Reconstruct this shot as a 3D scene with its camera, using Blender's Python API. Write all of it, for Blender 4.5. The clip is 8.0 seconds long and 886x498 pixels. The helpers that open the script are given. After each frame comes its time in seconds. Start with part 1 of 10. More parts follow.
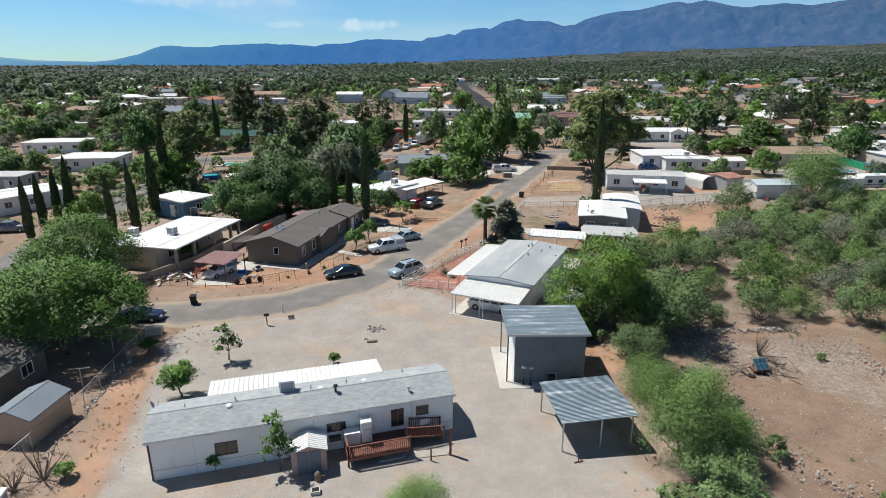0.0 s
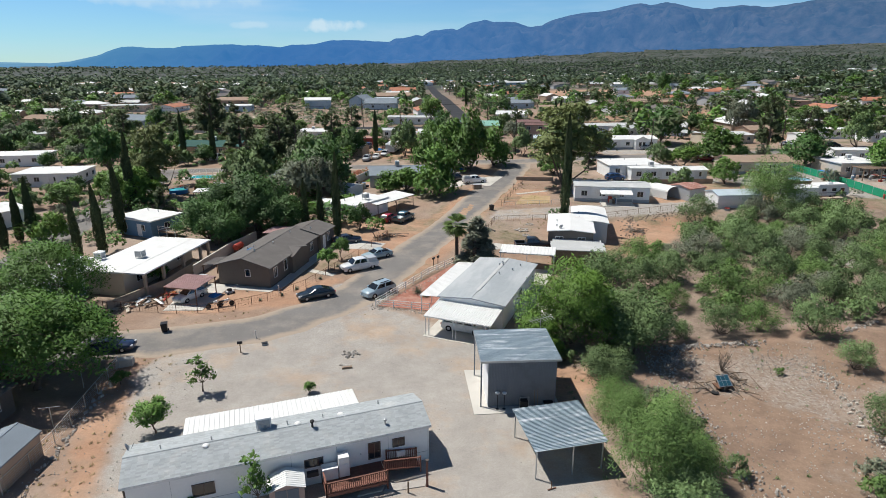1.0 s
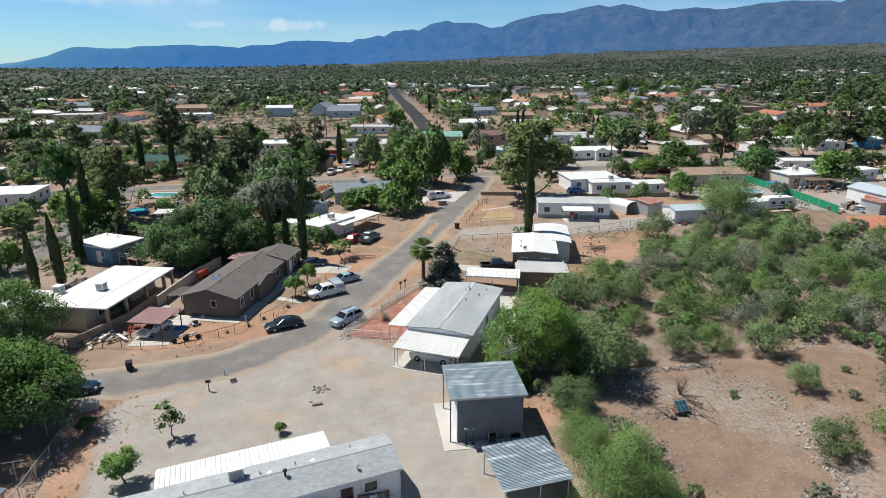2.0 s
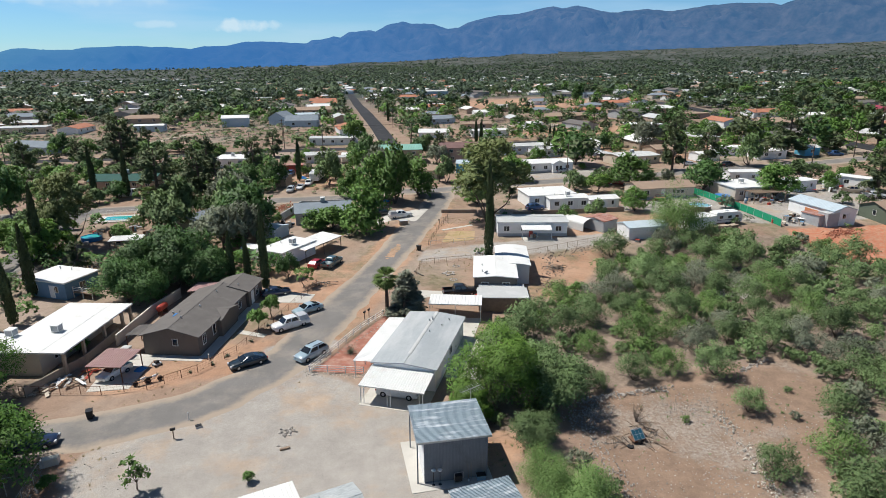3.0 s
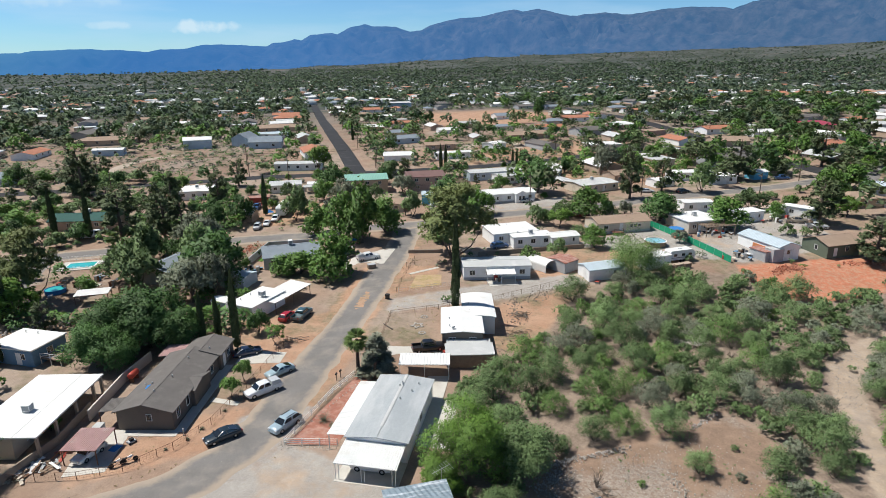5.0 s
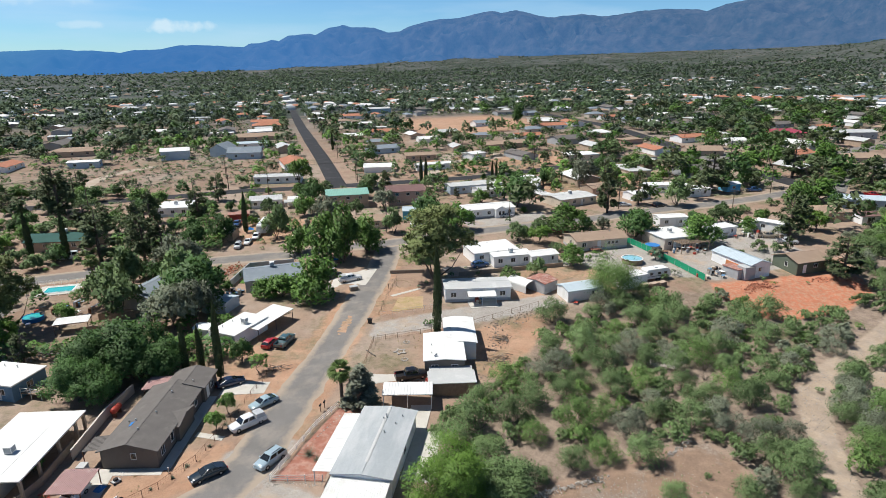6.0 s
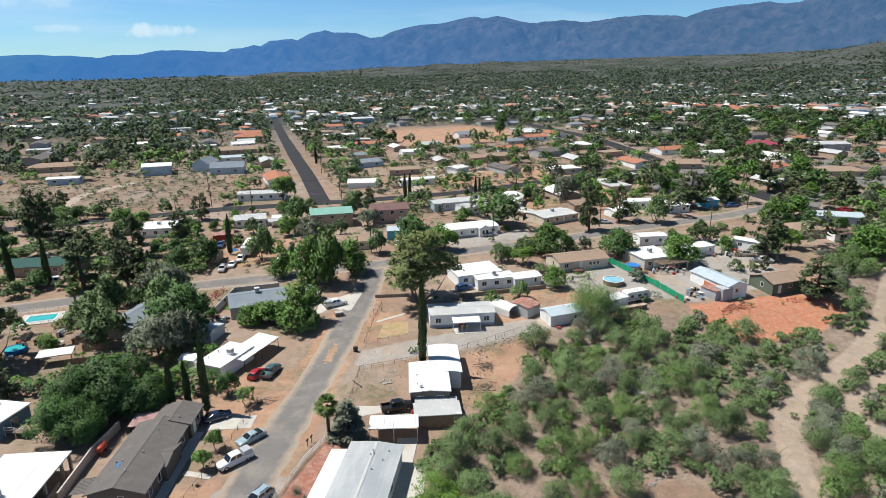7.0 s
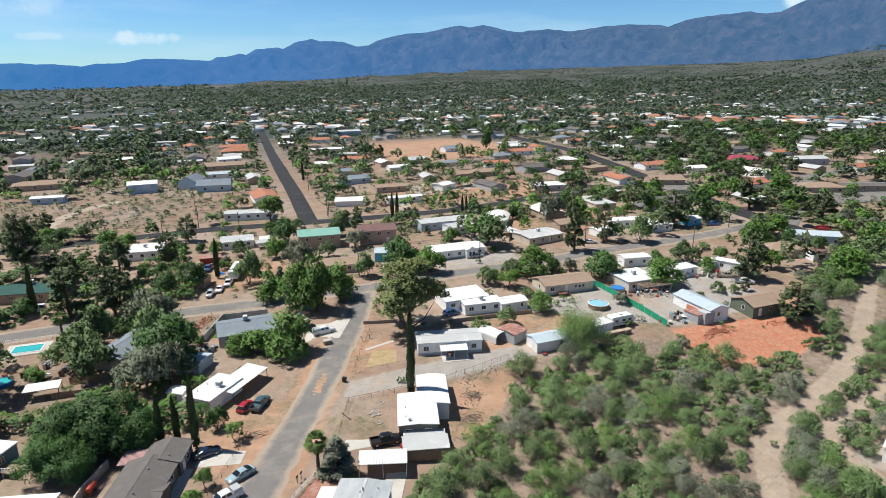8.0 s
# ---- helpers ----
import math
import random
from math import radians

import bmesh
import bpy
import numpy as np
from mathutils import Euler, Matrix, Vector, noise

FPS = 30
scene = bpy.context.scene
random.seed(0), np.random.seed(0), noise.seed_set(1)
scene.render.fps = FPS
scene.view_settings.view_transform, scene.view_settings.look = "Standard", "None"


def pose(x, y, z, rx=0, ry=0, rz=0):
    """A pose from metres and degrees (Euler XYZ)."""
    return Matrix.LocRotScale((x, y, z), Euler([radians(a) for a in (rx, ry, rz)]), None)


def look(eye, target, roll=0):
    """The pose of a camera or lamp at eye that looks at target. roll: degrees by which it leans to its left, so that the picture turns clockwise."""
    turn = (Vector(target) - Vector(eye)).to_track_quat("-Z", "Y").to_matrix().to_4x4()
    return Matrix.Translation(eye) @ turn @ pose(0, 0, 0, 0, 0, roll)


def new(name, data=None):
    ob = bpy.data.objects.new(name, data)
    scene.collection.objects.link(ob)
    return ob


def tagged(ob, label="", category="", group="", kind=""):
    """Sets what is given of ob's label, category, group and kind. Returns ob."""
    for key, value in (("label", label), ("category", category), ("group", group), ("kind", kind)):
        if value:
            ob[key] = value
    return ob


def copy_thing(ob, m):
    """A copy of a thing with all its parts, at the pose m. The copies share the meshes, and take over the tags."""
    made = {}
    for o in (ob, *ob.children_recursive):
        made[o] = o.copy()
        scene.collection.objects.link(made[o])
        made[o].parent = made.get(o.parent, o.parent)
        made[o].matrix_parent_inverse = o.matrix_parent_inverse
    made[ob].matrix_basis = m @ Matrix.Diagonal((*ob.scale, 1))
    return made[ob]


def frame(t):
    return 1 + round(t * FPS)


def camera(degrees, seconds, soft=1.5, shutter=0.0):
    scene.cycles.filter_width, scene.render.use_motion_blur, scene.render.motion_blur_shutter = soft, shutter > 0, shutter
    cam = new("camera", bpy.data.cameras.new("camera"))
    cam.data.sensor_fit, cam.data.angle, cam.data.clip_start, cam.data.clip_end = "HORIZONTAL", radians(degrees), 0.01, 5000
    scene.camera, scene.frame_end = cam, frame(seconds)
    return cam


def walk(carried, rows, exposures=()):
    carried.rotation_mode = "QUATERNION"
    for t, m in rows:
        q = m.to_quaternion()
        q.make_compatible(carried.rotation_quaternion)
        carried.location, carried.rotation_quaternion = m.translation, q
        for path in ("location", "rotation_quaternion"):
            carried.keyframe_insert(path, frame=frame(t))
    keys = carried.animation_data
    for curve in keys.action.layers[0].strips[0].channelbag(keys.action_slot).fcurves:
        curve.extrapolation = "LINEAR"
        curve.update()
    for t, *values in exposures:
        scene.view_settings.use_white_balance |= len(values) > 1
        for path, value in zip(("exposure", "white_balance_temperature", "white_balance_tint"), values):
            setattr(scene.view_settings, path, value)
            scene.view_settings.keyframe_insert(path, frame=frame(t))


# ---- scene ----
cam = camera(73.9, 8.0, soft=0.75)
# seconds, place, then yaw, pitch and roll in degrees
ROWS = [
    (0.0, 0.00, 0.00, 26.20, -0.12, -17.37, -0.0),
    (0.5, -0.04, -0.02, 27.33, -1.53, -17.37, -0.1),
    (1.0, -0.13, -0.06, 28.84, -3.06, -17.33, -0.1),
    (1.5, -0.20, -0.07, 30.61, -4.69, -17.31, -0.1),
    (3.0, -0.28, -0.12, 37.05, -10.44, -17.31, -0.3),
    (3.5, -0.33, -0.21, 39.52, -11.90, -17.27, -0.4),
    (4.0, -0.43, -0.33, 42.09, -12.37, -17.28, -0.3),
    (4.5, -0.35, -0.43, 44.54, -12.97, -17.24, -0.4),
    (6.0, -0.48, -0.53, 52.19, -15.80, -17.19, -0.4),
    (6.5, -0.54, -0.65, 54.85, -16.69, -17.13, -0.4),
    (7.0, -0.51, -0.67, 57.46, -17.41, -16.80, -0.4),
    (7.5, -0.55, -0.80, 60.03, -18.08, -16.44, -0.4),
    (8.0, -0.53, -0.91, 62.60, -18.70, -16.11, -0.4),
]
walk(cam, [(t, pose(x, y, z, 90 + pitch, 0, yaw) @ pose(0, 0, 0, 0, 0, roll)) for t, x, y, z, yaw, pitch, roll in ROWS], exposures=((0.0, -0.04), (4.0, 0.02), (6.5, 0.09), (8.0, 0.12)))

# ---- daylight ----
SUN_AZ, SUN_EL = -61.0, 60.0  # degrees: round from the street's +y towards +x, and up
world = bpy.data.worlds.new("sky")
scene.world = world
world.use_nodes = True
wn, wl = world.node_tree.nodes, world.node_tree.links
sky = wn.new("ShaderNodeTexSky")
sky.sky_type, sky.sun_disc = "NISHITA", False
sky.sun_elevation, sky.sun_rotation = radians(SUN_EL), radians(SUN_AZ)
sky.altitude, sky.air_density, sky.dust_density, sky.ozone_density = 1300, 1.15, 0.0, 3.0
back = wn["Background"]
back.inputs["Strength"].default_value = 0.085
# thin high cloud: streaks that are longer than high
wtc, wmap = wn.new("ShaderNodeTexCoord"), wn.new("ShaderNodeMapping")
wmap.inputs["Scale"].default_value = (1.6, 1.6, 11.0)
wno, wra, wmix = wn.new("ShaderNodeTexNoise"), wn.new("ShaderNodeValToRGB"), wn.new("ShaderNodeMix")
wno.inputs["Scale"].default_value, wno.inputs["Detail"].default_value = 2.3, 7
wra.color_ramp.elements[0].position, wra.color_ramp.elements[1].position = 0.46, 0.78
wra.color_ramp.elements[1].color = (0.5, 0.5, 0.5, 1)
wmix.data_type = "RGBA"
wmix.inputs["B"].default_value = (9.5, 8.4, 7.9, 1)
wl.new(wtc.outputs["Generated"], wmap.inputs["Vector"])
wl.new(wmap.outputs["Vector"], wno.inputs["Vector"])
wl.new(wno.outputs["Fac"], wra.inputs["Fac"])
wl.new(wra.outputs["Color"], wmix.inputs["Factor"])
wl.new(sky.outputs["Color"], wmix.inputs["A"])


def calc(how, a, b, c=0.0):
    """One step of arithmetic in the sky's nodes."""
    m = wn.new("ShaderNodeMath")
    m.operation = how
    for i, v in enumerate((a, b, c)):
        if isinstance(v, float):
            m.inputs[i].default_value = v
        else:
            wl.new(v, m.inputs[i])
    return m.outputs[0]


# a few small heaped clouds over the mountains: across, up, width, height, strength
wpos, wpuff = wn.new("ShaderNodeSeparateXYZ"), wn.new("ShaderNodeTexNoise")
wl.new(wtc.outputs["Generated"], wpos.inputs[0])
wl.new(wtc.outputs["Generated"], wpuff.inputs["Vector"])
wpuff.inputs["Scale"].default_value, wpuff.inputs["Detail"].default_value = 42.0, 6
across, upward = calc("DIVIDE", wpos.outputs["X"], wpos.outputs["Y"]), calc("DIVIDE", wpos.outputs["Z"], wpos.outputs["Y"])
cloudy = wmix.outputs["Result"]
for cu, cv, cw, ch, cs in ((-0.125, 0.059, 0.05, 0.011, 0.75), (-0.25, 0.061, 0.035, 0.006, 0.4), (1.1, 0.146, 0.035, 0.02, 1.0), (-0.36, 0.1, 0.16, 0.016, 0.35)):
    du, dv = calc("DIVIDE", calc("SUBTRACT", across, cu), cw), calc("DIVIDE", calc("SUBTRACT", upward, cv), ch)
    far_out = calc("ADD", calc("MULTIPLY", du, du), calc("MULTIPLY", dv, dv))
    near_in = calc("SUBTRACT", calc("MULTIPLY_ADD", wpuff.outputs["Fac"], 4.0, -1.0), far_out)
    puff = wn.new("ShaderNodeMix")
    puff.data_type = "RGBA"
    puff.inputs["B"].default_value = (11.5, 9.4, 8.0, 1)
    soft_in = calc("MULTIPLY", calc("MINIMUM", calc("MAXIMUM", near_in, 0.0), 1.0), cs)
    wl.new(soft_in, puff.inputs["Factor"])
    wl.new(cloudy, puff.inputs["A"])
    cloudy = puff.outputs["Result"]
tint = wn.new("ShaderNodeMix")
tint.data_type, tint.blend_type = "RGBA", "MULTIPLY"
tint.inputs["Factor"].default_value = 1.0
# clear air: deeper blue overhead, pale cyan down at the horizon
wsep, wup, wtone = wn.new("ShaderNodeSeparateXYZ"), wn.new("ShaderNodeMapRange"), wn.new("ShaderNodeMix")
wup.inputs["From Min"].default_value, wup.inputs["From Max"].default_value = 0.1, 0.5
wtone.data_type = "RGBA"
wtone.inputs["A"].default_value, wtone.inputs["B"].default_value = (0.67, 1.02, 1.34, 1), (0.33, 0.47, 0.58, 1)
wl.new(wtc.outputs["Generated"], wsep.inputs[0])
wl.new(wsep.outputs["Z"], wup.inputs["Value"])
wl.new(wup.outputs["Result"], wtone.inputs["Factor"])
wl.new(wtone.outputs["Result"], tint.inputs["B"])
wl.new(cloudy, tint.inputs["A"])
wl.new(tint.outputs["Result"], back.inputs["Color"])
sun = new("sun", bpy.data.lights.new("sun", "SUN"))
sun.data.energy, sun.data.angle, sun.data.color = 5.0, radians(0.55), (1.0, 0.975, 0.915)
sun_way = Vector((math.sin(radians(SUN_AZ)) * math.cos(radians(SUN_EL)), math.cos(radians(SUN_AZ)) * math.cos(radians(SUN_EL)), math.sin(radians(SUN_EL))))
sun.matrix_world = look(sun_way * 100, (0, 0, 0))
scene.view_settings.exposure = 0.0
# ---- the lie of the land ----
def sig(u):
    return 1.0 / (1.0 + np.exp(-np.clip(u, -40, 40)))


def soft(u, w):
    return w * np.log1p(np.exp(np.clip(u / w, -40, 40)))


def land(x, y):
    """Height of the ground: level lots, a street that climbs gently, a dry wash, foothills far off."""
    x, y = np.asarray(x, float), np.asarray(y, float)
    z = 0.022 * (soft(y - 78, 8) - soft(y - 450, 40))
    z = z + 1.25 * sig((y - 84 - 20 * sig((x - 27) / 2.5) + 6 * sig((x - 95) / 6)) / 2.0) * sig((x - 8) / 1.5) * sig((200 - y) / 15)
    z = z - 1.15 * sig((x - 22.5) / 1.4) * sig((42 - x) / 2.5) * sig((70 - y) / 4)
    z = z - 1.3 * sig((x - 74 - 0.25 * (y - 60)) / 7) * sig((100 - y + 0.02 * x) / 5) * sig((190 - x) / 15)
    r, az = np.hypot(x, y), np.degrees(np.arctan2(x, y))
    z = z + 0.014 * np.clip(x, 0, 400) * sig((y - 110) / 15) * sig((900 - r) / 80)
    rise = np.interp(az, [-180, -90, -50, -30, -18, -8, 0, 10, 19, 28, 37, 47, 55, 75, 120, 180], [30, 36, 40, 42, 46, 54, 72, 106, 134, 156, 168, 182, 205, 225, 150, 40])
    z = z + rise * np.clip((r - 1150) / 2850, 0, 1.1) ** 1.35 + np.clip((r - 500) / 300, 0, 1) * 6
    z = z + 80 * np.exp(-((az - 56) / 6.5) ** 2 - ((r - 3150) / 420) ** 2)
    return z


# ---- materials ----
def shade(name, col, rough=0.8, metal=0.0, var=0.18, size=1.0, bump=0.0, fine=0.06, piece=0.0, leaf=0.0, spec=0.3, coat=0.0, stain=None, stain_at=0.62, each=0.0, streak=None):
    """A surface with grain (fine) and patches (size, metres); piece: varies each island; each: varies each object; stain: a second colour in blotches."""
    m = bpy.data.materials.new(name)
    m.use_nodes = True
    n, l = m.node_tree.nodes, m.node_tree.links
    p = n["Principled BSDF"]
    p.inputs["Roughness"].default_value, p.inputs["Metallic"].default_value = rough, metal
    p.inputs["Specular IOR Level"].default_value, p.inputs["Coat Weight"].default_value = spec, coat
    tc = n.new("ShaderNodeTexCoord")
    big, small = n.new("ShaderNodeTexNoise"), n.new("ShaderNodeTexNoise")
    for tex, s, d in ((big, 1.0 / size, 5), (small, 1.0 / fine, 3)):
        tex.inputs["Scale"].default_value, tex.inputs["Detail"].default_value = s, d
        l.new(tc.outputs["Object"], tex.inputs["Vector"])
    value = n.new("ShaderNodeMath")
    value.operation = "MULTIPLY_ADD"
    value.inputs[1].default_value, value.inputs[2].default_value = 2.4 * var, 1 - 1.2 * var
    l.new(big.outputs["Fac"], value.inputs[0])
    grain = n.new("ShaderNodeMath")
    grain.operation = "MULTIPLY_ADD"
    grain.inputs[1].default_value, grain.inputs[2].default_value = 1.6 * var, 1 - 0.8 * var
    l.new(small.outputs["Fac"], grain.inputs[0])
    both = n.new("ShaderNodeMath")
    both.operation = "MULTIPLY"
    l.new(value.outputs[0], both.inputs[0])
    l.new(grain.outputs[0], both.inputs[1])
    last = both
    for amount, node, out in ((piece, "ShaderNodeNewGeometry", "Random Per Island"), (each, "ShaderNodeObjectInfo", "Random")):
        if amount:
            src, k, mul = n.new(node), n.new("ShaderNodeMath"), n.new("ShaderNodeMath")
            k.operation, mul.operation = "MULTIPLY_ADD", "MULTIPLY"
            k.inputs[1].default_value, k.inputs[2].default_value = 2 * amount, 1 - amount
            l.new(src.outputs[out], k.inputs[0])
            l.new(k.outputs[0], mul.inputs[0])
            l.new(last.outputs[0], mul.inputs[1])
            last = mul
    hue = n.new("ShaderNodeMix")
    hue.data_type, hue.blend_type = "RGBA", "MIX"
    hue.inputs["A"].default_value = (*col, 1)
    hue.inputs["B"].default_value = (*(stain or [c * 0.8 for c in col]), 1)
    ramp = n.new("ShaderNodeMapRange")
    ramp.inputs["From Min"].default_value, ramp.inputs["From Max"].default_value = stain_at - 0.08, stain_at + 0.08
    patch = n.new("ShaderNodeTexNoise")
    patch.inputs["Scale"].default_value, patch.inputs["Detail"].default_value, patch.inputs["Roughness"].default_value = 0.7 / size, 8, 0.65
    if streak:
        mp = n.new("ShaderNodeMapping")
        mp.inputs["Scale"].default_value = streak
        l.new(tc.outputs["Object"], mp.inputs["Vector"])
        l.new(mp.outputs["Vector"], patch.inputs["Vector"])
    else:
        l.new(tc.outputs["Object"], patch.inputs["Vector"])
    l.new(patch.outputs["Fac"], ramp.inputs["Value"])
    l.new(ramp.outputs["Result"], hue.inputs["Factor"])
    out = n.new("ShaderNodeVectorMath")
    out.operation = "SCALE"
    l.new(hue.outputs["Result"], out.inputs[0])
    l.new(last.outputs[0], out.inputs["Scale"])
    l.new(out.outputs[0], p.inputs["Base Color"])
    if bump:
        b = n.new("ShaderNodeBump")
        b.inputs["Strength"].default_value, b.inputs["Distance"].default_value = min(1.0, bump), 0.02
        l.new(small.outputs["Fac"], b.inputs["Height"])
        l.new(b.outputs["Normal"], p.inputs["Normal"])
    if leaf:
        tr, mix = n.new("ShaderNodeBsdfTranslucent"), n.new("ShaderNodeMixShader")
        mix.inputs[0].default_value = leaf
        l.new(out.outputs[0], tr.inputs["Color"])
        l.new(p.outputs[0], mix.inputs[1])
        l.new(tr.outputs[0], mix.inputs[2])
        l.new(mix.outputs[0], n["Material Output"].inputs["Surface"])
    return m


ASPHALT = shade("worn_asphalt", (0.19, 0.178, 0.168), 0.9, var=0.22, size=3, fine=0.12, stain=(0.25, 0.225, 0.2), stain_at=0.55)
ASPHALT_NEW = shade("dark_asphalt", (0.034, 0.034, 0.037), 0.88, var=0.14, size=5, fine=0.2, stain=(0.062, 0.061, 0.062))
CONCRETE = shade("concrete", (0.54, 0.51, 0.46), 0.9, var=0.1, size=2, fine=0.1, stain=(0.44, 0.41, 0.36))
WHITE_ROOF = shade("white_coated_roof", (0.74, 0.735, 0.715), 0.6, var=0.07, size=2.5, fine=0.3, stain=(0.66, 0.635, 0.59), stain_at=0.62)
GREY_ROOF = shade("grey_coated_roof", (0.5, 0.505, 0.495), 0.6, var=0.08, size=3, fine=0.3, stain=(0.62, 0.615, 0.6), stain_at=0.58)
STEEL_ROOF = shade("galvanised_steel", (0.34, 0.41, 0.45), 0.45, metal=0.3, var=0.16, size=1.6, fine=0.2, stain=(0.84, 0.86, 0.87), stain_at=0.6, streak=(0.6, 3.6, 1.0))
GREY_STEEL = shade("grey_painted_steel", (0.185, 0.205, 0.235), 0.55, var=0.07, size=1.5)
SHINGLE_GREY = shade("pale_grey_shingle", (0.395, 0.418, 0.425), 0.92, var=0.14, size=1.2, fine=0.04, piece=0.12, stain=(0.47, 0.475, 0.46))
SHINGLE_BROWN = shade("brown_shingle", (0.145, 0.132, 0.123), 0.92, var=0.16, size=1.4, fine=0.06, piece=0.12, stain=(0.185, 0.168, 0.155))
SHINGLE_SLATE = shade("slate_grey_shingle", (0.22, 0.255, 0.29), 0.9, var=0.12, size=2, fine=0.08, stain=(0.29, 0.32, 0.35))
TAN_ROOF = shade("tan_shingle", (0.34, 0.245, 0.18), 0.9, var=0.12, size=2, fine=0.1, stain=(0.4, 0.3, 0.225))
RED_ROOF = shade("red_tile", (0.42, 0.18, 0.11), 0.85, var=0.15, size=2, fine=0.15)
MAROON_ROOF = shade("maroon_shingle", (0.2, 0.12, 0.11), 0.9, var=0.12, size=2, fine=0.1)
GREEN_ROOF = shade("pale_green_metal_roof", (0.24, 0.45, 0.37), 0.5, var=0.08, size=3, fine=0.2)
DARK_GREEN_ROOF = shade("dark_green_shingle", (0.035, 0.1, 0.085), 0.85, var=0.12, size=2, fine=0.1)
BLUE_ROOF = shade("pale_blue_metal_roof", (0.48, 0.555, 0.6), 0.5, var=0.08, size=2, fine=0.2)
WORN_ROOF = shade("weathered_grey_roof_coating", (0.36, 0.385, 0.4), 0.7, var=0.1, size=3, fine=0.3, stain=(0.46, 0.475, 0.48), stain_at=0.52, streak=(0.3, 1.2, 1.0))
PINK_ROOF = shade("faded_red_metal_roof", (0.42, 0.26, 0.245), 0.6, var=0.12, size=1.2, fine=0.1, stain=(0.5, 0.37, 0.345))
RUST_ROOF = shade("rusty_metal_roof", (0.35, 0.16, 0.12), 0.7, var=0.2, size=0.8, fine=0.1, stain=(0.45, 0.3, 0.26), stain_at=0.55)
WHITE_WALL = shade("white_siding", (0.84, 0.835, 0.825), 0.7, var=0.05, size=1.5, fine=0.2, stain=(0.68, 0.66, 0.62), stain_at=0.66)
CREAM_WALL = shade("cream_stucco", (0.62, 0.54, 0.44), 0.9, var=0.06, size=2, fine=0.05)
TAN_WALL = shade("tan_stucco", (0.44, 0.34, 0.26), 0.9, var=0.08, size=2, fine=0.05)
BROWN_WALL = shade("brown_siding", (0.16, 0.138, 0.12), 0.85, var=0.07, size=2, fine=0.1)
GREY_WALL = shade("grey_siding", (0.42, 0.43, 0.44), 0.8, var=0.07, size=2, fine=0.1)
GREEN_WALL = shade("olive_green_stucco", (0.13, 0.155, 0.115), 0.9, var=0.07, size=2, fine=0.1)
BLUE_WALL = shade("blue_siding", (0.14, 0.25, 0.37), 0.8, var=0.08, size=2, fine=0.1)
SKY_WALL = shade("bright_blue_siding", (0.14, 0.46, 0.66), 0.8, var=0.08, size=2, fine=0.1)
PALE_BLUE_WALL = shade("pale_blue_siding", (0.45, 0.53, 0.6), 0.8, var=0.06, size=2, fine=0.1)
ORANGE_WALL = shade("orange_board", (0.55, 0.22, 0.1), 0.85, var=0.15, size=1, fine=0.1)
PINK_WALL = shade("pinkish_stucco", (0.48, 0.34, 0.29), 0.9, var=0.06, size=2, fine=0.1)
BLOCK = shade("grey_brown_block", (0.3, 0.245, 0.2), 0.92, var=0.14, size=1.0, fine=0.08)
TRIM = shade("white_trim", (0.78, 0.77, 0.75), 0.6, var=0.04)
DARK_TRIM = shade("dark_trim", (0.11, 0.085, 0.075), 0.7, var=0.1)
DECK_WOOD = shade("stained_deck_wood", (0.2, 0.09, 0.065), 0.75, var=0.22, size=0.4, fine=0.03, each=0.15)
OLD_WOOD = shade("weathered_wood", (0.27, 0.2, 0.145), 0.9, var=0.25, size=0.5, fine=0.04, each=0.15)
POLE_WOOD = shade("utility_pole_wood", (0.13, 0.095, 0.075), 0.9, var=0.2, size=0.5, fine=0.05)
BARK = shade("bark", (0.13, 0.1, 0.08), 0.95, var=0.3, size=0.3, fine=0.05, bump=0.6)
DEAD_WOOD = shade("dead_grey_wood", (0.17, 0.145, 0.125), 0.95, var=0.25, size=0.4, fine=0.05)
RUST_IRON = shade("rusty_iron", (0.19, 0.1, 0.065), 0.8, metal=0.2, var=0.25, size=0.4, fine=0.04)
GALV = shade("galvanised_pipe", (0.5, 0.51, 0.52), 0.45, metal=0.7, var=0.1, size=0.5)
BLACK = shade("black_plastic", (0.02, 0.02, 0.022), 0.5, var=0.15)
RUBBER = shade("tyre_rubber", (0.025, 0.025, 0.026), 0.85, var=0.2, size=0.2)
CHROME = shade("wheel_alloy", (0.55, 0.55, 0.56), 0.3, metal=0.85, var=0.06)
GLASS = shade("dark_window_glass", (0.025, 0.03, 0.035), 0.06, var=0.1, spec=0.9)
CAR_GLASS = shade("car_glass", (0.016, 0.02, 0.024), 0.04, var=0.05, spec=1.0)
LAMP_CLEAR = shade("headlamp_lens", (0.6, 0.62, 0.64), 0.1, var=0.05, spec=0.8)
LAMP_RED = shade("tail_lamp_lens", (0.35, 0.02, 0.02), 0.15, var=0.05, spec=0.7)
ROCK = shade("pale_grey_stone", (0.4, 0.365, 0.33), 0.95, var=0.2, size=0.4, fine=0.05, piece=0.3)
PALE_ROCK = shade("pale_field_stone", (0.5, 0.455, 0.4), 0.95, var=0.2, size=0.6, piece=0.3)
RED_ROCK = shade("red_stone", (0.46, 0.2, 0.13), 0.95, var=0.2, size=0.4, fine=0.05, piece=0.25)
CLOTH_BLUE = shade("blue_tarpaulin", (0.03, 0.19, 0.5), 0.6, var=0.12, size=0.3)
GREEN_SCREEN = shade("green_shade_cloth", (0.02, 0.3, 0.16), 0.8, var=0.14, size=0.7, fine=0.1)
WATER = shade("turquoise_pool_water", (0.05, 0.45, 0.45), 0.05, var=0.06, spec=0.7)
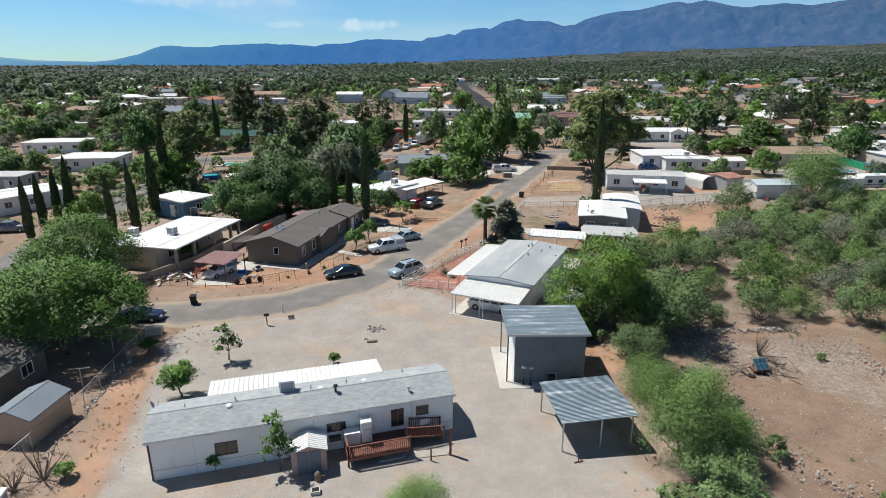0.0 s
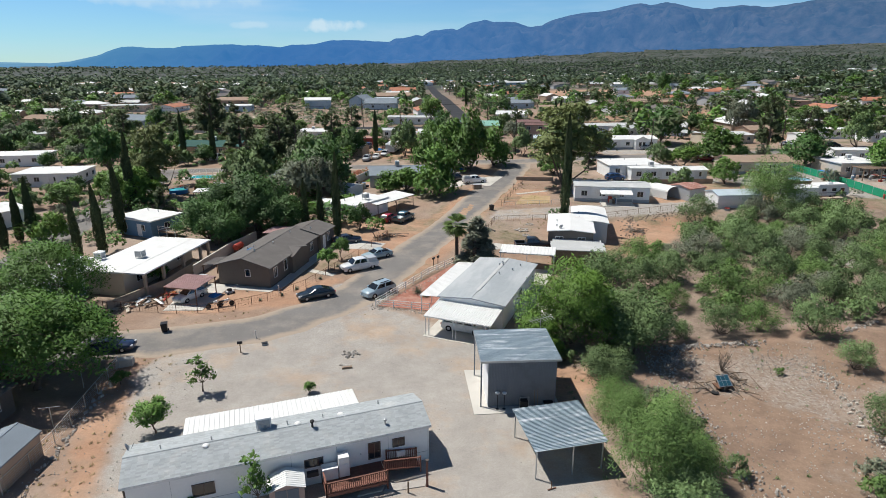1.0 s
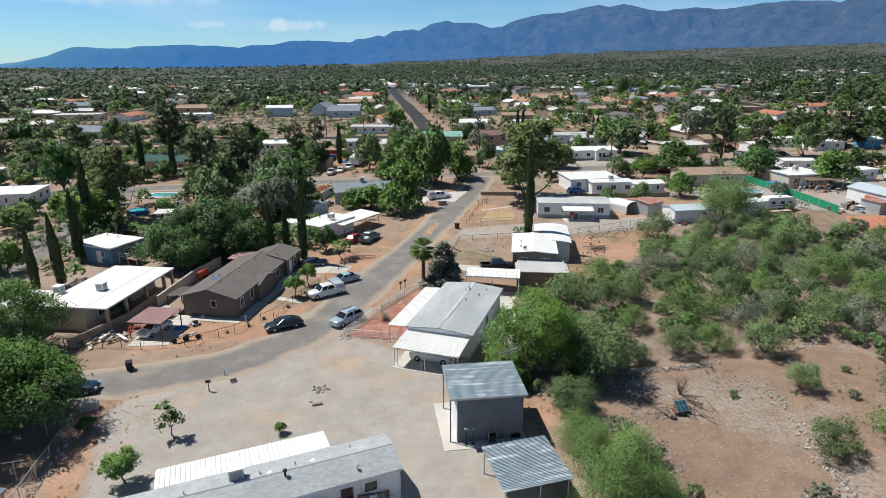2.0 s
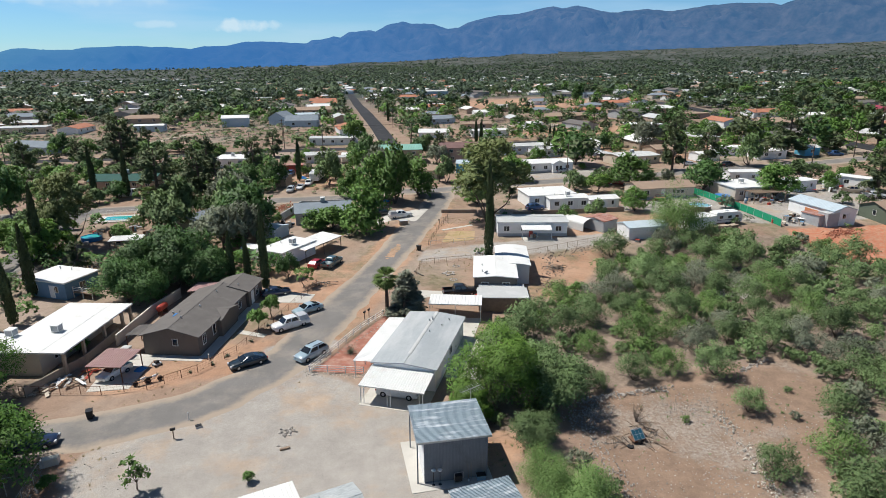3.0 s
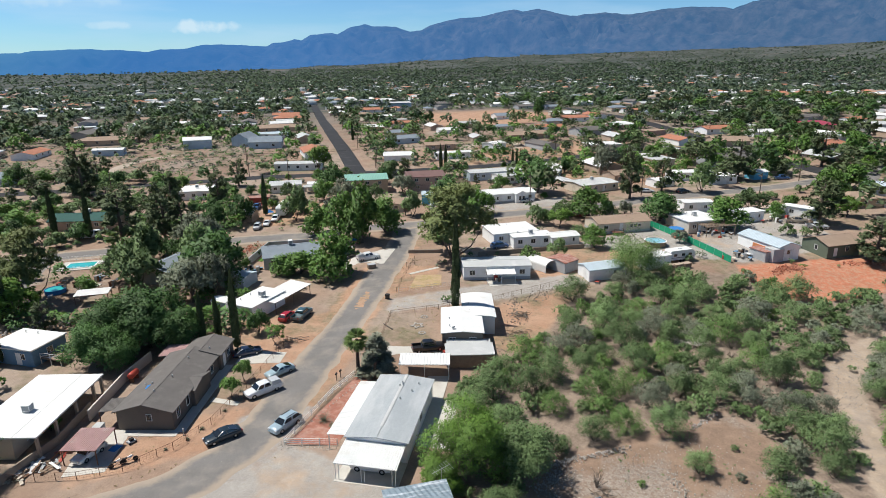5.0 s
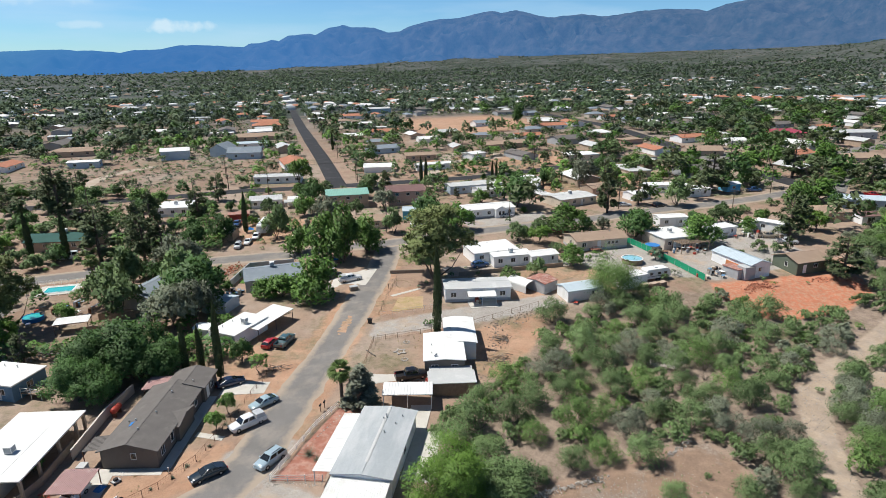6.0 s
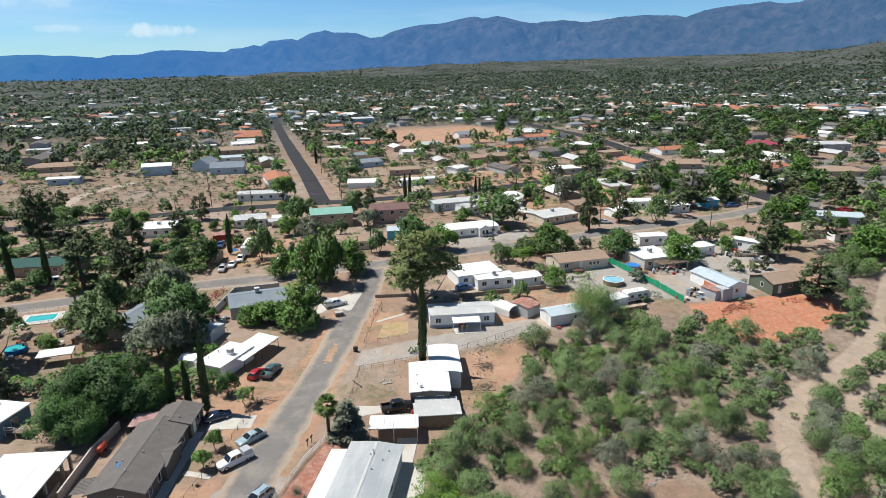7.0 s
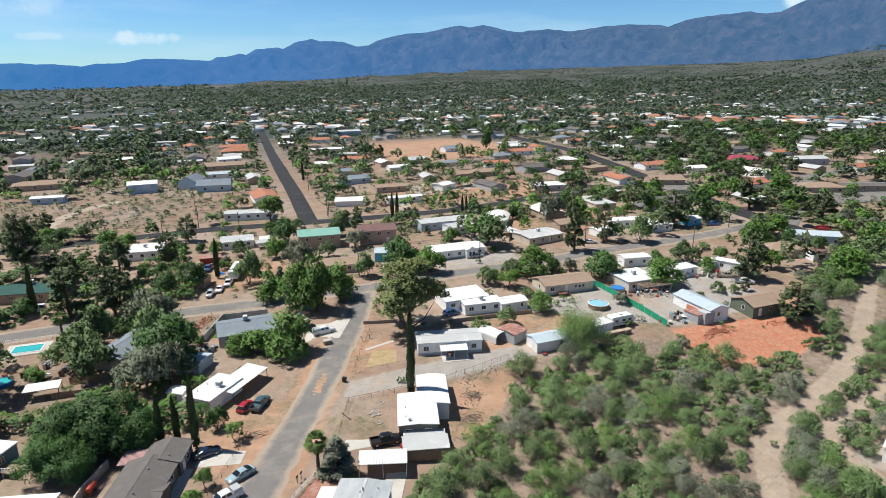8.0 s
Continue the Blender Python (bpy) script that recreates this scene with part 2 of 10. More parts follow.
WATER_BLUE = shade("pale_blue_pool_water", (0.3, 0.6, 0.72), 0.15, var=0.06, spec=0.7)
SOLAR = shade("solar_cell_glass", (0.03, 0.1, 0.14), 0.1, var=0.06, spec=0.8)
RED_PLASTIC = shade("red_painted_metal", (0.42, 0.07, 0.05), 0.5, var=0.1)
LAWN = shade("lawn_grass", (0.075, 0.16, 0.03), 0.95, var=0.3, size=0.8, fine=0.1)
JUNK = shade("mixed_scrap", (0.4, 0.36, 0.32), 0.8, var=0.3, size=0.4, piece=0.6)

PAINTS = {
    "white": (0.78, 0.78, 0.78), "silver_blue": (0.34, 0.44, 0.5), "dark_teal": (0.014, 0.026, 0.036), "pale_blue": (0.34, 0.45, 0.5),
    "black": (0.012, 0.012, 0.014), "navy": (0.014, 0.025, 0.06), "red": (0.42, 0.015, 0.02), "silver": (0.5, 0.51, 0.52),
    "teal": (0.05, 0.11, 0.13), "blue": (0.04, 0.1, 0.24), "dark_red": (0.2, 0.01, 0.02), "grey": (0.16, 0.17, 0.18), "tan": (0.4, 0.33, 0.25),
}
PAINT = {k: shade(k + "_car_paint", c, 0.28, var=0.04, size=0.6, spec=0.6, coat=0.6) for k, c in PAINTS.items()}

LEAF_GREEN = shade("fresh_green_leaf", (0.115, 0.218, 0.045), 0.6, var=0.26, size=1.5, piece=0.18, leaf=0.16, stain=(0.155, 0.25, 0.06), each=0.28)
LEAF_BRIGHT = shade("bright_green_leaf", (0.125, 0.225, 0.038), 0.6, var=0.26, size=1.5, piece=0.2, leaf=0.16, stain=(0.15, 0.25, 0.048), each=0.12)
LEAF_DARK = shade("dark_green_leaf", (0.066, 0.138, 0.036), 0.6, var=0.26, size=1.5, piece=0.18, leaf=0.13, stain=(0.092, 0.165, 0.046), each=0.28)
LEAF_MESQ = shade("mesquite_leaf", (0.15, 0.224, 0.088), 0.7, var=0.26, size=1.2, piece=0.2, leaf=0.14, stain=(0.185, 0.245, 0.113), each=0.28)
LEAF_GREY = shade("grey_green_leaf", (0.2, 0.225, 0.155), 0.8, var=0.26, size=1.2, piece=0.2, leaf=0.16, stain=(0.24, 0.255, 0.19), each=0.2)
LEAF_PINE = shade("pine_needle", (0.095, 0.125, 0.055), 0.7, var=0.26, size=1.5, piece=0.18, leaf=0.13, stain=(0.12, 0.145, 0.065), each=0.15)
LEAF_CYPRESS = shade("cypress_scale", (0.06, 0.082, 0.034), 0.75, var=0.26, size=1.0, piece=0.18, leaf=0.14, stain=(0.075, 0.095, 0.04), each=0.12)
LEAF_SPRUCE = shade("blue_green_needle", (0.235, 0.25, 0.185), 0.75, var=0.26, size=1.0, piece=0.18, leaf=0.26, stain=(0.27, 0.285, 0.22))
LEAF_OLIVE = shade("olive_green_needle", (0.165, 0.2, 0.072), 0.7, var=0.26, size=1.5, piece=0.18, leaf=0.14, stain=(0.2, 0.225, 0.09), each=0.1)
LEAF_SCRUB = shade("fresh_desert_leaf", (0.15, 0.248, 0.07), 0.65, var=0.26, size=1.2, piece=0.2, leaf=0.16, stain=(0.2, 0.29, 0.1), each=0.18)
LEAF_CANOPY = shade("deep_fresh_leaf", (0.09, 0.185, 0.032), 0.6, var=0.26, size=1.5, piece=0.2, leaf=0.14, stain=(0.12, 0.215, 0.042), each=0.1)
LEAF_PALM = shade("palm_frond_leaf", (0.15, 0.22, 0.07), 0.55, var=0.15, size=0.6, piece=0.3, leaf=0.25)
LEAF_DRY = shade("dry_grass_blade", (0.42, 0.34, 0.19), 0.9, var=0.2, size=0.6, piece=0.35, leaf=0.2)
# far leaves: distance haze put into the base colours, greyer and bluer
LEAF_FAR = shade("hazed_green_leaf", (0.105, 0.15, 0.08), 0.8, var=0.12, size=30, fine=4, piece=0.22, leaf=0.18, stain=(0.135, 0.17, 0.1))
LEAF_FAR_DARK = shade("hazed_dark_leaf", (0.07, 0.105, 0.068), 0.8, var=0.12, size=30, fine=4, piece=0.22, leaf=0.17, stain=(0.09, 0.12, 0.08))
LEAF_FAR_GREY = shade("hazed_scrub_leaf", (0.125, 0.135, 0.1), 0.9, var=0.12, size=30, fine=4, piece=0.2, leaf=0.15, stain=(0.155, 0.155, 0.12))


# ---- building blocks ----
BLOCKED = []  # round patches that are taken: x, y, radius


class Geo:
    """Points and faces of one mesh, gathered piece by piece."""

    def __init__(self):
        self.v, self.f = [], []

    def add(self, pts, faces):
        k = len(self.v)
        self.v += [tuple(p) for p in pts]
        self.f += [tuple(i + k for i in q) for q in faces]
        return self

    def box(self, x0, y0, z0, x1, y1, z1, turn=None):
        pts = [Vector((x, y, z)) for z in (z0, z1) for y in (y0, y1) for x in (x0, x1)]
        if turn is not None:
            pts = [turn @ p for p in pts]
        return self.add(pts, [(0, 2, 3, 1), (4, 5, 7, 6), (0, 1, 5, 4), (2, 6, 7, 3), (0, 4, 6, 2), (1, 3, 7, 5)])

    def slab(self, quad, t):
        """A flat four-cornered plate, t thick downwards."""
        a = [Vector(p) for p in quad]
        b = [p - Vector((0, 0, t)) for p in a]
        return self.add(a + b, [(0, 1, 2, 3), (7, 6, 5, 4), (0, 4, 5, 1), (1, 5, 6, 2), (2, 6, 7, 3), (3, 7, 4, 0)])

    def prism(self, outline, z0, z1):
        n = len(outline)
        pts = [(x, y, z0) for x, y in outline] + [(x, y, z1) for x, y in outline]
        return self.add(pts, [tuple(range(n - 1, -1, -1)), tuple(range(n, 2 * n))] + [(i, (i + 1) % n, n + (i + 1) % n, n + i) for i in range(n)])

    def tube(self, a, b, r0, r1=None, n=6, caps=True):
        a, b = Vector(a), Vector(b)
        r1 = r0 if r1 is None else r1
        u = (b - a).orthogonal().normalized()
        w = (b - a).normalized().cross(u)
        pts = [c + r * (math.cos(6.28318 * i / n) * u + math.sin(6.28318 * i / n) * w) for c, r in ((a, r0), (b, r1)) for i in range(n)]
        faces = [(i, (i + 1) % n, n + (i + 1) % n, n + i) for i in range(n)]
        if caps:
            faces += [tuple(range(n - 1, -1, -1)), tuple(range(n, 2 * n))]
        return self.add(pts, faces)

    def lathe(self, rings, n=12, axis="z", at=(0, 0, 0)):
        """Rings of (radius, height) turned about an axis."""
        pts = []
        for r, h in rings:
            for i in range(n):
                c, s = r * math.cos(6.28318 * i / n), r * math.sin(6.28318 * i / n)
                p = (c, s, h) if axis == "z" else (c, h, s)
                pts.append((p[0] + at[0], p[1] + at[1], p[2] + at[2]))
        m = len(rings)
        faces = [(k * n + i, k * n + (i + 1) % n, (k + 1) * n + (i + 1) % n, (k + 1) * n + i) for k in range(m - 1) for i in range(n)]
        faces += [tuple(range(n - 1, -1, -1)), tuple(range((m - 1) * n, m * n))]
        return self.add(pts, faces)

    def loft(self, sections):
        n, m = len(sections[0]), len(sections)
        faces = [(k * n + i, k * n + (i + 1) % n, (k + 1) * n + (i + 1) % n, (k + 1) * n + i) for k in range(m - 1) for i in range(n)]
        faces += [tuple(range(n - 1, -1, -1)), tuple(range((m - 1) * n, m * n))]
        return self.add([p for s in sections for p in s], faces)

    def ribbed(self, x0, y0, x1, y1, za, zb, pitch=0.3, high=0.045, thick=0.03, along="y"):
        """A ribbed sheet; ribs run along y (or x); the height goes from za to zb along the ribs."""
        span = (x1 - x0) if along == "y" else (y1 - y0)
        n = max(2, int(round(span / pitch)))
        prof = []
        for i in range(n):
            for f, h in ((0.0, 0), (0.55, 0), (0.65, high), (0.9, high)):
                prof.append(((i + f) / n * span, h))
        prof.append((span, 0))
        pts, faces = [], []
        for s, h in prof:
            for e, z in ((0, za), (1, zb)):
                p = (x0 + s, y0 + e * (y1 - y0)) if along == "y" else (x0 + e * (x1 - x0), y0 + s)
                pts += [(*p, z + h), (*p, z - thick)]
        for i in range(len(prof) - 1):
            a, b = 4 * i, 4 * i + 4
            faces += [(a, b, b + 2, a + 2), (a + 1, a + 3, b + 3, b + 1), (a, a + 1, b + 1, b), (a + 2, b + 2, b + 3, a + 3)]
        e = 4 * (len(prof) - 1)
        faces += [(0, 2, 3, 1), (e, e + 1, e + 3, e + 2)]
        return self.add(pts, faces)

    def mesh(self, name, mat):
        me = bpy.data.meshes.new(name)
        me.from_pydata(self.v, [], self.f)
        me.materials.append(mat)
        me.update()
        return me


def part(name, geo, mat, parent, label=""):
    ob = new(name, geo.mesh(name, mat) if isinstance(geo, Geo) else geo)
    ob.parent = parent
    if label:
        tagged(ob, label)
    return ob


def ground_z(x, y):
    return float(land(x, y))


def thing(name, x, y, turn, label, category, group="", up=0.0, kind=""):
    ob = new(name)
    ob.matrix_basis = pose(x, y, ground_z(x, y) + up, 0, 0, turn)
    return tagged(ob, label, category, group, kind)


def single(name, geo, mat, x, y, turn, label, category, group="", up=0.0, kind=""):
    """A thing of one plain mesh."""
    ob = new(name, geo.mesh(name, mat) if isinstance(geo, Geo) else geo)
    ob.matrix_basis = pose(x, y, ground_z(x, y) + up, 0, 0, turn)
    return tagged(ob, label, category, group, kind)


def quads(name, pts, mat, out=None):
    """A mesh of loose three- or four-cornered pieces from an array of n x corners x 3; out: the way each leaf turns to the light."""
    pts = np.asarray(pts, dtype=np.float32)
    if out is not None:
        flat = np.cross(pts[:, 1] - pts[:, 0], pts[:, 2] - pts[:, 0])
        flat /= np.linalg.norm(flat, axis=1)[:, None] + 1e-9
        back = (flat * out).sum(1) < 0
        pts[back] = pts[back][:, ::-1]
        flat[back] *= -1
        out = out + flat * 0.28
        out /= np.linalg.norm(out, axis=1)[:, None] + 1e-9
    n, c = pts.shape[:2]
    me = bpy.data.meshes.new(name)
    me.vertices.add(c * n)
    me.vertices.foreach_set("co", pts.reshape(-1))
    me.loops.add(c * n)
    me.loops.foreach_set("vertex_index", np.arange(c * n, dtype=np.int32))
    me.polygons.add(n)
    me.polygons.foreach_set("loop_start", np.arange(0, c * n, c, dtype=np.int32))
    me.materials.append(mat)
    me.update(calc_edges=True)
    me.validate()
    if out is not None:
        for q in me.polygons:
            q.use_smooth = True
        me.normals_split_custom_set_from_vertices(np.repeat(out, c, axis=0).tolist())
    return me


# ---- foliage ----
def leaf_tris(rng, at, size, stretch=1.7, up=0.7):
    """One leaf at each place: a small three-cornered blade, mostly facing up and out."""
    n = len(at)
    nor = rng.normal(size=(n, 3))
    nor[:, 2] = np.abs(nor[:, 2]) + up
    nor /= np.linalg.norm(nor, axis=1)[:, None]
    a = np.cross(nor, rng.normal(size=(n, 3)))
    a /= np.linalg.norm(a, axis=1)[:, None] + 1e-9
    b = np.cross(nor, a)
    s = size * rng.uniform(0.6, 1.35, (n, 1))
    a, b = a * s * stretch / 2, b * s * 0.62
    return np.stack([at - a - b * 0.5, at + a * 0.9 - b * 0.4, at + b], 1)


def in_lobes(rng, lobes, n, shell=0.55):
    """Places in the outer shell of a union of round lobes (x, y, z, r, flat), most of them on its upper side."""
    lobes = np.asarray(lobes, float)
    w = lobes[:, 3] ** 2
    pick = rng.choice(len(lobes), n * 2, p=w / w.sum())
    d = rng.normal(size=(n * 2, 3))
    d /= np.linalg.norm(d, axis=1)[:, None]
    d[:, 2] = np.where(d[:, 2] < -0.35, -d[:, 2], d[:, 2])
    r = lobes[pick, 3] * rng.uniform(shell ** 3, 1, n * 2) ** (1 / 3.0)
    d[:, 2] *= lobes[pick, 4]
    at = lobes[pick, :3] + d * r[:, None]
    # those that lie deep in a neighbouring lobe come last
    gap = (at[:, None, :] - lobes[None, :, :3]) / np.stack([lobes[:, 3], lobes[:, 3], lobes[:, 3] * lobes[:, 4]], 1)
    deep = np.linalg.norm(gap, axis=2).min(1) < shell * 0.8
    return at[np.argsort(deep, kind="stable")][:n]


def clumps(rng, lobes, n_clump, per, spread, size, shell=0.78, stretch=1.9, up=0.4):
    """Sprays of leaves: each starts inside the crown and reaches up and out, so that the outline is feathery."""
    c = in_lobes(rng, lobes, n_clump, shell)
    heart = c.mean(0) - np.array((0, 0, 0.25 * np.ptp(c[:, 2])))
    d = c - heart
    d /= np.linalg.norm(d, axis=1)[:, None] + 1e-9
    d = d + rng.normal(size=d.shape) * 0.5 + np.array((0, 0, 0.2))
    d /= np.linalg.norm(d, axis=1)[:, None] + 1e-9
    long = spread * rng.uniform(0.5, 1.3, (n_clump, 1, 1))
    along = rng.uniform(-1.2, 1.2, (n_clump, per, 1))
    wide = (1.2 - 0.4 * np.abs(along)) * spread * 0.6
    at = c[:, None, :] + d[:, None, :] * along * long + rng.normal(size=(n_clump, per, 3)) * wide
    at = at.reshape(-1, 3)
    at[:, 2] = np.maximum(at[:, 2], 0.1)
    lobes = np.asarray(lobes, float)
    k = np.argmin(np.linalg.norm(c[:, None, :] - lobes[None, :, :3], axis=2) / lobes[None, :, 3], axis=1)
    own = c - lobes[k, :3]
    own /= np.linalg.norm(own, axis=1)[:, None] + 1e-9
    whole = c - heart
    whole /= np.linalg.norm(whole, axis=1)[:, None] + 1e-9
    out = np.repeat(own * 0.75 + whole * 0.35 + np.array((0, 0, 0.6)), per, axis=0) + rng.normal(size=(n_clump * per, 3)) * 0.13
    return c, leaf_tris(rng, at, size, stretch, up), out


def limbs(rng, base_r, start, ends, kink=0.2, sides=5):
    g = Geo()
    for e in ends:
        a, b = Vector(start), Vector(e)
        mid = a.lerp(b, 0.5) + Vector(rng.normal(size=3)) * kink * (b - a).length * 0.5
        g.tube(a, mid, base_r, base_r * 0.62, sides, False)
        g.tube(mid, b, base_r * 0.62, base_r * 0.18, sides - 1, False)
    return g


LEAVES = {}  # the leaves of each pattern tree, for plants that are joined


def tree(name, seed, height, radius, leaf, label, category="tree", trunk=0.3, lobes=9, n_clump=230, per=16, spread=0.35, size=0.24, flat=0.75, crown_from=0.35, stems=1, shell=0.78, stretch=1.9):
    """A broad tree built once at the origin far below the ground's far side: trunk with limbs, crown of leaf clumps."""
    rng = np.random.default_rng(seed)
    ob = thing(name, 0, 0, 0, label, category)
    half = height * (1 - crown_from) / 2
    ls = []
    for i in range(lobes + 8):
        a, q = rng.uniform(0, 6.283), math.sqrt(rng.uniform(0, 1))
        rr = radius * rng.uniform(0.26, 0.46)
        deep = min(rr * flat, half * 0.8)
        low, high = height * crown_from + deep * 0.75, height - deep
        z = low + (high - low) * max(0.0, min(1.0, rng.uniform(0.1, 1.1) * (1.12 - 0.8 * q * q)))
        ls.append((math.cos(a) * q * (radius - rr * 0.75), math.sin(a) * q * (radius - rr * 0.75), z, rr, deep / rr))
    c, lv, out = clumps(rng, ls, n_clump, per, spread, size, shell, stretch)
    g = Geo()
    top = Vector((rng.normal() * 0.15, rng.normal() * 0.15, height * crown_from * 0.9))
    if stems == 1:
        r = trunk
        g.loft([[(x + math.cos(6.283 * i / 8) * q, y + math.sin(6.283 * i / 8) * q, z) for i in range(8)] for x, y, z, q in ((0, 0, -0.3, r * 1.35), (0, 0, 0.25, r), (top.x * 0.6, top.y * 0.6, top.z * 0.6, r * 0.86), (top.x, top.y, top.z, r * 0.75))])
        starts = [top] * 7
    else:
        starts = [Vector((rng.normal() * 0.03, rng.normal() * 0.03, -0.1)) for _ in range(stems)]
    for k, s in enumerate(starts):
        e = ls[k % len(ls)]
        sub = limbs(rng, trunk * (0.5 if stems == 1 else 0.7), s, [(e[0], e[1], e[2])])
        g.add(sub.v, sub.f)
        for q in c[rng.choice(len(c), 3 if stems > 1 or n_clump > 300 else 1)]:
            sub = limbs(rng, trunk * 0.16, (e[0], e[1], e[2]), [tuple(q)], 0.2, 4)
            g.add(sub.v, sub.f)
    part("trunk", g, BARK, ob)
    part("crown", quads("crown", lv, leaf, out), leaf, ob)
    LEAVES[name, seed] = lv, out, leaf
    return ob


def cypress(name, seed, height, radius, label, leaf=LEAF_CYPRESS, n=3600, size=0.24):
    rng = np.random.default_rng(seed)
    ob = thing(name, 0, 0, 0, label, "tree")
    h = rng.uniform(0.02, 1, n) ** 0.9
    prof = np.interp(h, (0, 0.06, 0.3, 0.6, 0.85, 1.0), (0.55, 0.85, 1.0, 0.85, 0.48, 0.05)) * radius
    a = rng.uniform(0, 6.283, n)
    lump = 1 + 0.13 * np.sin(3 * a + 9 * h + seed) + 0.1 * np.sin(5 * a - 17 * h)
    r = prof * lump * rng.uniform(0.72, 1.04, n)
    bend = 0.25 * h * h
    at = np.stack([np.cos(a) * r + bend * math.cos(seed), np.sin(a) * r + bend * math.sin(seed), 0.15 + h * height], 1)
    nor = np.stack([np.cos(a), np.sin(a), np.full(n, 0.15)], 1) + rng.normal(size=(n, 3)) * 0.45
    nor /= np.linalg.norm(nor, axis=1)[:, None]
    side = np.cross(nor, (0, 0, 1.0)) + rng.normal(size=(n, 3)) * 0.15
    up = np.cross(side, nor)
    s = size * rng.uniform(0.6, 1.4, (n, 1))
    lv = np.stack([at - side * s * 0.55 - up * s * 0.5, at + side * s * 0.55 - up * s * 0.5, at + up * s * 1.5], 1)
    g = Geo()
    g.tube((0, 0, -0.3), (0, 0, height * 0.9), 0.2, 0.04, 8)
    part("trunk", g, BARK, ob)
    part("crown", quads("crown", lv, leaf), leaf, ob)
    return ob


def pine(name, seed, height, radius, leaf, label, tiers=9, n_clump=260, per=18, size=0.26, cone=False):
    rng = np.random.default_rng(seed)
    ob = thing(name, 0, 0, 0, label, "tree")
    ls, g = [], Geo()
    g.tube((0, 0, -0.3), (0.2, 0.1, height * 0.5), radius * 0.075 + 0.08, radius * 0.05 + 0.05, 8, False)
    g.tube((0.2, 0.1, height * 0.5), (0.1, -0.1, height * 0.95), radius * 0.05 + 0.05, 0.04, 7)
    for k in range(tiers * 3):
        f = (k // 3 + rng.uniform(-0.3, 0.3)) / tiers
        f = min(max(f, 0.0), 1.0)
        z = height * ((0.06 if cone else 0.16) + (0.9 if cone else 0.78) * f)
        reach = radius * ((1 - f) ** 0.8 if cone else math.sqrt(max(0.05, 1 - (1.45 * f - 0.5) ** 2))) * rng.uniform(0.4, 0.75)
        a = rng.uniform(0, 6.283)
        rr = radius * (rng.uniform(0.2, 0.32) if cone else rng.uniform(0.24, 0.36)) * (1 - 0.45 * f)
        e = (math.cos(a) * reach, math.sin(a) * reach, z)
        ls.append((*e, rr, 0.62))
        sub = limbs(rng, 0.05 + 0.015 * radius, (0.1, 0, z - (0.1 if cone else 0.8)), [e])
        g.add(sub.v, sub.f)
    c, lv, out = clumps(rng, ls, n_clump, per, 0.3 if cone else 0.08 * radius, size, 0.6, 2.2, 0.45)
    part("trunk", g, BARK, ob)
    part("crown", quads("crown", lv, leaf, out), leaf, ob)
    return ob


def palm(name, seed, height, label, fronds=34, reach=1.5):
    rng = np.random.default_rng(seed)
    ob = thing(name, 0, 0, 0, label, "palm tree")
    g = Geo()
    for k in range(8):
        z0, z1 = height * k / 8, height * (k + 1) / 8
        g.tube((0, 0, z0 - (0.3 if k == 0 else 0)), (0, 0, z1 + 0.02), 0.26 - 0.008 * k, 0.22 - 0.008 * k, 9)
    part("trunk", g, BARK, ob)
    lv = []
    for i in range(fronds):
        a, tilt = rng.uniform(0, 6.283), rng.uniform(-0.7, 1.25)
        d = np.array((math.cos(a), math.sin(a), 0.0))
        hub = np.array((0, 0, height)) + d * 0.5 * math.cos(tilt) + np.array((0, 0, 0.5 * math.sin(tilt)))
        for j in range(13):
            b = (j - 6) / 6.0 * 1.2
            w = np.array((math.cos(a + b), math.sin(a + b), 0))
            tip = hub + w * reach * 0.62 * math.cos(tilt) + np.array((0, 0, reach * 0.5 * math.sin(tilt) - 0.22))
            side = np.cross(w, (0, 0, 1.0)) * 0.075
            mid = (hub + tip) / 2 + np.array((0, 0, 0.06))
            lv.append([hub, mid - side, tip, mid + side])
    part("crown", quads("crown", np.array(lv), LEAF_PALM), LEAF_PALM, ob)
    return ob


def set_down(ob, x, y, turn=0.0, s=1.0, sz=None, label="", group=""):
    """A copy of a built thing, standing on the ground at x, y."""
    c = copy_thing(ob, pose(x, y, ground_z(x, y), 0, 0, turn) @ Matrix.Diagonal((s, s, sz or s, 1)))
    return tagged(c, label, "", group)


def drop(ob):
    """Takes a pattern thing away again once its copies stand."""
    for o in (*ob.children_recursive, ob):
        bpy.data.objects.remove(o)


# ---- houses ----
def on_side(side, L, W):
    """Maps (along, out, up) on a wall to the house's own axes."""
    if side == "S":
        return lambda u, o, z: (u, -W / 2 - o, z)
    if side == "N":
        return lambda u, o, z: (-u, W / 2 + o, z)
    if side == "E":
        return lambda u, o, z: (L / 2 + o, u, z)
    return lambda u, o, z: (-L / 2 - o, -u, z)


def wall_box(f, u0, u1, o0, o1, z0, z1, g):
    pts = [f(u, o, z) for z in (z0, z1) for o in (o1, o0) for u in (u0, u1)]
    return g.add(pts, [(0, 2, 3, 1), (4, 5, 7, 6), (0, 1, 5, 4), (2, 6, 7, 3), (0, 4, 6, 2), (1, 3, 7, 5)])


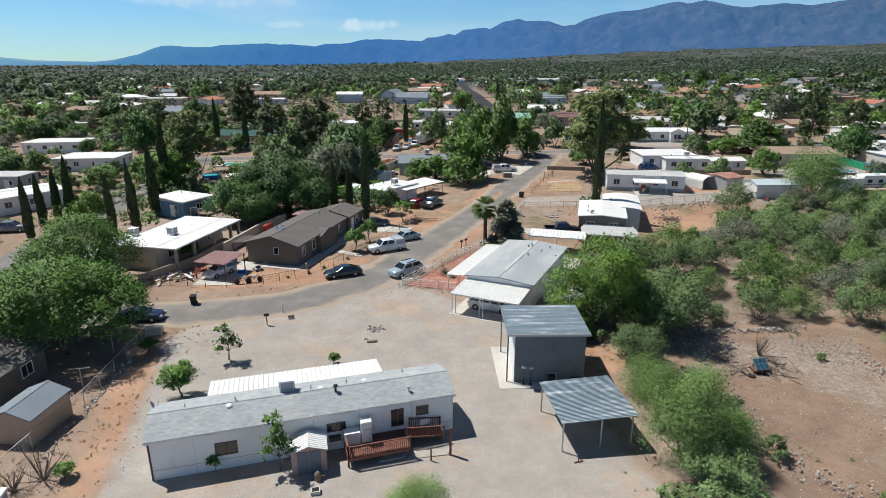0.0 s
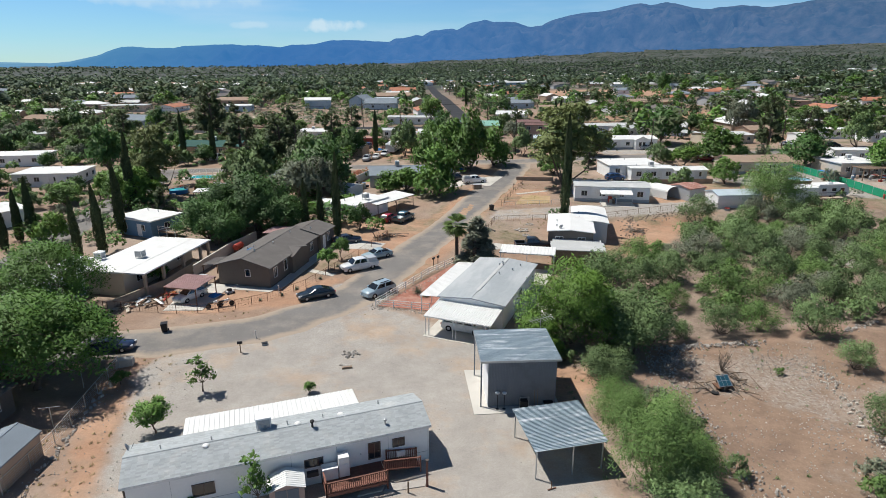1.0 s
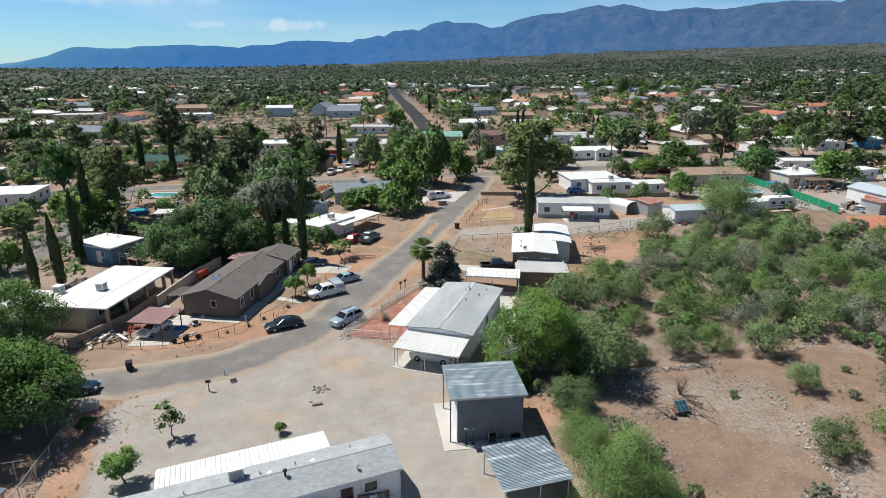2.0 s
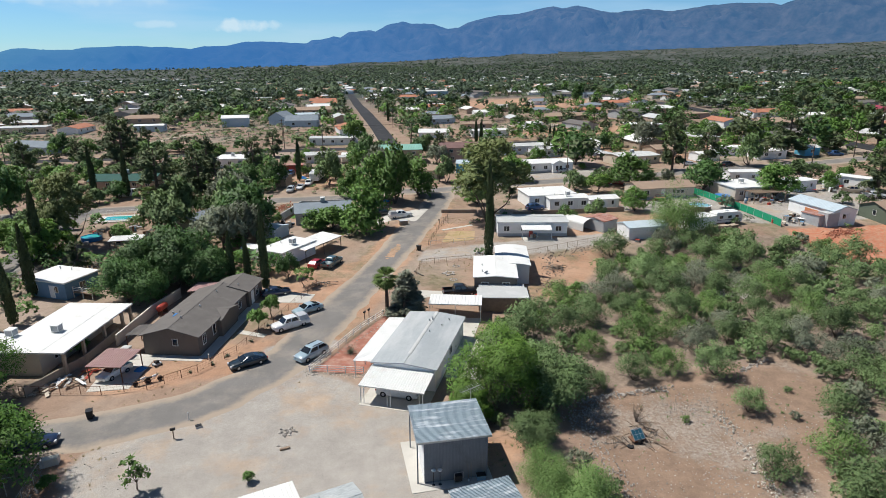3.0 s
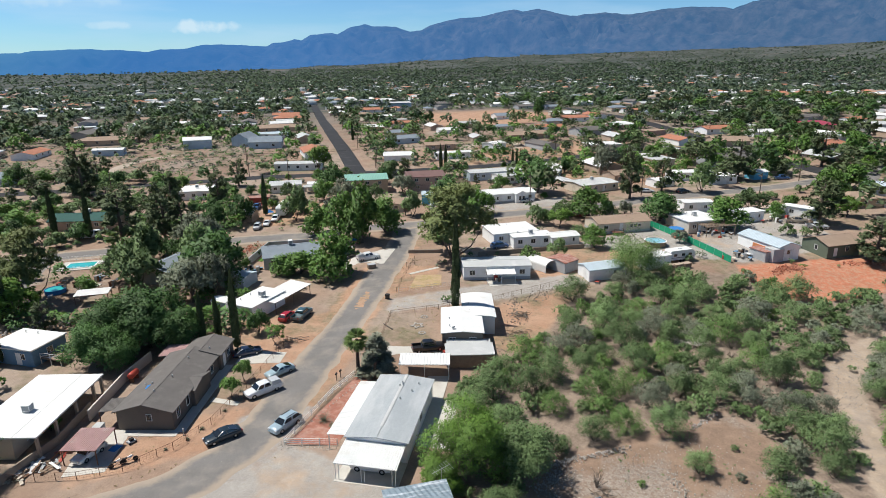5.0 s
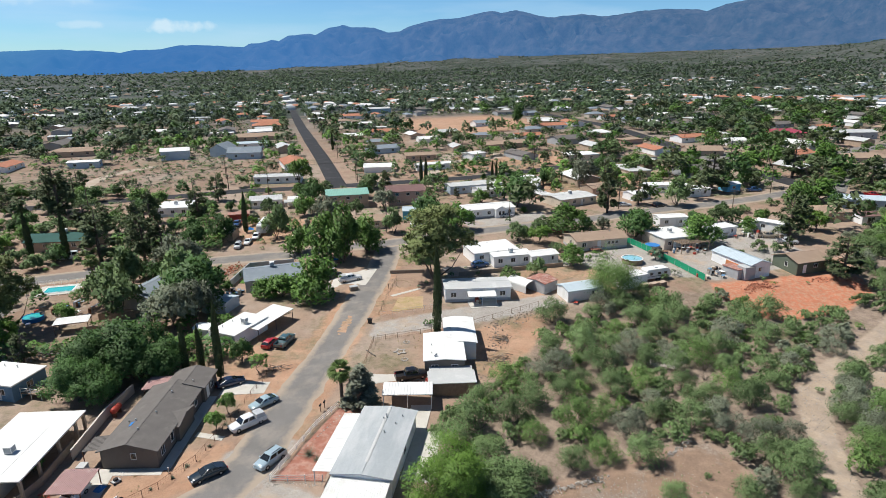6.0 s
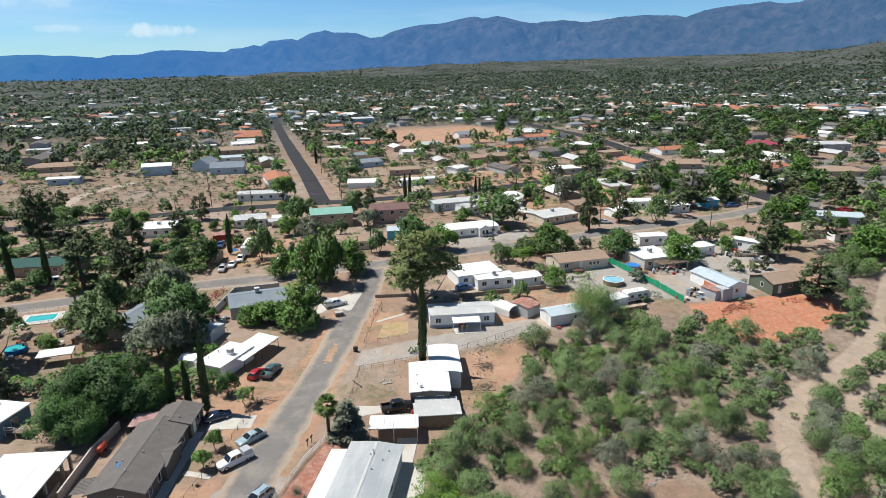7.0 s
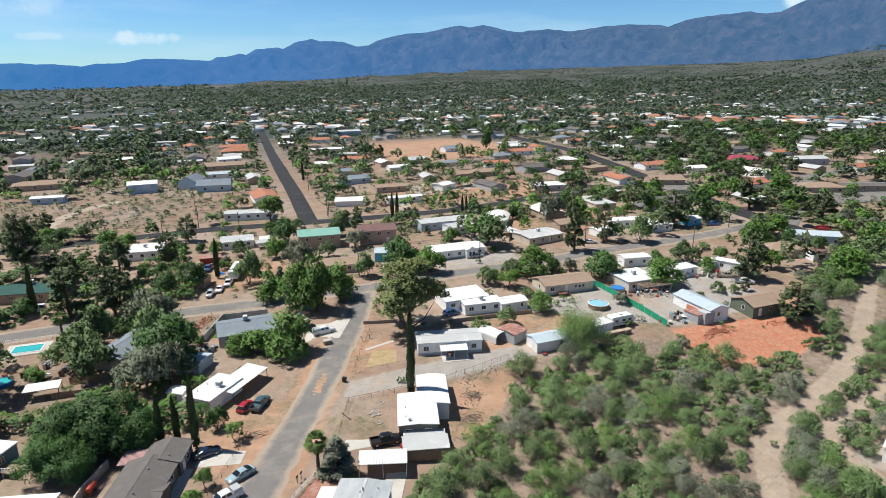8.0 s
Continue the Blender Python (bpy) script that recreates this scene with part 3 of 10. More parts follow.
def add_window(house_ob, f, u, z, w, h, trim=TRIM, bars=1):
    g = Geo()
    t = 0.07
    wall_box(f, u - w / 2 - t, u + w / 2 + t, -0.05, 0.05, z - t, z, g)
    wall_box(f, u - w / 2 - t, u + w / 2 + t, -0.05, 0.05, z + h, z + h + t, g)
    wall_box(f, u - w / 2 - t, u - w / 2, -0.05, 0.05, z, z + h, g)
    wall_box(f, u + w / 2, u + w / 2 + t, -0.05, 0.05, z, z + h, g)
    for k in range(bars):
        c = u - w / 2 + w * (k + 1) / (bars + 1)
        wall_box(f, c - 0.025, c + 0.025, 0.0, 0.035, z, z + h, g)
    win = part("window", g, trim, house_ob)
    g = Geo()
    wall_box(f, u - w / 2, u + w / 2, -0.03, 0.012, z, z + h, g)
    part("pane", g, GLASS, win)
    return win


def add_door(house_ob, f, u, z, w=0.92, h=2.03, mat=TRIM):
    g = Geo()
    wall_box(f, u - w / 2 - 0.08, u + w / 2 + 0.08, -0.05, 0.02, z, z + h + 0.08, g)
    d = part("door", g, mat, house_ob)
    g = Geo()
    wall_box(f, u - w / 2, u + w / 2, 0.02, 0.045, z + 0.02, z + h, g)
    part("door_leaf", g, mat, d)
    g = Geo()
    wall_box(f, u + w / 2 - 0.1, u + w / 2 - 0.05, 0.045, 0.11, z + 0.95, z + 1.05, g)
    part("door_handle", g, GALV, d)


def roof_geo(kind, L, W, eave, rise, over, t=0.12):
    g = Geo()
    a, b = L / 2 + over, W / 2 + over
    drop_e = rise * over / (W / 2)
    e, r = eave - drop_e, eave + rise
    if kind == "gable":
        top = [(-b, e + t), (-0.12, r + t - 0.02), (-0.1, r + t + 0.03), (0.1, r + t + 0.03), (0.12, r + t - 0.02), (b, e + t)]
        low = [(b, e), (0, r), (-b, e)]
        g.loft([[(x, v, z) for v, z in top + low] for x in (a, -a)])
    elif kind == "hip":
        q = max(0.3, a - b)
        top = [(-q, 0, r + t), (q, 0, r + t)]
        low = [(-a, -b, e + t), (a, -b, e + t), (a, b, e + t), (-a, b, e + t)]
        g.add(low + top + [(x, y, z - t) for x, y, z in low], [(0, 1, 5, 4), (1, 2, 5), (2, 3, 4, 5), (3, 0, 4), (9, 8, 7, 6), (0, 6, 7, 1), (1, 7, 8, 2), (2, 8, 9, 3), (3, 9, 6, 0)])
    elif kind == "shed":
        g.slab([(-a, -b, eave + t), (a, -b, eave + t), (a, b, eave + rise + t), (-a, b, eave + rise + t)], t)
    elif kind == "vault":
        n = 10
        top = [(-b + 2 * b * i / n, eave + rise * (1 - (2 * i / n - 1) ** 2) + t) for i in range(n + 1)]
        low = [(v, z - t) for v, z in reversed(top)]
        g.loft([[(x, v, z) for v, z in top + low] for x in (a, -a)])
    else:
        g.box(-a, -b, eave, a, b, eave + max(rise, 0.18))
    return g


def roof_sheets(roof_ob, L, W, eave, rise, over, mat, t=0.12):
    """A ribbed metal sheet over each slope of a pitched roof."""
    a, b = L / 2 + over, W / 2 + over
    e, r = eave - rise * over / (W / 2) + t + 0.034, eave + rise + t + 0.03
    for y0, y1, za, zb in ((-b, -0.13, e, r), (0.13, b, r, e)):
        part("roof_sheet", Geo().ribbed(-a, y0, a, y1, za, zb, 0.6, 0.035), mat, roof_ob)


def house(name, x, y, turn, L, W, eave, kind, rise, wall, roof, label, over=0.35, wins=(), doors=(), trim=TRIM, seams=False, skirt=None, vents=0, category="house", group="", up=0.0, seed=1):
    ob = thing(name, x, y, turn, label, category, group, up)
    BLOCKED.append((x, y, 0.5 * math.hypot(L, W)))
    g = Geo()
    g.box(-L / 2, -W / 2, -0.8, L / 2, W / 2, eave)
    if kind in ("gable", "vault"):
        for s in (-1, 1):
            xs = s * L / 2
            xi = s * (L / 2 - 0.15)
            tri = [(xs, -W / 2, eave), (xs, W / 2, eave), (xs, 0, eave + rise), (xi, -W / 2, eave), (xi, W / 2, eave), (xi, 0, eave + rise)]
            g.add(tri, [(0, 1, 2) if s > 0 else (2, 1, 0), (5, 4, 3) if s > 0 else (3, 4, 5), (0, 2, 5, 3), (1, 4, 5, 2)])
    elif kind == "shed":
        for s in (-1, 1):
            xs, xi = s * L / 2, s * (L / 2 - 0.15)
            g.add([(xs, -W / 2, eave), (xs, W / 2, eave), (xs, W / 2, eave + rise), (xi, -W / 2, eave), (xi, W / 2, eave), (xi, W / 2, eave + rise)], [(0, 1, 2), (5, 4, 3), (0, 2, 5, 3), (1, 4, 5, 2)])
        g.box(-L / 2, W / 2 - 0.15, eave, L / 2, W / 2, eave + rise)
    part("wall", g, wall, ob)
    if skirt:
        g = Geo()
        g.box(-L / 2 - 0.03, -W / 2 - 0.03, -0.6, L / 2 + 0.03, W / 2 + 0.03, 0.55)
        part("skirting", g, skirt, ob)
    g = roof_geo(kind, L, W, eave, rise, over)
    rf = part("roof", g, roof, ob)
    if seams and kind == "gable":
        roof_sheets(rf, L, W, eave, rise, over, roof)
    rng = np.random.default_rng(seed)
    for _ in range(vents):
        px, py = rng.uniform(-L * 0.4, L * 0.4), rng.uniform(-W * 0.35, W * 0.35)
        z = eave + (rise * (1 - abs(py) / (W / 2)) if kind in ("gable", "vault", "hip") else max(rise, 0.18) if kind == "flat" else rise * (py / W + 0.5))
        g = Geo()
        g.tube((px, py, z), (px, py, z + 0.36), 0.07, 0.07, 8)
        g.tube((px, py, z + 0.32), (px, py, z + 0.44), 0.13, 0.1, 8)
        part("vent_pipe", g, GALV, rf)
    for side, u, z, w, h in wins:
        add_window(ob, on_side(side, L, W), u, z, w, h, trim, 1 if w > 0.8 else 0)
    for side, u, *m in doors:
        add_door(ob, on_side(side, L, W), u, 0.1 if not skirt else 0.6, mat=m[0] if m else trim)
    return ob


def row_of_windows(L, W, z=1.2, w=1.1, h=1.0, sides="SN", step=3.2):
    out = []
    for s in sides:
        span = L if s in "SN" else W
        n = max(1, int(span / step))
        out += [(s, (i + 0.5) / n * span - span / 2, z, w, h) for i in range(n)]
    return out


def awning(name, x, y, turn, L, W, za, zb, mat, label, posts=(), along="y", post_mat=TRIM, category="carport", pitch=0.3, post_r=0.05, up=0.0, beam=True):
    """A roof of ribbed sheet on posts; x along L, y along W; posts at (x, y)."""
    ob = thing(name, x, y, turn, label, category, "", up)
    BLOCKED.append((x, y, 0.5 * math.hypot(L, W)))
    g = Geo()
    g.ribbed(-L / 2, -W / 2, L / 2, W / 2, za, zb, pitch, along=along)
    part("roof", g, mat, ob)
    if beam:
        for s in (-1, 1):
            g = Geo()
            if along == "y":
                yy, z = s * (W / 2 - 0.15), (za if s < 0 else zb) - 0.04
                g.box(-L / 2, yy - 0.05, z - 0.14, L / 2, yy + 0.05, z)
            else:
                xx, z = s * (L / 2 - 0.15), (za if s < 0 else zb) - 0.04
                g.box(xx - 0.05, -W / 2, z - 0.14, xx + 0.05, W / 2, z)
            part("beam", g, post_mat, ob)
    for px, py in posts:
        f = (py / W + 0.5) if along == "y" else (px / L + 0.5)
        g = Geo()
        g.box(px - post_r, py - post_r, -0.2, px + post_r, py + post_r, za + (zb - za) * f - 0.03)
        part("post", g, post_mat, ob)
    return ob


def cooler(x, y, z, turn, label="square evaporative cooler on a flat roof"):
    ob = new("evaporative_cooler")
    ob.matrix_basis = pose(x, y, z, 0, 0, turn)
    tagged(ob, label, "cooler")
    g = Geo()
    g.box(-0.5, -0.5, 0.12, 0.5, 0.5, 1.0)
    g.box(-0.54, -0.54, 0.95, 0.54, 0.54, 1.05)
    part("cabinet", g, WHITE_WALL, ob)
    for a in range(4):
        g = Geo()
        t = pose(0, 0, 0, 0, 0, 90 * a)
        g.box(-0.43, -0.52, 0.2, 0.43, -0.5, 0.9, t)
        for k in range(6):
            g.box(-0.4, -0.54, 0.22 + 0.11 * k, 0.4, -0.515, 0.28 + 0.11 * k, t)
        part("louvre_panel", g, GREY_WALL, ob)
    for sx in (-0.45, 0.45):
        for sy in (-0.45, 0.45):
            part("leg", Geo().box(sx - 0.03, sy - 0.03, -0.25, sx + 0.03, sy + 0.03, 0.12), GALV, ob)
    return ob


# ---- vehicles ----
CAR_SHAPES = {
    # length, width, height, bonnet line, belt, windscreen foot and head, rear-window head and foot (from the front)
    "sedan": (4.75, 1.84, 1.46, 0.9, 1.0, 1.25, 2.15, 3.2, 4.3),
    "suv": (4.65, 1.9, 1.72, 1.06, 1.12, 1.1, 1.9, 4.0, 4.55),
    "minivan": (5.1, 1.95, 1.75, 0.98, 1.05, 0.95, 1.9, 4.6, 4.95),
    "hatch": (4.2, 1.75, 1.5, 0.92, 1.0, 1.0, 1.8, 3.5, 4.1),
    "pickup": (5.5, 1.95, 1.84, 1.12, 1.18, 1.35, 2.05, 3.6, 3.85),
    "van": (5.4, 2.0, 2.15, 1.1, 1.2, 0.6, 1.3, 5.2, 5.35),
}


def car(x, y, turn, shape, paint, label, name="", topper=False, up=0.0):
    """A car whose nose points along its own +x; turn in degrees."""
    L, W, H, hood, belt, w0, w1, r1, r0 = CAR_SHAPES[shape]
    ob = thing(name or ("pickup_truck" if shape == "pickup" else "van" if shape in ("van", "minivan") else "car"), x, y, turn, label, "pickup truck" if shape == "pickup" else "car", "parked cars", up)
    BLOCKED.append((x, y, 3.0))
    fx = lambda d: L / 2 - d
    hw = W / 2

    def section(d, wide, zb, zt):
        w = hw * wide
        h = zt - zb
        half = [(w * 0.86, zb), (w * 0.98, zb + 0.22 * h), (w, zb + 0.55 * h), (w * 0.95, zb + 0.88 * h), (w * 0.8, zt)]
        return [(fx(d), s, z) for s, z in half] + [(fx(d), 0, zt + 0.02)] + [(fx(d), -s, z) for s, z in reversed(half)]

    g = Geo()
    bed = shape == "pickup"
    tub = r0 + 0.06
    st = [(0, 0.6, 0.42, hood - 0.34), (0.05, 0.78, 0.32, hood - 0.22), (0.18, 0.9, 0.25, hood - 0.11), (0.45, 0.97, 0.21, hood - 0.05), (0.9, 1.0, 0.2, hood - 0.01), (w0, 1.0, 0.2, belt - 0.03), (L * 0.5, 1.0, 0.2, belt), (r0, 1.0, 0.2, belt)]
    if bed:
        st += [(tub, 1.0, 0.3, belt - 0.55), (L - 0.1, 1.0, 0.3, belt - 0.55), (L, 0.97, 0.36, belt - 0.58)]
    else:
        st += [(L - 0.3, 0.98, 0.24, belt - 0.02), (L - 0.1, 0.92, 0.3, belt - 0.07), (L, 0.8, 0.4, belt - 0.25)]
    g.loft([section(*q) for q in st])
    curved = len(g.f) - 2
    if bed:
        for s in (-1, 1):
            g.box(fx(L), s * hw * 0.97 - 0.05, belt - 0.6, fx(r0), s * hw * 0.97 + 0.05, belt - 0.06)
        g.box(fx(L), -hw * 0.97, belt - 0.6, fx(L - 0.07), hw * 0.97, belt - 0.08)
    # cabin: a shell with cut corners that narrows to a slightly domed roof
    lo, hi = hw * 0.9, hw * 0.72
    zb, zt = belt - 0.05, H

    def ring(d, w, z, c):
        a, b = fx(d[0]), fx(d[1])
        return [(a - c, w, z), (a, w - c, z), (a, -w + c, z), (a - c, -w, z), (b + c, -w, z), (b, -w + c, z), (b, w - c, z), (b + c, w, z)]

    g.loft([ring((w0, r0), lo, zb, 0.1), ring((w1 - 0.05, r1 + 0.04), hi + 0.03, zt - 0.09, 0.12), ring((w1 + 0.04, r1 - 0.04), hi - 0.05, zt - 0.03, 0.14), ring((w1 + 0.3, r1 - 0.3), hi - 0.28, zt, 0.14)])
    body = part("body", g, paint, ob)
    for q in body.data.polygons[:curved]:
        q.use_smooth = True
    # glass, set just proud of the cabin
    def pane(a, b, c, d, name):
        a, b, c, d = (Vector(p) for p in (a, b, c, d))
        n = (b - a).cross(d - a).normalized()
        mid = (a + b + c + d) / 4
        if n.dot(mid - Vector((0, 0, belt))) < 0:
            n = -n
        pts = [mid + (p - mid) * 0.9 for p in (a, b, c, d)]
        g = Geo()
        g.add([p - n * 0.02 for p in pts] + [p + n * 0.008 for p in pts], [(0, 1, 2, 3), (7, 6, 5, 4), (0, 4, 5, 1), (1, 5, 6, 2), (2, 6, 7, 3), (3, 7, 4, 0)])
        part(name, g, CAR_GLASS, ob)

    zu = zt - 0.08
    pane((fx(w0), lo, zb + 0.05), (fx(w0), -lo, zb + 0.05), (fx(w1 - 0.05), -hi, zu), (fx(w1 - 0.05), hi, zu), "windscreen")
    pane((fx(r0), lo, zb + 0.05), (fx(r0), -lo, zb + 0.05), (fx(r1), -hi, zu), (fx(r1), hi, zu), "rear_window")
    n_side = 3 if r1 - w1 > 2.2 else 2
    for s in (-1, 1):
        for k in range(n_side):
            f0, f1 = k / n_side + 0.015, (k + 1) / n_side - 0.015
            low = [w0 + (r0 - w0) * f for f in (f0, f1)]
            top = [w1 + (r1 - w1) * f for f in (f0, f1)]
            if k == 0:
                low[0] += 0.18
            pane((fx(low[0]), s * lo, zb + 0.07), (fx(low[1]), s * lo, zb + 0.07), (fx(top[1]), s * (hi + 0.03), zu), (fx(top[0]), s * (hi + 0.03), zu), "side_window")
        g = Geo()
        g.box(fx(w0 + 0.25) - 0.08, s * (hw + 0.02) - 0.09, belt, fx(w0 + 0.25) + 0.06, s * (hw + 0.02) + 0.09, belt + 0.15)
        part("wing_mirror", g, paint, ob)
        for d, m, nm, z in ((0.06, LAMP_CLEAR, "headlight", hood - 0.24), (L - 0.06, LAMP_RED, "tail_light", belt - (0.28 if not bed else 0.3))):
            g = Geo()
            g.box(fx(d) - 0.1, s * hw * 0.68 - 0.17, z - 0.08, fx(d) + 0.1, s * hw * 0.68 + 0.17, z + 0.08)
            part(nm, g, m, ob)
        for d in (0.95, L - 0.98):
            wr = 0.33 if shape in ("sedan", "hatch") else 0.38
            g = Geo()
            g.lathe([(wr * 0.7, -0.1), (wr * 0.95, -0.11), (wr, -0.06), (wr, 0.06), (wr * 0.95, 0.11), (wr * 0.7, 0.1)], 14, "y", (fx(d), s * (hw - 0.1), wr))
            wheel = part("wheel", g, RUBBER, ob)
            g = Geo()
            g.lathe([(wr * 0.66, -0.09), (wr * 0.66, 0.09), (wr * 0.3, 0.115)] if s > 0 else [(wr * 0.3, -0.115), (wr * 0.66, -0.09), (wr * 0.66, 0.09)], 10, "y", (fx(d), s * (hw - 0.1), wr))
            part("rim", g, CHROME, wheel)
    for d0, d1 in ((-0.03, 0.14), (L - 0.14, L + 0.03)):
        g = Geo()
        g.box(fx(d1), -hw * 0.84, 0.36, fx(d0), hw * 0.84, 0.56)
        part("bumper", g, BLACK if bed else paint, ob)
    if bed and not topper:
        g = Geo()
        g.box(fx(L - 0.08), -hw * 0.9, belt - 0.56, fx(tub + 0.04), hw * 0.9, belt - 0.5)
        part("bed_liner", g, BLACK, ob)
    if topper:
        g = Geo()
        g.loft([[(fx(L - 0.05), hw * 0.93, belt - 0.08), (fx(L - 0.05), -hw * 0.93, belt - 0.08), (fx(tub), -hw * 0.93, belt - 0.08), (fx(tub), hw * 0.93, belt - 0.08)],
                [(fx(L - 0.2), hw * 0.78, H - 0.12), (fx(L - 0.2), -hw * 0.78, H - 0.12), (fx(tub + 0.04), -hw * 0.78, H - 0.12), (fx(tub + 0.04), hw * 0.78, H - 0.12)]])
        part("bed_cap", g, PAINT["silver"], ob, "silver-grey bed cap")
    if shape in ("suv", "minivan"):
        for s in (-1, 1):
            g = Geo()
            g.box(fx(r1 - 0.3), s * hi * 0.8 - 0.025, H - 0.01, fx(w1 + 0.3), s * hi * 0.8 + 0.025, H + 0.06)
            part("roof_rail", g, BLACK, ob)
    return ob


# ---- fences, walls, poles ----
def stretch_of(points, step):
    """Places every step metres along a line of points, with the way the line runs there."""
    out = []
    for (x0, y0), (x1, y1) in zip(points, points[1:]):
        d = math.hypot(x1 - x0, y1 - y0)
        n = max(1, int(round(d / step)))
        for i in range(n):
            out.append((x0 + (x1 - x0) * i / n, y0 + (y1 - y0) * i / n, math.degrees(math.atan2(y1 - y0, x1 - x0))))
    out.append((*points[-1], out[-1][2]))
    return out


def fence(name, points, label, step=2.4, high=1.15, post_mat=RUST_IRON, rail_mat=GALV, r=0.04, rails=(1.0,), wires=0, boards=False, mesh_mat=None):
    """A line of posts with rails, thin wires or boards between them."""
    x0, y0 = points[0]
    ob = thing(name, x0, y0, 0, label, "fence")
    zo = ground_z(x0, y0)
    at = stretch_of(points, step)
    pts = [Vector((x - x0, y - y0, ground_z(x, y) - zo)) for x, y, _ in at]
    me = Geo().tube((0, 0, -0.3), (0, 0, high), r, r, 7).mesh("post", post_mat)
    for p in pts:
        o = new("post", me)
        o.parent, o.location = ob, p
    for a, b in zip(pts, pts[1:]):
        for k in rails:
            g = Geo()
            g.tube(a + Vector((0, 0, high * k)), b + Vector((0, 0, high * k)), r * 0.6, r * 0.6, 5)
            part("rail", g, rail_mat, ob)
        if boards:
            n = max(2, int((b - a).length / 0.16))
            d = (b - a).normalized()
            w = Vector((-d.y, d.x, 0)) * 0.012
            for i in range(n):
                g = Geo()
                c, e = a.lerp(b, (i + 0.06) / n), a.lerp(b, (i + 0.94) / n)
                h = high * (0.97 + 0.05 * math.sin(i * 12.9 + a.x))
                q = [c - w, e - w, e + w, c + w]
                g.add([v + Vector((0, 0, 0.04)) for v in q] + [v + Vector((0, 0, h)) for v in q], [(4, 5, 6, 7), (0, 1, 5, 4), (1, 2, 6, 5), (2, 3, 7, 6), (3, 0, 4, 7)])
                part("board", g, rail_mat, ob)
        if mesh_mat:
            d = (b - a).normalized()
            w = Vector((-d.y, d.x, 0)) * 0.01
            q = [a - w, b - w, b + w, a + w]
            g = Geo()
            g.add([v + Vector((0, 0, 0.05)) for v in q] + [v + Vector((0, 0, high)) for v in q], [(3, 2, 1, 0), (4, 5, 6, 7), (0, 1, 5, 4), (1, 2, 6, 5), (2, 3, 7, 6), (3, 0, 4, 7)])
            part("panel", g, mesh_mat, ob)
    if wires:
        g = Geo()
        for a, b in zip(pts, pts[1:]):
            for k in range(wires):
                z = high * (0.15 + 0.8 * k / max(1, wires - 1))
                g.tube(a + Vector((0, 0, z)), b + Vector((0, 0, z)), 0.008, 0.008, 3, False)
            d, steps = b - a, int((b - a).length / 0.35)
            for i in range(steps):
                p = a + d * (i / max(1, steps))
                g.tube(p + Vector((0, 0, 0.05)), p + Vector((0, 0, high * 0.97)), 0.007, 0.007, 3, False)
        part("wire_mesh", g, rail_mat, ob)
    return ob


def wall_line(name, points, high, thick, mat, label, category="wall"):
    x0, y0 = points[0]
    ob = thing(name, x0, y0, 0, label, category)
    zo = ground_z(x0, y0)
    for (xa, ya), (xb, yb) in zip(points, points[1:]):
        d = Vector((xb - xa, yb - ya, 0))
        w = Vector((-d.y, d.x, 0)).normalized() * thick / 2
        a, b = Vector((xa - x0, ya - y0, ground_z(xa, ya) - zo)), Vector((xb - x0, yb - y0, ground_z(xb, yb) - zo))
        q = [a - w, b - w, b + w, a + w]
        g = Geo()
        g.add([v - Vector((0, 0, 0.3)) for v in q] + [v + Vector((0, 0, high)) for v in q], [(3, 2, 1, 0), (4, 5, 6, 7), (0, 1, 5, 4), (1, 2, 6, 5), (2, 3, 7, 6), (3, 0, 4, 7)])
        part("wall_run", g, mat, ob)
        g = Geo()
        w2 = w * 1.25
        q = [a - w2, b - w2, b + w2, a + w2]
        g.add([v + Vector((0, 0, high)) for v in q] + [v + Vector((0, 0, high + 0.06)) for v in q], [(3, 2, 1, 0), (4, 5, 6, 7), (0, 1, 5, 4), (1, 2, 6, 5), (2, 3, 7, 6), (3, 0, 4, 7)])
        part("coping", g, mat, ob)
    return ob


def rocks(name, places, label, mat=ROCK, seed=3, category="stones"):
    """Loose stones as one heap or scatter: (x, y, size) each."""
    rng = np.random.default_rng(seed)
    x0, y0 = places[0][0], places[0][1]
    zo = ground_z(x0, y0)
    g = Geo()
    ico = [Vector(v) for v in ((0, 0, 1), (0.9, 0, 0.42), (0.28, 0.85, 0.4), (-0.72, 0.53, 0.45), (-0.72, -0.53, 0.4), (0.28, -0.85, 0.45), (0.72, 0.53, -0.4), (-0.28, 0.85, -0.42), (-0.9, 0, -0.4), (-0.28, -0.85, -0.42), (0.72, -0.53, -0.4), (0, 0, -1))]
    fc = [(0, 1, 2), (0, 2, 3), (0, 3, 4), (0, 4, 5), (0, 5, 1), (1, 6, 2), (2, 7, 3), (3, 8, 4), (4, 9, 5), (5, 10, 1), (2, 6, 7), (3, 7, 8), (4, 8, 9), (5, 9, 10), (1, 10, 6), (11, 7, 6), (11, 8, 7), (11, 9, 8), (11, 10, 9), (11, 6, 10)]
    zz = land(np.array([p[0] for p in places]), np.array([p[1] for p in places]))
    for (x, y, s, *lift), z in zip(places, zz):
        e = Euler(rng.uniform(0, 6.28, 3)).to_matrix() @ Matrix.Diagonal((s, s * rng.uniform(0.6, 1), s * rng.uniform(0.5, 0.8)))
        c = Vector((x - x0, y - y0, float(z) - zo + s * 0.2 + (lift[0] if lift else 0)))
        g.add([c + e @ (v * rng.uniform(0.75, 1.1)) for v in ico], fc)
    return single(name, g, mat, x0, y0, 0, label, category, kind="stuff")


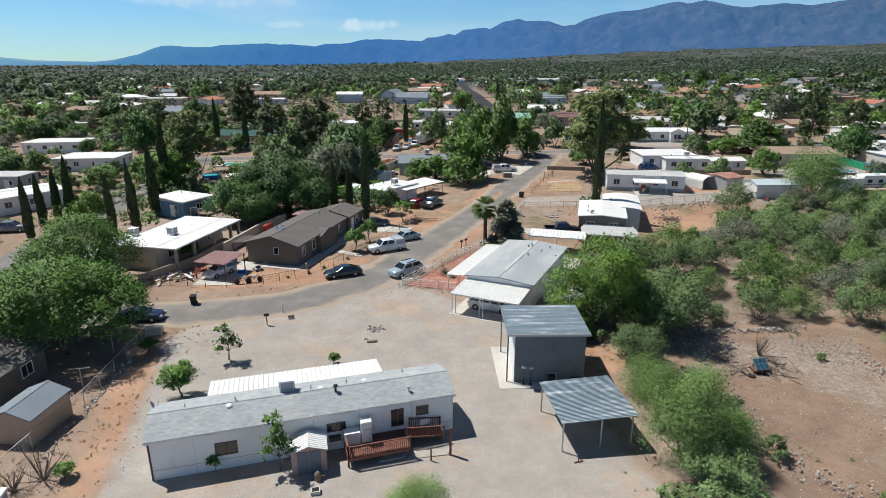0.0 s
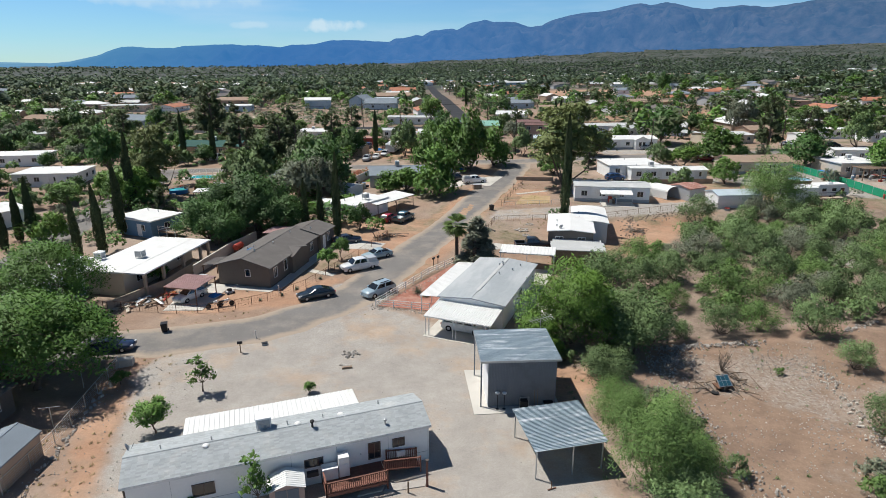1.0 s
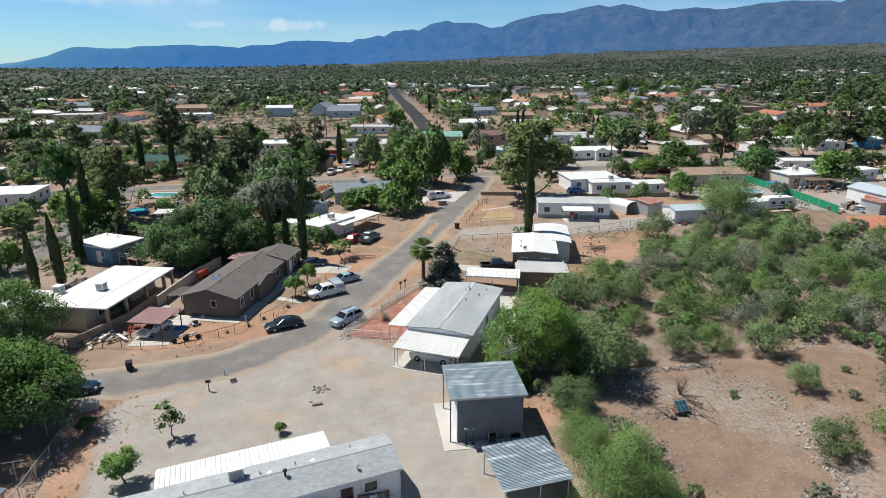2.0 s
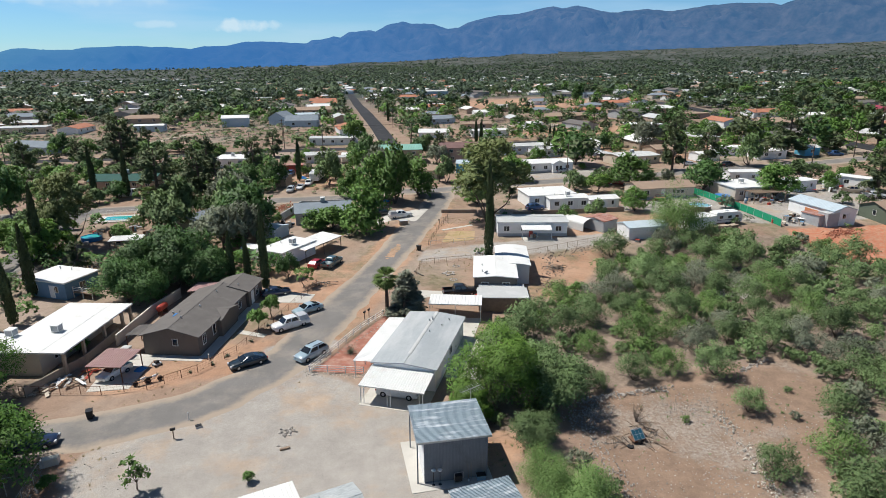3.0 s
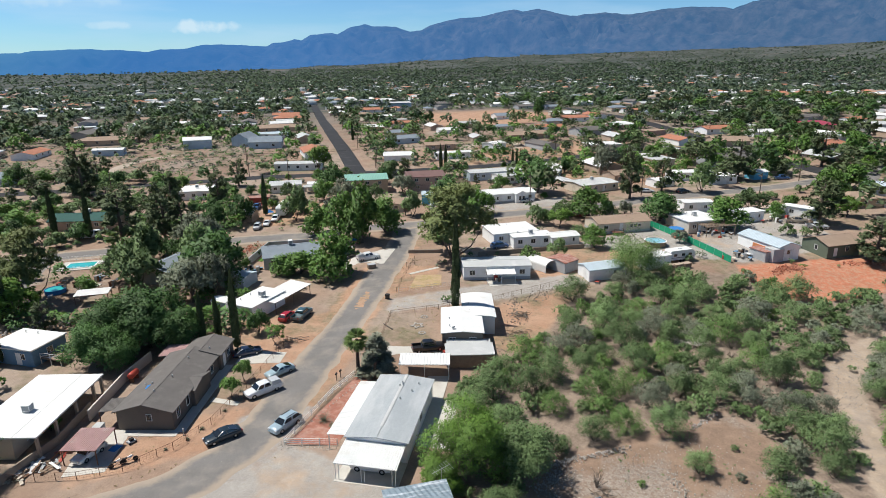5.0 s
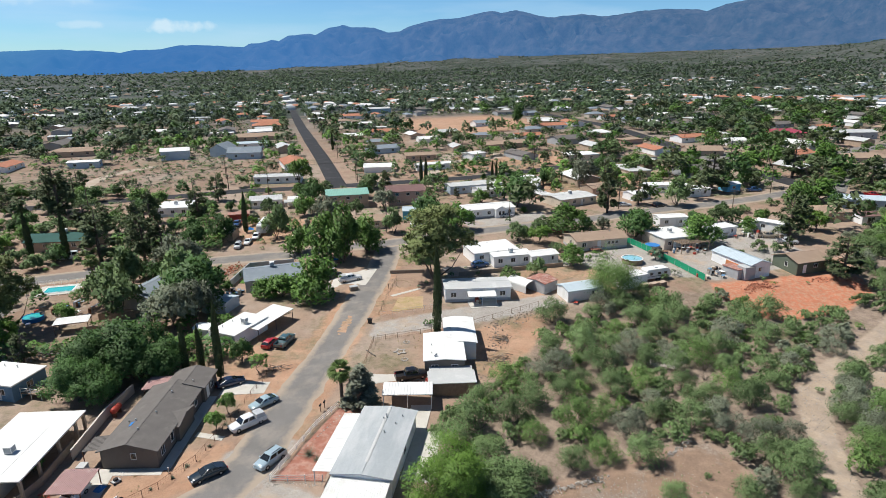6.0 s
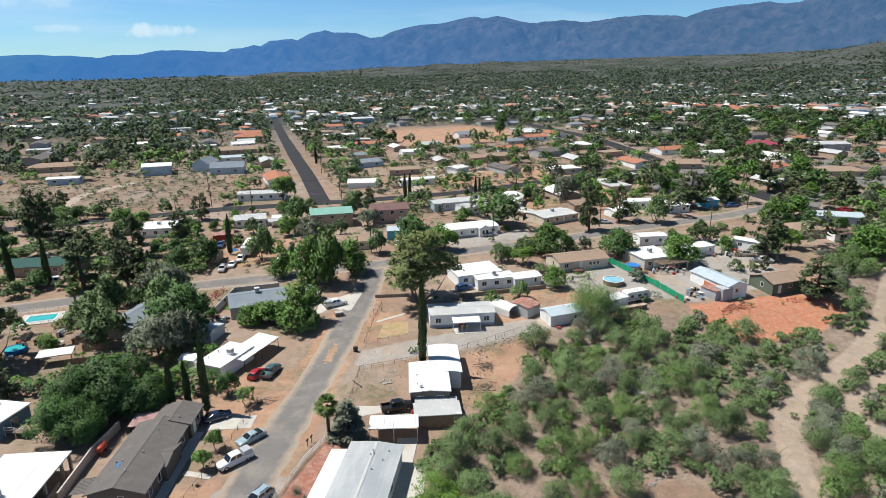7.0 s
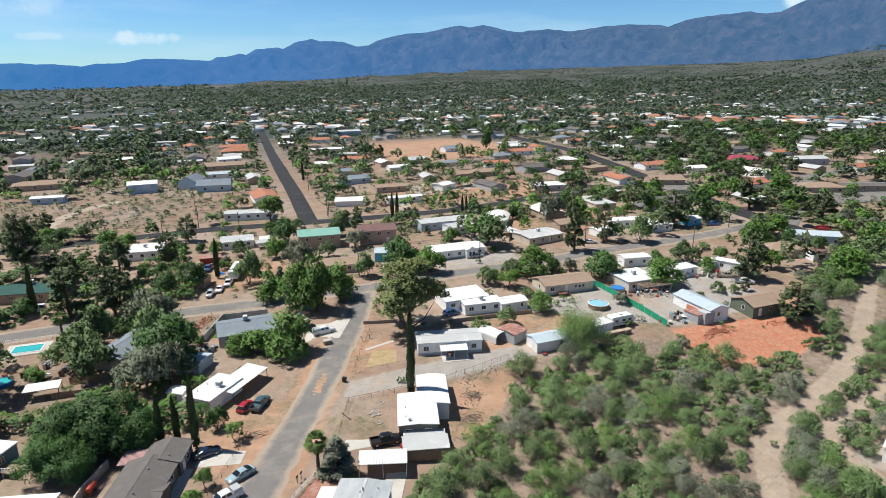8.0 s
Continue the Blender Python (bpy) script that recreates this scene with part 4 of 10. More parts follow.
# ---- ground, roads, hills ----
def inside(poly, X, Y, edge):
    """1 inside a polygon, 0 outside, soft over edge metres."""
    P = np.array(poly, float)
    best = np.full(X.shape, 1e9)
    odd = np.zeros(X.shape, bool)
    for (x0, y0), (x1, y1) in zip(P, np.roll(P, -1, 0)):
        dx, dy = x1 - x0, y1 - y0
        t = np.clip(((X - x0) * dx + (Y - y0) * dy) / (dx * dx + dy * dy), 0, 1)
        best = np.minimum(best, np.hypot(X - x0 - t * dx, Y - y0 - t * dy))
        if dy:
            odd ^= ((y0 > Y) != (y1 > Y)) & (X < dx * (Y - y0) / dy + x0)
    return np.clip(0.5 + np.where(odd, best, -best) / edge, 0, 1)


def near_line(pts, X, Y, wide, edge):
    best = np.full(X.shape, 1e9)
    for (x0, y0), (x1, y1) in zip(pts, pts[1:]):
        dx, dy = x1 - x0, y1 - y0
        t = np.clip(((X - x0) * dx + (Y - y0) * dy) / (dx * dx + dy * dy), 0, 1)
        best = np.minimum(best, np.hypot(X - x0 - t * dx, Y - y0 - t * dy))
    return np.clip(0.5 + (wide - best) / edge, 0, 1)


def steps(lo, hi, near0, near1, fine, grow=1.16):
    out = list(np.arange(near0, near1 + 0.01, fine))
    s, v = fine, near1
    while v < hi:
        s *= grow
        v += s
        out.append(min(v, hi))
    s, v = fine, near0
    while v > lo:
        s *= grow
        v -= s
        out.insert(0, max(v, lo))
    return np.array(out)


STREET = [(-95, 57), (-62, 57.5), (-45, 58.3), (-33, 59.5), (-25, 60.6), (-18.2, 62.6), (-13, 66.6), (-8.4, 71.8), (-5.2, 78.3), (-1.4, 87.0), (2.0, 94.2), (7.7, 105.7), (12.4, 116), (18.4, 130), (24.6, 145.5), (28.8, 159)]
CROSS_1 = [(-160, 152), (-95, 157), (-60.6, 160.3), (-45.7, 162), (-18.9, 163.5), (3.3, 163), (28.8, 161.5), (54.5, 164), (78.2, 164.8), (99.7, 166.2), (124.2, 168.6), (161.4, 170.5), (192, 176)]
CROSS_2 = [(-190, 236), (-130, 242), (-75, 244), (-60.5, 247), (-34.9, 249.5), (-11.9, 252), (17.6, 249.8), (46, 247.6), (84.5, 247), (118.6, 252.2), (140.7, 258), (208, 262)]
FAR_ROAD = [(24, 252), (23.7, 317), (22, 422), (22.5, 662), (26, 1150), (27, 1500)]
BIG_ROAD = [(268, 760), (243.5, 577), (237, 408), (226.8, 328.5), (216, 274), (209, 232), (203, 198.6), (199, 166), (198, 142), (205, 110), (240, 60)]
GRAVEL = [(-27.8, 55), (-21.6, 30.9), (-23, 12), (19, 12), (14.4, 31.3), (12.8, 35.6), (12.1, 43.1), (6.7, 59.2), (-4.4, 68.6), (-9.4, 64), (-14.2, 61.5), (-22.3, 59.2)]
RED_EARTH = [(96, 109), (94.5, 96), (101, 91), (119, 91.5), (132, 96), (136, 103), (124, 108), (112, 108)]
CLEARING = [(24.6, 49.5), (26.2, 56), (34, 57.5), (40.6, 57.4), (49, 58), (56, 60), (57, 52), (48, 43), (41, 37), (36, 28), (22, 26), (21, 36), (24.9, 44.9)]
WASH = [(62, 40), (75, 58), (83, 67), (92, 71.8), (104, 76.1), (119, 81.8), (139.7, 92.4), (165.7, 110.3), (183, 121.6), (215, 138)]
WASH_SIDE = [(92, 50), (94.5, 59.5), (95.5, 65.5), (103, 69.2), (113, 72.2), (124, 74.7), (145, 82)]
FIELDS = [[(95, 402), (122, 387), (182, 404), (212, 470), (178, 545), (103, 540)], [(-130, 262), (-12, 262), (-8, 330), (-60, 335), (-140, 325)], [(60, 262), (112, 258), (118, 292), (66, 296)]]

THICKET = [(11, 54), (17, 62), (19, 74), (27, 79), (33, 84), (42, 90), (50, 101), (60, 105.5), (78, 107), (95, 106), (98, 95), (118, 91), (133, 97), (138, 107), (147, 115), (162, 124), (190, 140), (205, 130), (150, 84), (130, 70), (112, 63), (98, 60), (90, 48), (80, 38), (66, 30), (58, 30), (44, 30), (44, 38), (50, 45), (58, 53), (56, 61), (48, 60), (34, 59), (25, 58), (20, 50)]
PALE_LOTS = [[(14, 103.5), (34, 104.5), (72, 110), (72, 114), (30, 112), (16, 110)], [(76, 122), (96, 112), (95, 140), (72, 134)], [(56, 168), (84, 170), (86, 180), (56, 178)], [(98, 110), (135, 113), (142, 150), (118, 150), (98, 124)], [(38, 130), (70, 129), (72, 133), (38, 137)], [(60, 82), (66, 79), (72, 84), (66, 88)], [(95, 60), (130, 66), (130, 50), (100, 45)]]
ORANGE_LOTS = [[(24, 101), (60, 107), (54, 104), (44, 93), (34, 85), (30, 88)], [(-9, 86), (4, 106), (-8, 118), (-14, 108)], [(-30, 66.5), (-12, 70), (-10, 79), (-19, 78), (-31, 70)], [(-31, 56), (-24, 30), (-22, 30), (-27, 55)], [(13, 44), (20, 52), (16, 56), (12.5, 52)], [(15, 112), (27, 116), (30, 126), (22, 128)], [(50, 121), (76, 120), (76, 128), (56, 129)], [(-14, 176), (8, 176), (10, 200), (-12, 212)], [(62, 252), (150, 262), (150, 300), (70, 300)], [(-3, 72), (7, 92), (20, 122), (30, 146), (24, 150), (12, 128), (0, 104), (-8, 86), (-8, 78)], [(-12, 52), (-4, 51), (-2, 57), (-8, 60)], [(118, 112), (136, 116), (146, 112), (140, 105), (122, 107)], [(40, 108), (76, 112), (76, 120), (40, 116)], [(95, 402), (122, 387), (182, 404), (212, 470), (178, 545), (103, 540)], [(100, 190), (150, 195), (150, 240), (100, 236)]]
gx, gy = steps(-4800, 4800, -80, 190, 1.5), steps(-4800, 4800, 18, 230, 1.5)
GX, GY = np.meshgrid(gx, gy)
GZ = land(GX, GY)
wob = np.array([noise.noise(Vector((x * 0.09, y * 0.09, 3.1))) for x, y in zip(GX.ravel(), GY.ravel())]).reshape(GX.shape)
fade = np.clip((np.hypot(GX, GY) - 20) / 60, 0.15, 1) * np.clip(1 - (np.hypot(GX, GY) - 260) / 200, 0, 1)
rough = np.maximum(np.maximum(inside(CLEARING, GX, GY, 8), near_line(WASH, GX, GY, 34, 20)), 0)
GZ = GZ + wob * 0.22 * fade * rough * sig((100 - GY) / 3)
ny, nx = GX.shape
idx = np.arange(nx * ny).reshape(ny, nx)
faces = np.stack([idx[:-1, :-1], idx[:-1, 1:], idx[1:, 1:], idx[1:, :-1]], -1).reshape(-1, 4)
me = bpy.data.meshes.new("ground")
me.from_pydata(np.stack([GX, GY, GZ], -1).reshape(-1, 3).tolist(), [], faces.tolist())
soil = me.color_attributes.new("soil", "FLOAT_COLOR", "POINT")
gravel = np.maximum(inside(GRAVEL, GX, GY, 3.0), 0.72 * near_line(STREET, GX, GY, 5.0, 3.0) * (GX > -14) * (GY < 78))
for lot in PALE_LOTS:
    gravel = np.maximum(gravel, inside(lot, GX, GY, 3.0))
red = inside(RED_EARTH, GX, GY, 3.0)
washed = np.maximum(near_line(WASH, GX, GY, 2.2, 1.8), near_line(WASH_SIDE, GX, GY, 1.7, 1.6))
R = np.hypot(GX, GY)
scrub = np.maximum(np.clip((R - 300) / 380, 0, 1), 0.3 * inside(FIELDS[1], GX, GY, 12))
for f, k in zip(FIELDS, (1.0, 0.6, 1.0)):
    scrub = scrub * (1 - k * inside(f, GX, GY, 12))
soil.data.foreach_set("color", np.stack([gravel, red, washed, scrub], -1).astype(np.float32).reshape(-1))
tone = me.color_attributes.new("tone", "FLOAT_COLOR", "POINT")
orange = np.zeros(GX.shape)
for lot in ORANGE_LOTS:
    orange = np.maximum(orange, inside(lot, GX, GY, 4.0))
bushy = np.maximum(inside(THICKET, GX, GY, 6.0), 0)
open_lot = np.clip((GY - 66) / 20, 0, 1) * np.clip((430 - R) / 120, 0, 1)
stony = np.maximum(inside(CLEARING, GX, GY, 4.0), inside([(-68, 106), (-34, 110), (-29, 122), (-34, 142), (-64, 144)], GX, GY, 4.0))
tone.data.foreach_set("color", np.stack([orange, bushy, open_lot, stony], -1).astype(np.float32).reshape(-1))
for p in me.polygons:
    p.use_smooth = True
ground = new("ground", me)
tagged(ground, "dry tan and orange desert soil with pale gravel", "ground", kind="structure")


def ground_material():
    m = bpy.data.materials.new("desert_soil")
    m.use_nodes = True
    n, l = m.node_tree.nodes, m.node_tree.links
    p = n["Principled BSDF"]
    p.inputs["Roughness"].default_value, p.inputs["Specular IOR Level"].default_value = 0.95, 0.15
    geo, at = n.new("ShaderNodeNewGeometry"), n.new("ShaderNodeAttribute")
    at.attribute_name = "soil"
    sep = n.new("ShaderNodeSeparateColor")
    l.new(at.outputs["Color"], sep.inputs["Color"])

    def tex(scale, detail, rough=0.6):
        t = n.new("ShaderNodeTexNoise")
        t.inputs["Scale"].default_value, t.inputs["Detail"].default_value, t.inputs["Roughness"].default_value = scale, detail, rough
        l.new(geo.outputs["Position"], t.inputs["Vector"])
        return t.outputs["Fac"]

    def ramp(v, a, b):
        r = n.new("ShaderNodeMapRange")
        r.inputs["From Min"].default_value, r.inputs["From Max"].default_value = a, b
        l.new(v, r.inputs["Value"])
        return r.outputs["Result"]

    def mix(fac, a, b, how="MIX"):
        x = n.new("ShaderNodeMix")
        x.data_type, x.blend_type = "RGBA", how
        for key, v in (("Factor", fac), ("A", a), ("B", b)):
            if isinstance(v, tuple):
                x.inputs[key].default_value = (*v, 1)
            elif isinstance(v, float):
                x.inputs[key].default_value = v
            else:
                l.new(v, x.inputs[key])
        return x.outputs["Result"]

    def edge(v, amount=0.9):
        """A soft mask whose border is broken up by noise."""
        a = n.new("ShaderNodeMath")
        a.operation = "MULTIPLY_ADD"
        a.inputs[1].default_value = amount
        l.new(ragged, a.inputs[0])
        l.new(v, a.inputs[2])
        return ramp(a.outputs[0], 0.5 + amount * 0.5 - 0.16, 0.5 + amount * 0.5 + 0.16)

    ragged, patch, broad, pebble, grit = tex(0.45, 6), tex(0.16, 5), tex(0.028, 4), tex(5.0, 3, 0.7), tex(14.0, 2, 0.8)
    at2 = n.new("ShaderNodeAttribute")
    at2.attribute_name = "tone"
    sep2 = n.new("ShaderNodeSeparateColor")
    l.new(at2.outputs["Color"], sep2.inputs["Color"])
    dirt = mix(ramp(patch, 0.38, 0.62), (0.345, 0.243, 0.18), (0.295, 0.2, 0.147))
    dirt = mix(ramp(broad, 0.45, 0.62), dirt, (0.36, 0.285, 0.23))
    dirt = mix(edge(sep2.outputs["Red"]), dirt, mix(ramp(patch, 0.4, 0.6), (0.45, 0.287, 0.195), (0.4, 0.24, 0.158)))
    dirt = mix(ramp(tex(0.8, 6, 0.7), 0.55, 0.72), dirt, (0.29, 0.21, 0.15))
    # brush litter, its colour also darkened for the shade between shrubs
    shaded_litter = mix(ramp(tex(0.5, 7, 0.75), 0.4, 0.62), (0.33, 0.255, 0.2), (0.21, 0.16, 0.125))
    dirt = mix(edge(sep2.outputs["Green"]), dirt, shaded_litter)
    rubble = mix(ramp(tex(0.5, 7, 0.75), 0.42, 0.6), (0.295, 0.205, 0.147), (0.235, 0.162, 0.12))
    rubble = mix(ramp(tex(0.09, 5, 0.6), 0.5, 0.6), rubble, mix(ramp(tex(2.2, 4, 0.8), 0.42, 0.6), (0.25, 0.185, 0.143), (0.35, 0.3, 0.255)))
    dirt = mix(edge(at2.outputs["Alpha"]), dirt, rubble)
    weed_lot = n.new("ShaderNodeMath")
    weed_lot.operation = "MULTIPLY"
    l.new(sep2.outputs["Blue"], weed_lot.inputs[0])
    l.new(ramp(tex(0.06, 7, 0.75), 0.5, 0.64), weed_lot.inputs[1])
    dirt = mix(weed_lot.outputs[0], dirt, mix(ramp(tex(0.5, 5, 0.7), 0.42, 0.6), (0.27, 0.22, 0.15), (0.155, 0.15, 0.085)))
    stones = mix(ramp(grit, 0.35, 0.7), (0.3, 0.275, 0.25), (0.46, 0.425, 0.385))
    stones = mix(ramp(tex(0.11, 6, 0.7), 0.5, 0.68), stones, (0.44, 0.335, 0.25))
    red_c = mix(ramp(tex(1.1, 5), 0.4, 0.65), (0.5, 0.19, 0.11), (0.48, 0.28, 0.185))
    sand = mix(ramp(tex(0.6, 5), 0.4, 0.62), (0.42, 0.33, 0.25), (0.36, 0.295, 0.24))
    sand = mix(ramp(tex(0.2, 4), 0.5, 0.64), sand, (0.4, 0.315, 0.245))
    c = mix(edge(sep.outputs["Red"]), dirt, stones)
    c = mix(edge(sep.outputs["Green"]), c, red_c)
    c = mix(edge(sep.outputs["Blue"]), c, sand)
    # far scrub cover; distance haze is mixed into its cool grey tones
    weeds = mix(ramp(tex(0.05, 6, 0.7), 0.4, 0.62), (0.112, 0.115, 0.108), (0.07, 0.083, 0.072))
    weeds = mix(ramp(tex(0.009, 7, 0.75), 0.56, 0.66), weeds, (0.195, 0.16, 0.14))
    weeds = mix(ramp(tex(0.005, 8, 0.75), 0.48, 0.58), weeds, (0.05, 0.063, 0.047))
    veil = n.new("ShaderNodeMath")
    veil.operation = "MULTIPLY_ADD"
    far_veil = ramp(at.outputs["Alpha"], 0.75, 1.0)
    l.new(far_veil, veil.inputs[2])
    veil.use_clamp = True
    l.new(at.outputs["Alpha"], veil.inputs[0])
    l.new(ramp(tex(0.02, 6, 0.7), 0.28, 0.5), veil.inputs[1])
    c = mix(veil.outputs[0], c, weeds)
    c = mix(1.0, c, mix(pebble, (0.78, 0.78, 0.78), (1.2, 1.2, 1.2)), "MULTIPLY")
    c = mix(1.0, c, mix(ramp(tex(0.33, 9, 0.82), 0.3, 0.7), (0.8, 0.79, 0.78), (1.18, 1.18, 1.18)), "MULTIPLY")
    l.new(c, p.inputs["Base Color"])
    b = n.new("ShaderNodeBump")
    b.inputs["Strength"].default_value, b.inputs["Distance"].default_value = 0.55, 0.06
    l.new(pebble, b.inputs["Height"])
    l.new(b.outputs["Normal"], p.inputs["Normal"])
    return m


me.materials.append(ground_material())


def curve(points, step):
    """A smooth line through the points, in steps."""
    P = [Vector((*p, 0)) for p in points]
    P = [P[0] * 2 - P[1]] + P + [P[-1] * 2 - P[-2]]
    out = []
    for a, b, c, d in zip(P, P[1:], P[2:], P[3:]):
        n = max(1, int((c - b).length / step))
        for i in range(n):
            t = i / n
            out.append(0.5 * ((2 * b) + (c - a) * t + (2 * a - 5 * b + 4 * c - d) * t * t + (3 * b - a - 3 * c + d) * t ** 3))
    out.append(P[-2])
    return out


def dusty(mat, dust):
    """A road surface that goes over into dust towards its verges, after the mesh's own verge attribute."""
    m = mat.copy()
    n, l = m.node_tree.nodes, m.node_tree.links
    p = n["Principled BSDF"]
    was = p.inputs["Base Color"].links[0].from_socket
    at, tex, geo = n.new("ShaderNodeAttribute"), n.new("ShaderNodeTexNoise"), n.new("ShaderNodeNewGeometry")
    at.attribute_name = "verge"
    tex.inputs["Scale"].default_value, tex.inputs["Detail"].default_value, tex.inputs["Roughness"].default_value = 0.35, 8, 0.7
    l.new(geo.outputs["Position"], tex.inputs["Vector"])
    add, cut, mix = n.new("ShaderNodeMath"), n.new("ShaderNodeMapRange"), n.new("ShaderNodeMix")
    add.operation = "MULTIPLY_ADD"
    add.inputs[1].default_value = 1.3
    l.new(tex.outputs["Fac"], add.inputs[0])
    l.new(at.outputs["Fac"], add.inputs[2])
    cut.inputs["From Min"].default_value, cut.inputs["From Max"].default_value = 1.0, 1.5
    l.new(add.outputs[0], cut.inputs["Value"])
    mix.data_type = "RGBA"
    l.new(cut.outputs["Result"], mix.inputs["Factor"])
    l.new(was, mix.inputs["A"])
    mix.inputs["B"].default_value = (*dust, 1)
    l.new(mix.outputs["Result"], p.inputs["Base Color"])
    return m


def road(name, points, wide, mat, label, up=0.05, step=1.5, ragged=0.25, seed=0):
    line = curve(points, step)
    g = Geo()
    prev = None
    for i, c in enumerate(line):
        d = (line[min(i + 1, len(line) - 1)] - line[max(i - 1, 0)]).normalized()
        s = Vector((-d.y, d.x, 0))
        w = wide / 2
        lw = w + ragged * noise.noise(Vector((c.x * 0.35, c.y * 0.35, seed)))
        rw = w + ragged * noise.noise(Vector((c.x * 0.35, c.y * 0.35, seed + 7)))
        row = [c + s * (lw + 0.9), c + s * lw, c + s * lw * 0.5, c - s * rw * 0.5, c - s * rw, c - s * (rw + 0.9)]
        k = len(g.v)
        for j, q in enumerate(row):
            g.v.append((q.x, q.y, ground_z(q.x, q.y) + (up if 0 < j < 5 else -0.06)))
        if prev is not None:
            g.f += [(prev + j + 1, prev + j, k + j, k + j + 1) for j in range(5)]
        prev = k
    me = g.mesh(name, mat)
    verge = me.attributes.new("verge", "FLOAT", "POINT")
    verge.data.foreach_set("value", [(1.3, 0.95, 0.14, 0.14, 0.95, 1.3)[k % 6] for k in range(len(g.v))])
    return tagged(new(name, me), label, "road", kind="structure")


def paving(name, outline, label, mat=CONCRETE, up=0.06, category="pavement"):
    """A flat slab over the ground, cut into squares so that it follows it."""
    xs, ys = [p[0] for p in outline], [p[1] for p in outline]
    cx, cy = sum(xs) / len(xs), sum(ys) / len(ys)
    g = Geo()
    n = len(outline)
    rings = 3
    pts = [(cx, cy, ground_z(cx, cy) + up)]
    for k in range(1, rings + 1):
        for x, y in outline:
            q = (cx + (x - cx) * k / rings, cy + (y - cy) * k / rings)
            pts.append((*q, ground_z(*q) + up))
    pts += [(x, y, ground_z(x, y) - 0.2) for x, y in outline]
    f = [(0, 1 + i, 1 + (i + 1) % n) for i in range(n)]
    for k in range(rings):
        a, b = 1 + k * n, 1 + (k + 1) * n
        f += [(a + i, b + i, b + (i + 1) % n, a + (i + 1) % n) for i in range(n)]
    g.add(pts, f)
    return tagged(new(name, g.mesh(name, mat)), label, category, kind="structure")


# the street that bends up the hill, and the streets it meets
DUSTY_ASPHALT = dusty(ASPHALT, (0.37, 0.3, 0.235))
road("road", STREET, 6.9, DUSTY_ASPHALT, "worn grey asphalt street with ragged edges", 0.028, 1.2, 0.6)
road("road", CROSS_1, 7.0, DUSTY_ASPHALT, "grey asphalt side street between lots", 0.07, 2.0, 0.4, 3)
road("road", CROSS_2, 6.5, ASPHALT_NEW, "dark asphalt cross street", 0.1, 2.5, 0.2, 5)
road("road", FAR_ROAD, 6.4, ASPHALT_NEW, "straight dark asphalt road running to the hills", 0.16, 4.0, 0.1, 8)
road("road", BIG_ROAD, 9.0, ASPHALT_NEW, "dark asphalt road curving through the town", 0.16, 3.0, 0.1, 11)
road("road", [(202, 172), (245, 205), (292, 241), (340, 252), (420, 262)], 9.0, ASPHALT, "grey asphalt side road", 0.2, 4.0, 0.1, 14)
DIRT_LANE = shade("pale_dirt_lane", (0.42, 0.345, 0.275), 0.95, var=0.16, size=2, fine=0.1, stain=(0.36, 0.275, 0.2))
road("dirt_lane", [(-75, 246), (-76.5, 262), (-79, 285), (-74, 305), (-60, 322)], 4.0, DIRT_LANE, "pale dirt track through the scrub", 0.12, 3.0, 0.5, 19)
road("dirt_lane", [(66, 255), (78, 280), (95, 290), (112, 292), (116, 304), (104, 312), (88, 304), (84, 288)], 5.0, DIRT_LANE, "pale gravel loop drive", 0.14, 3.0, 0.4, 21)
road("road", [(-58, 62), (-60, 85), (-62, 110), (-64, 158)], 5.5, ASPHALT, "grey asphalt lane past the cypress row", 0.07, 2.0, 0.3, 17)


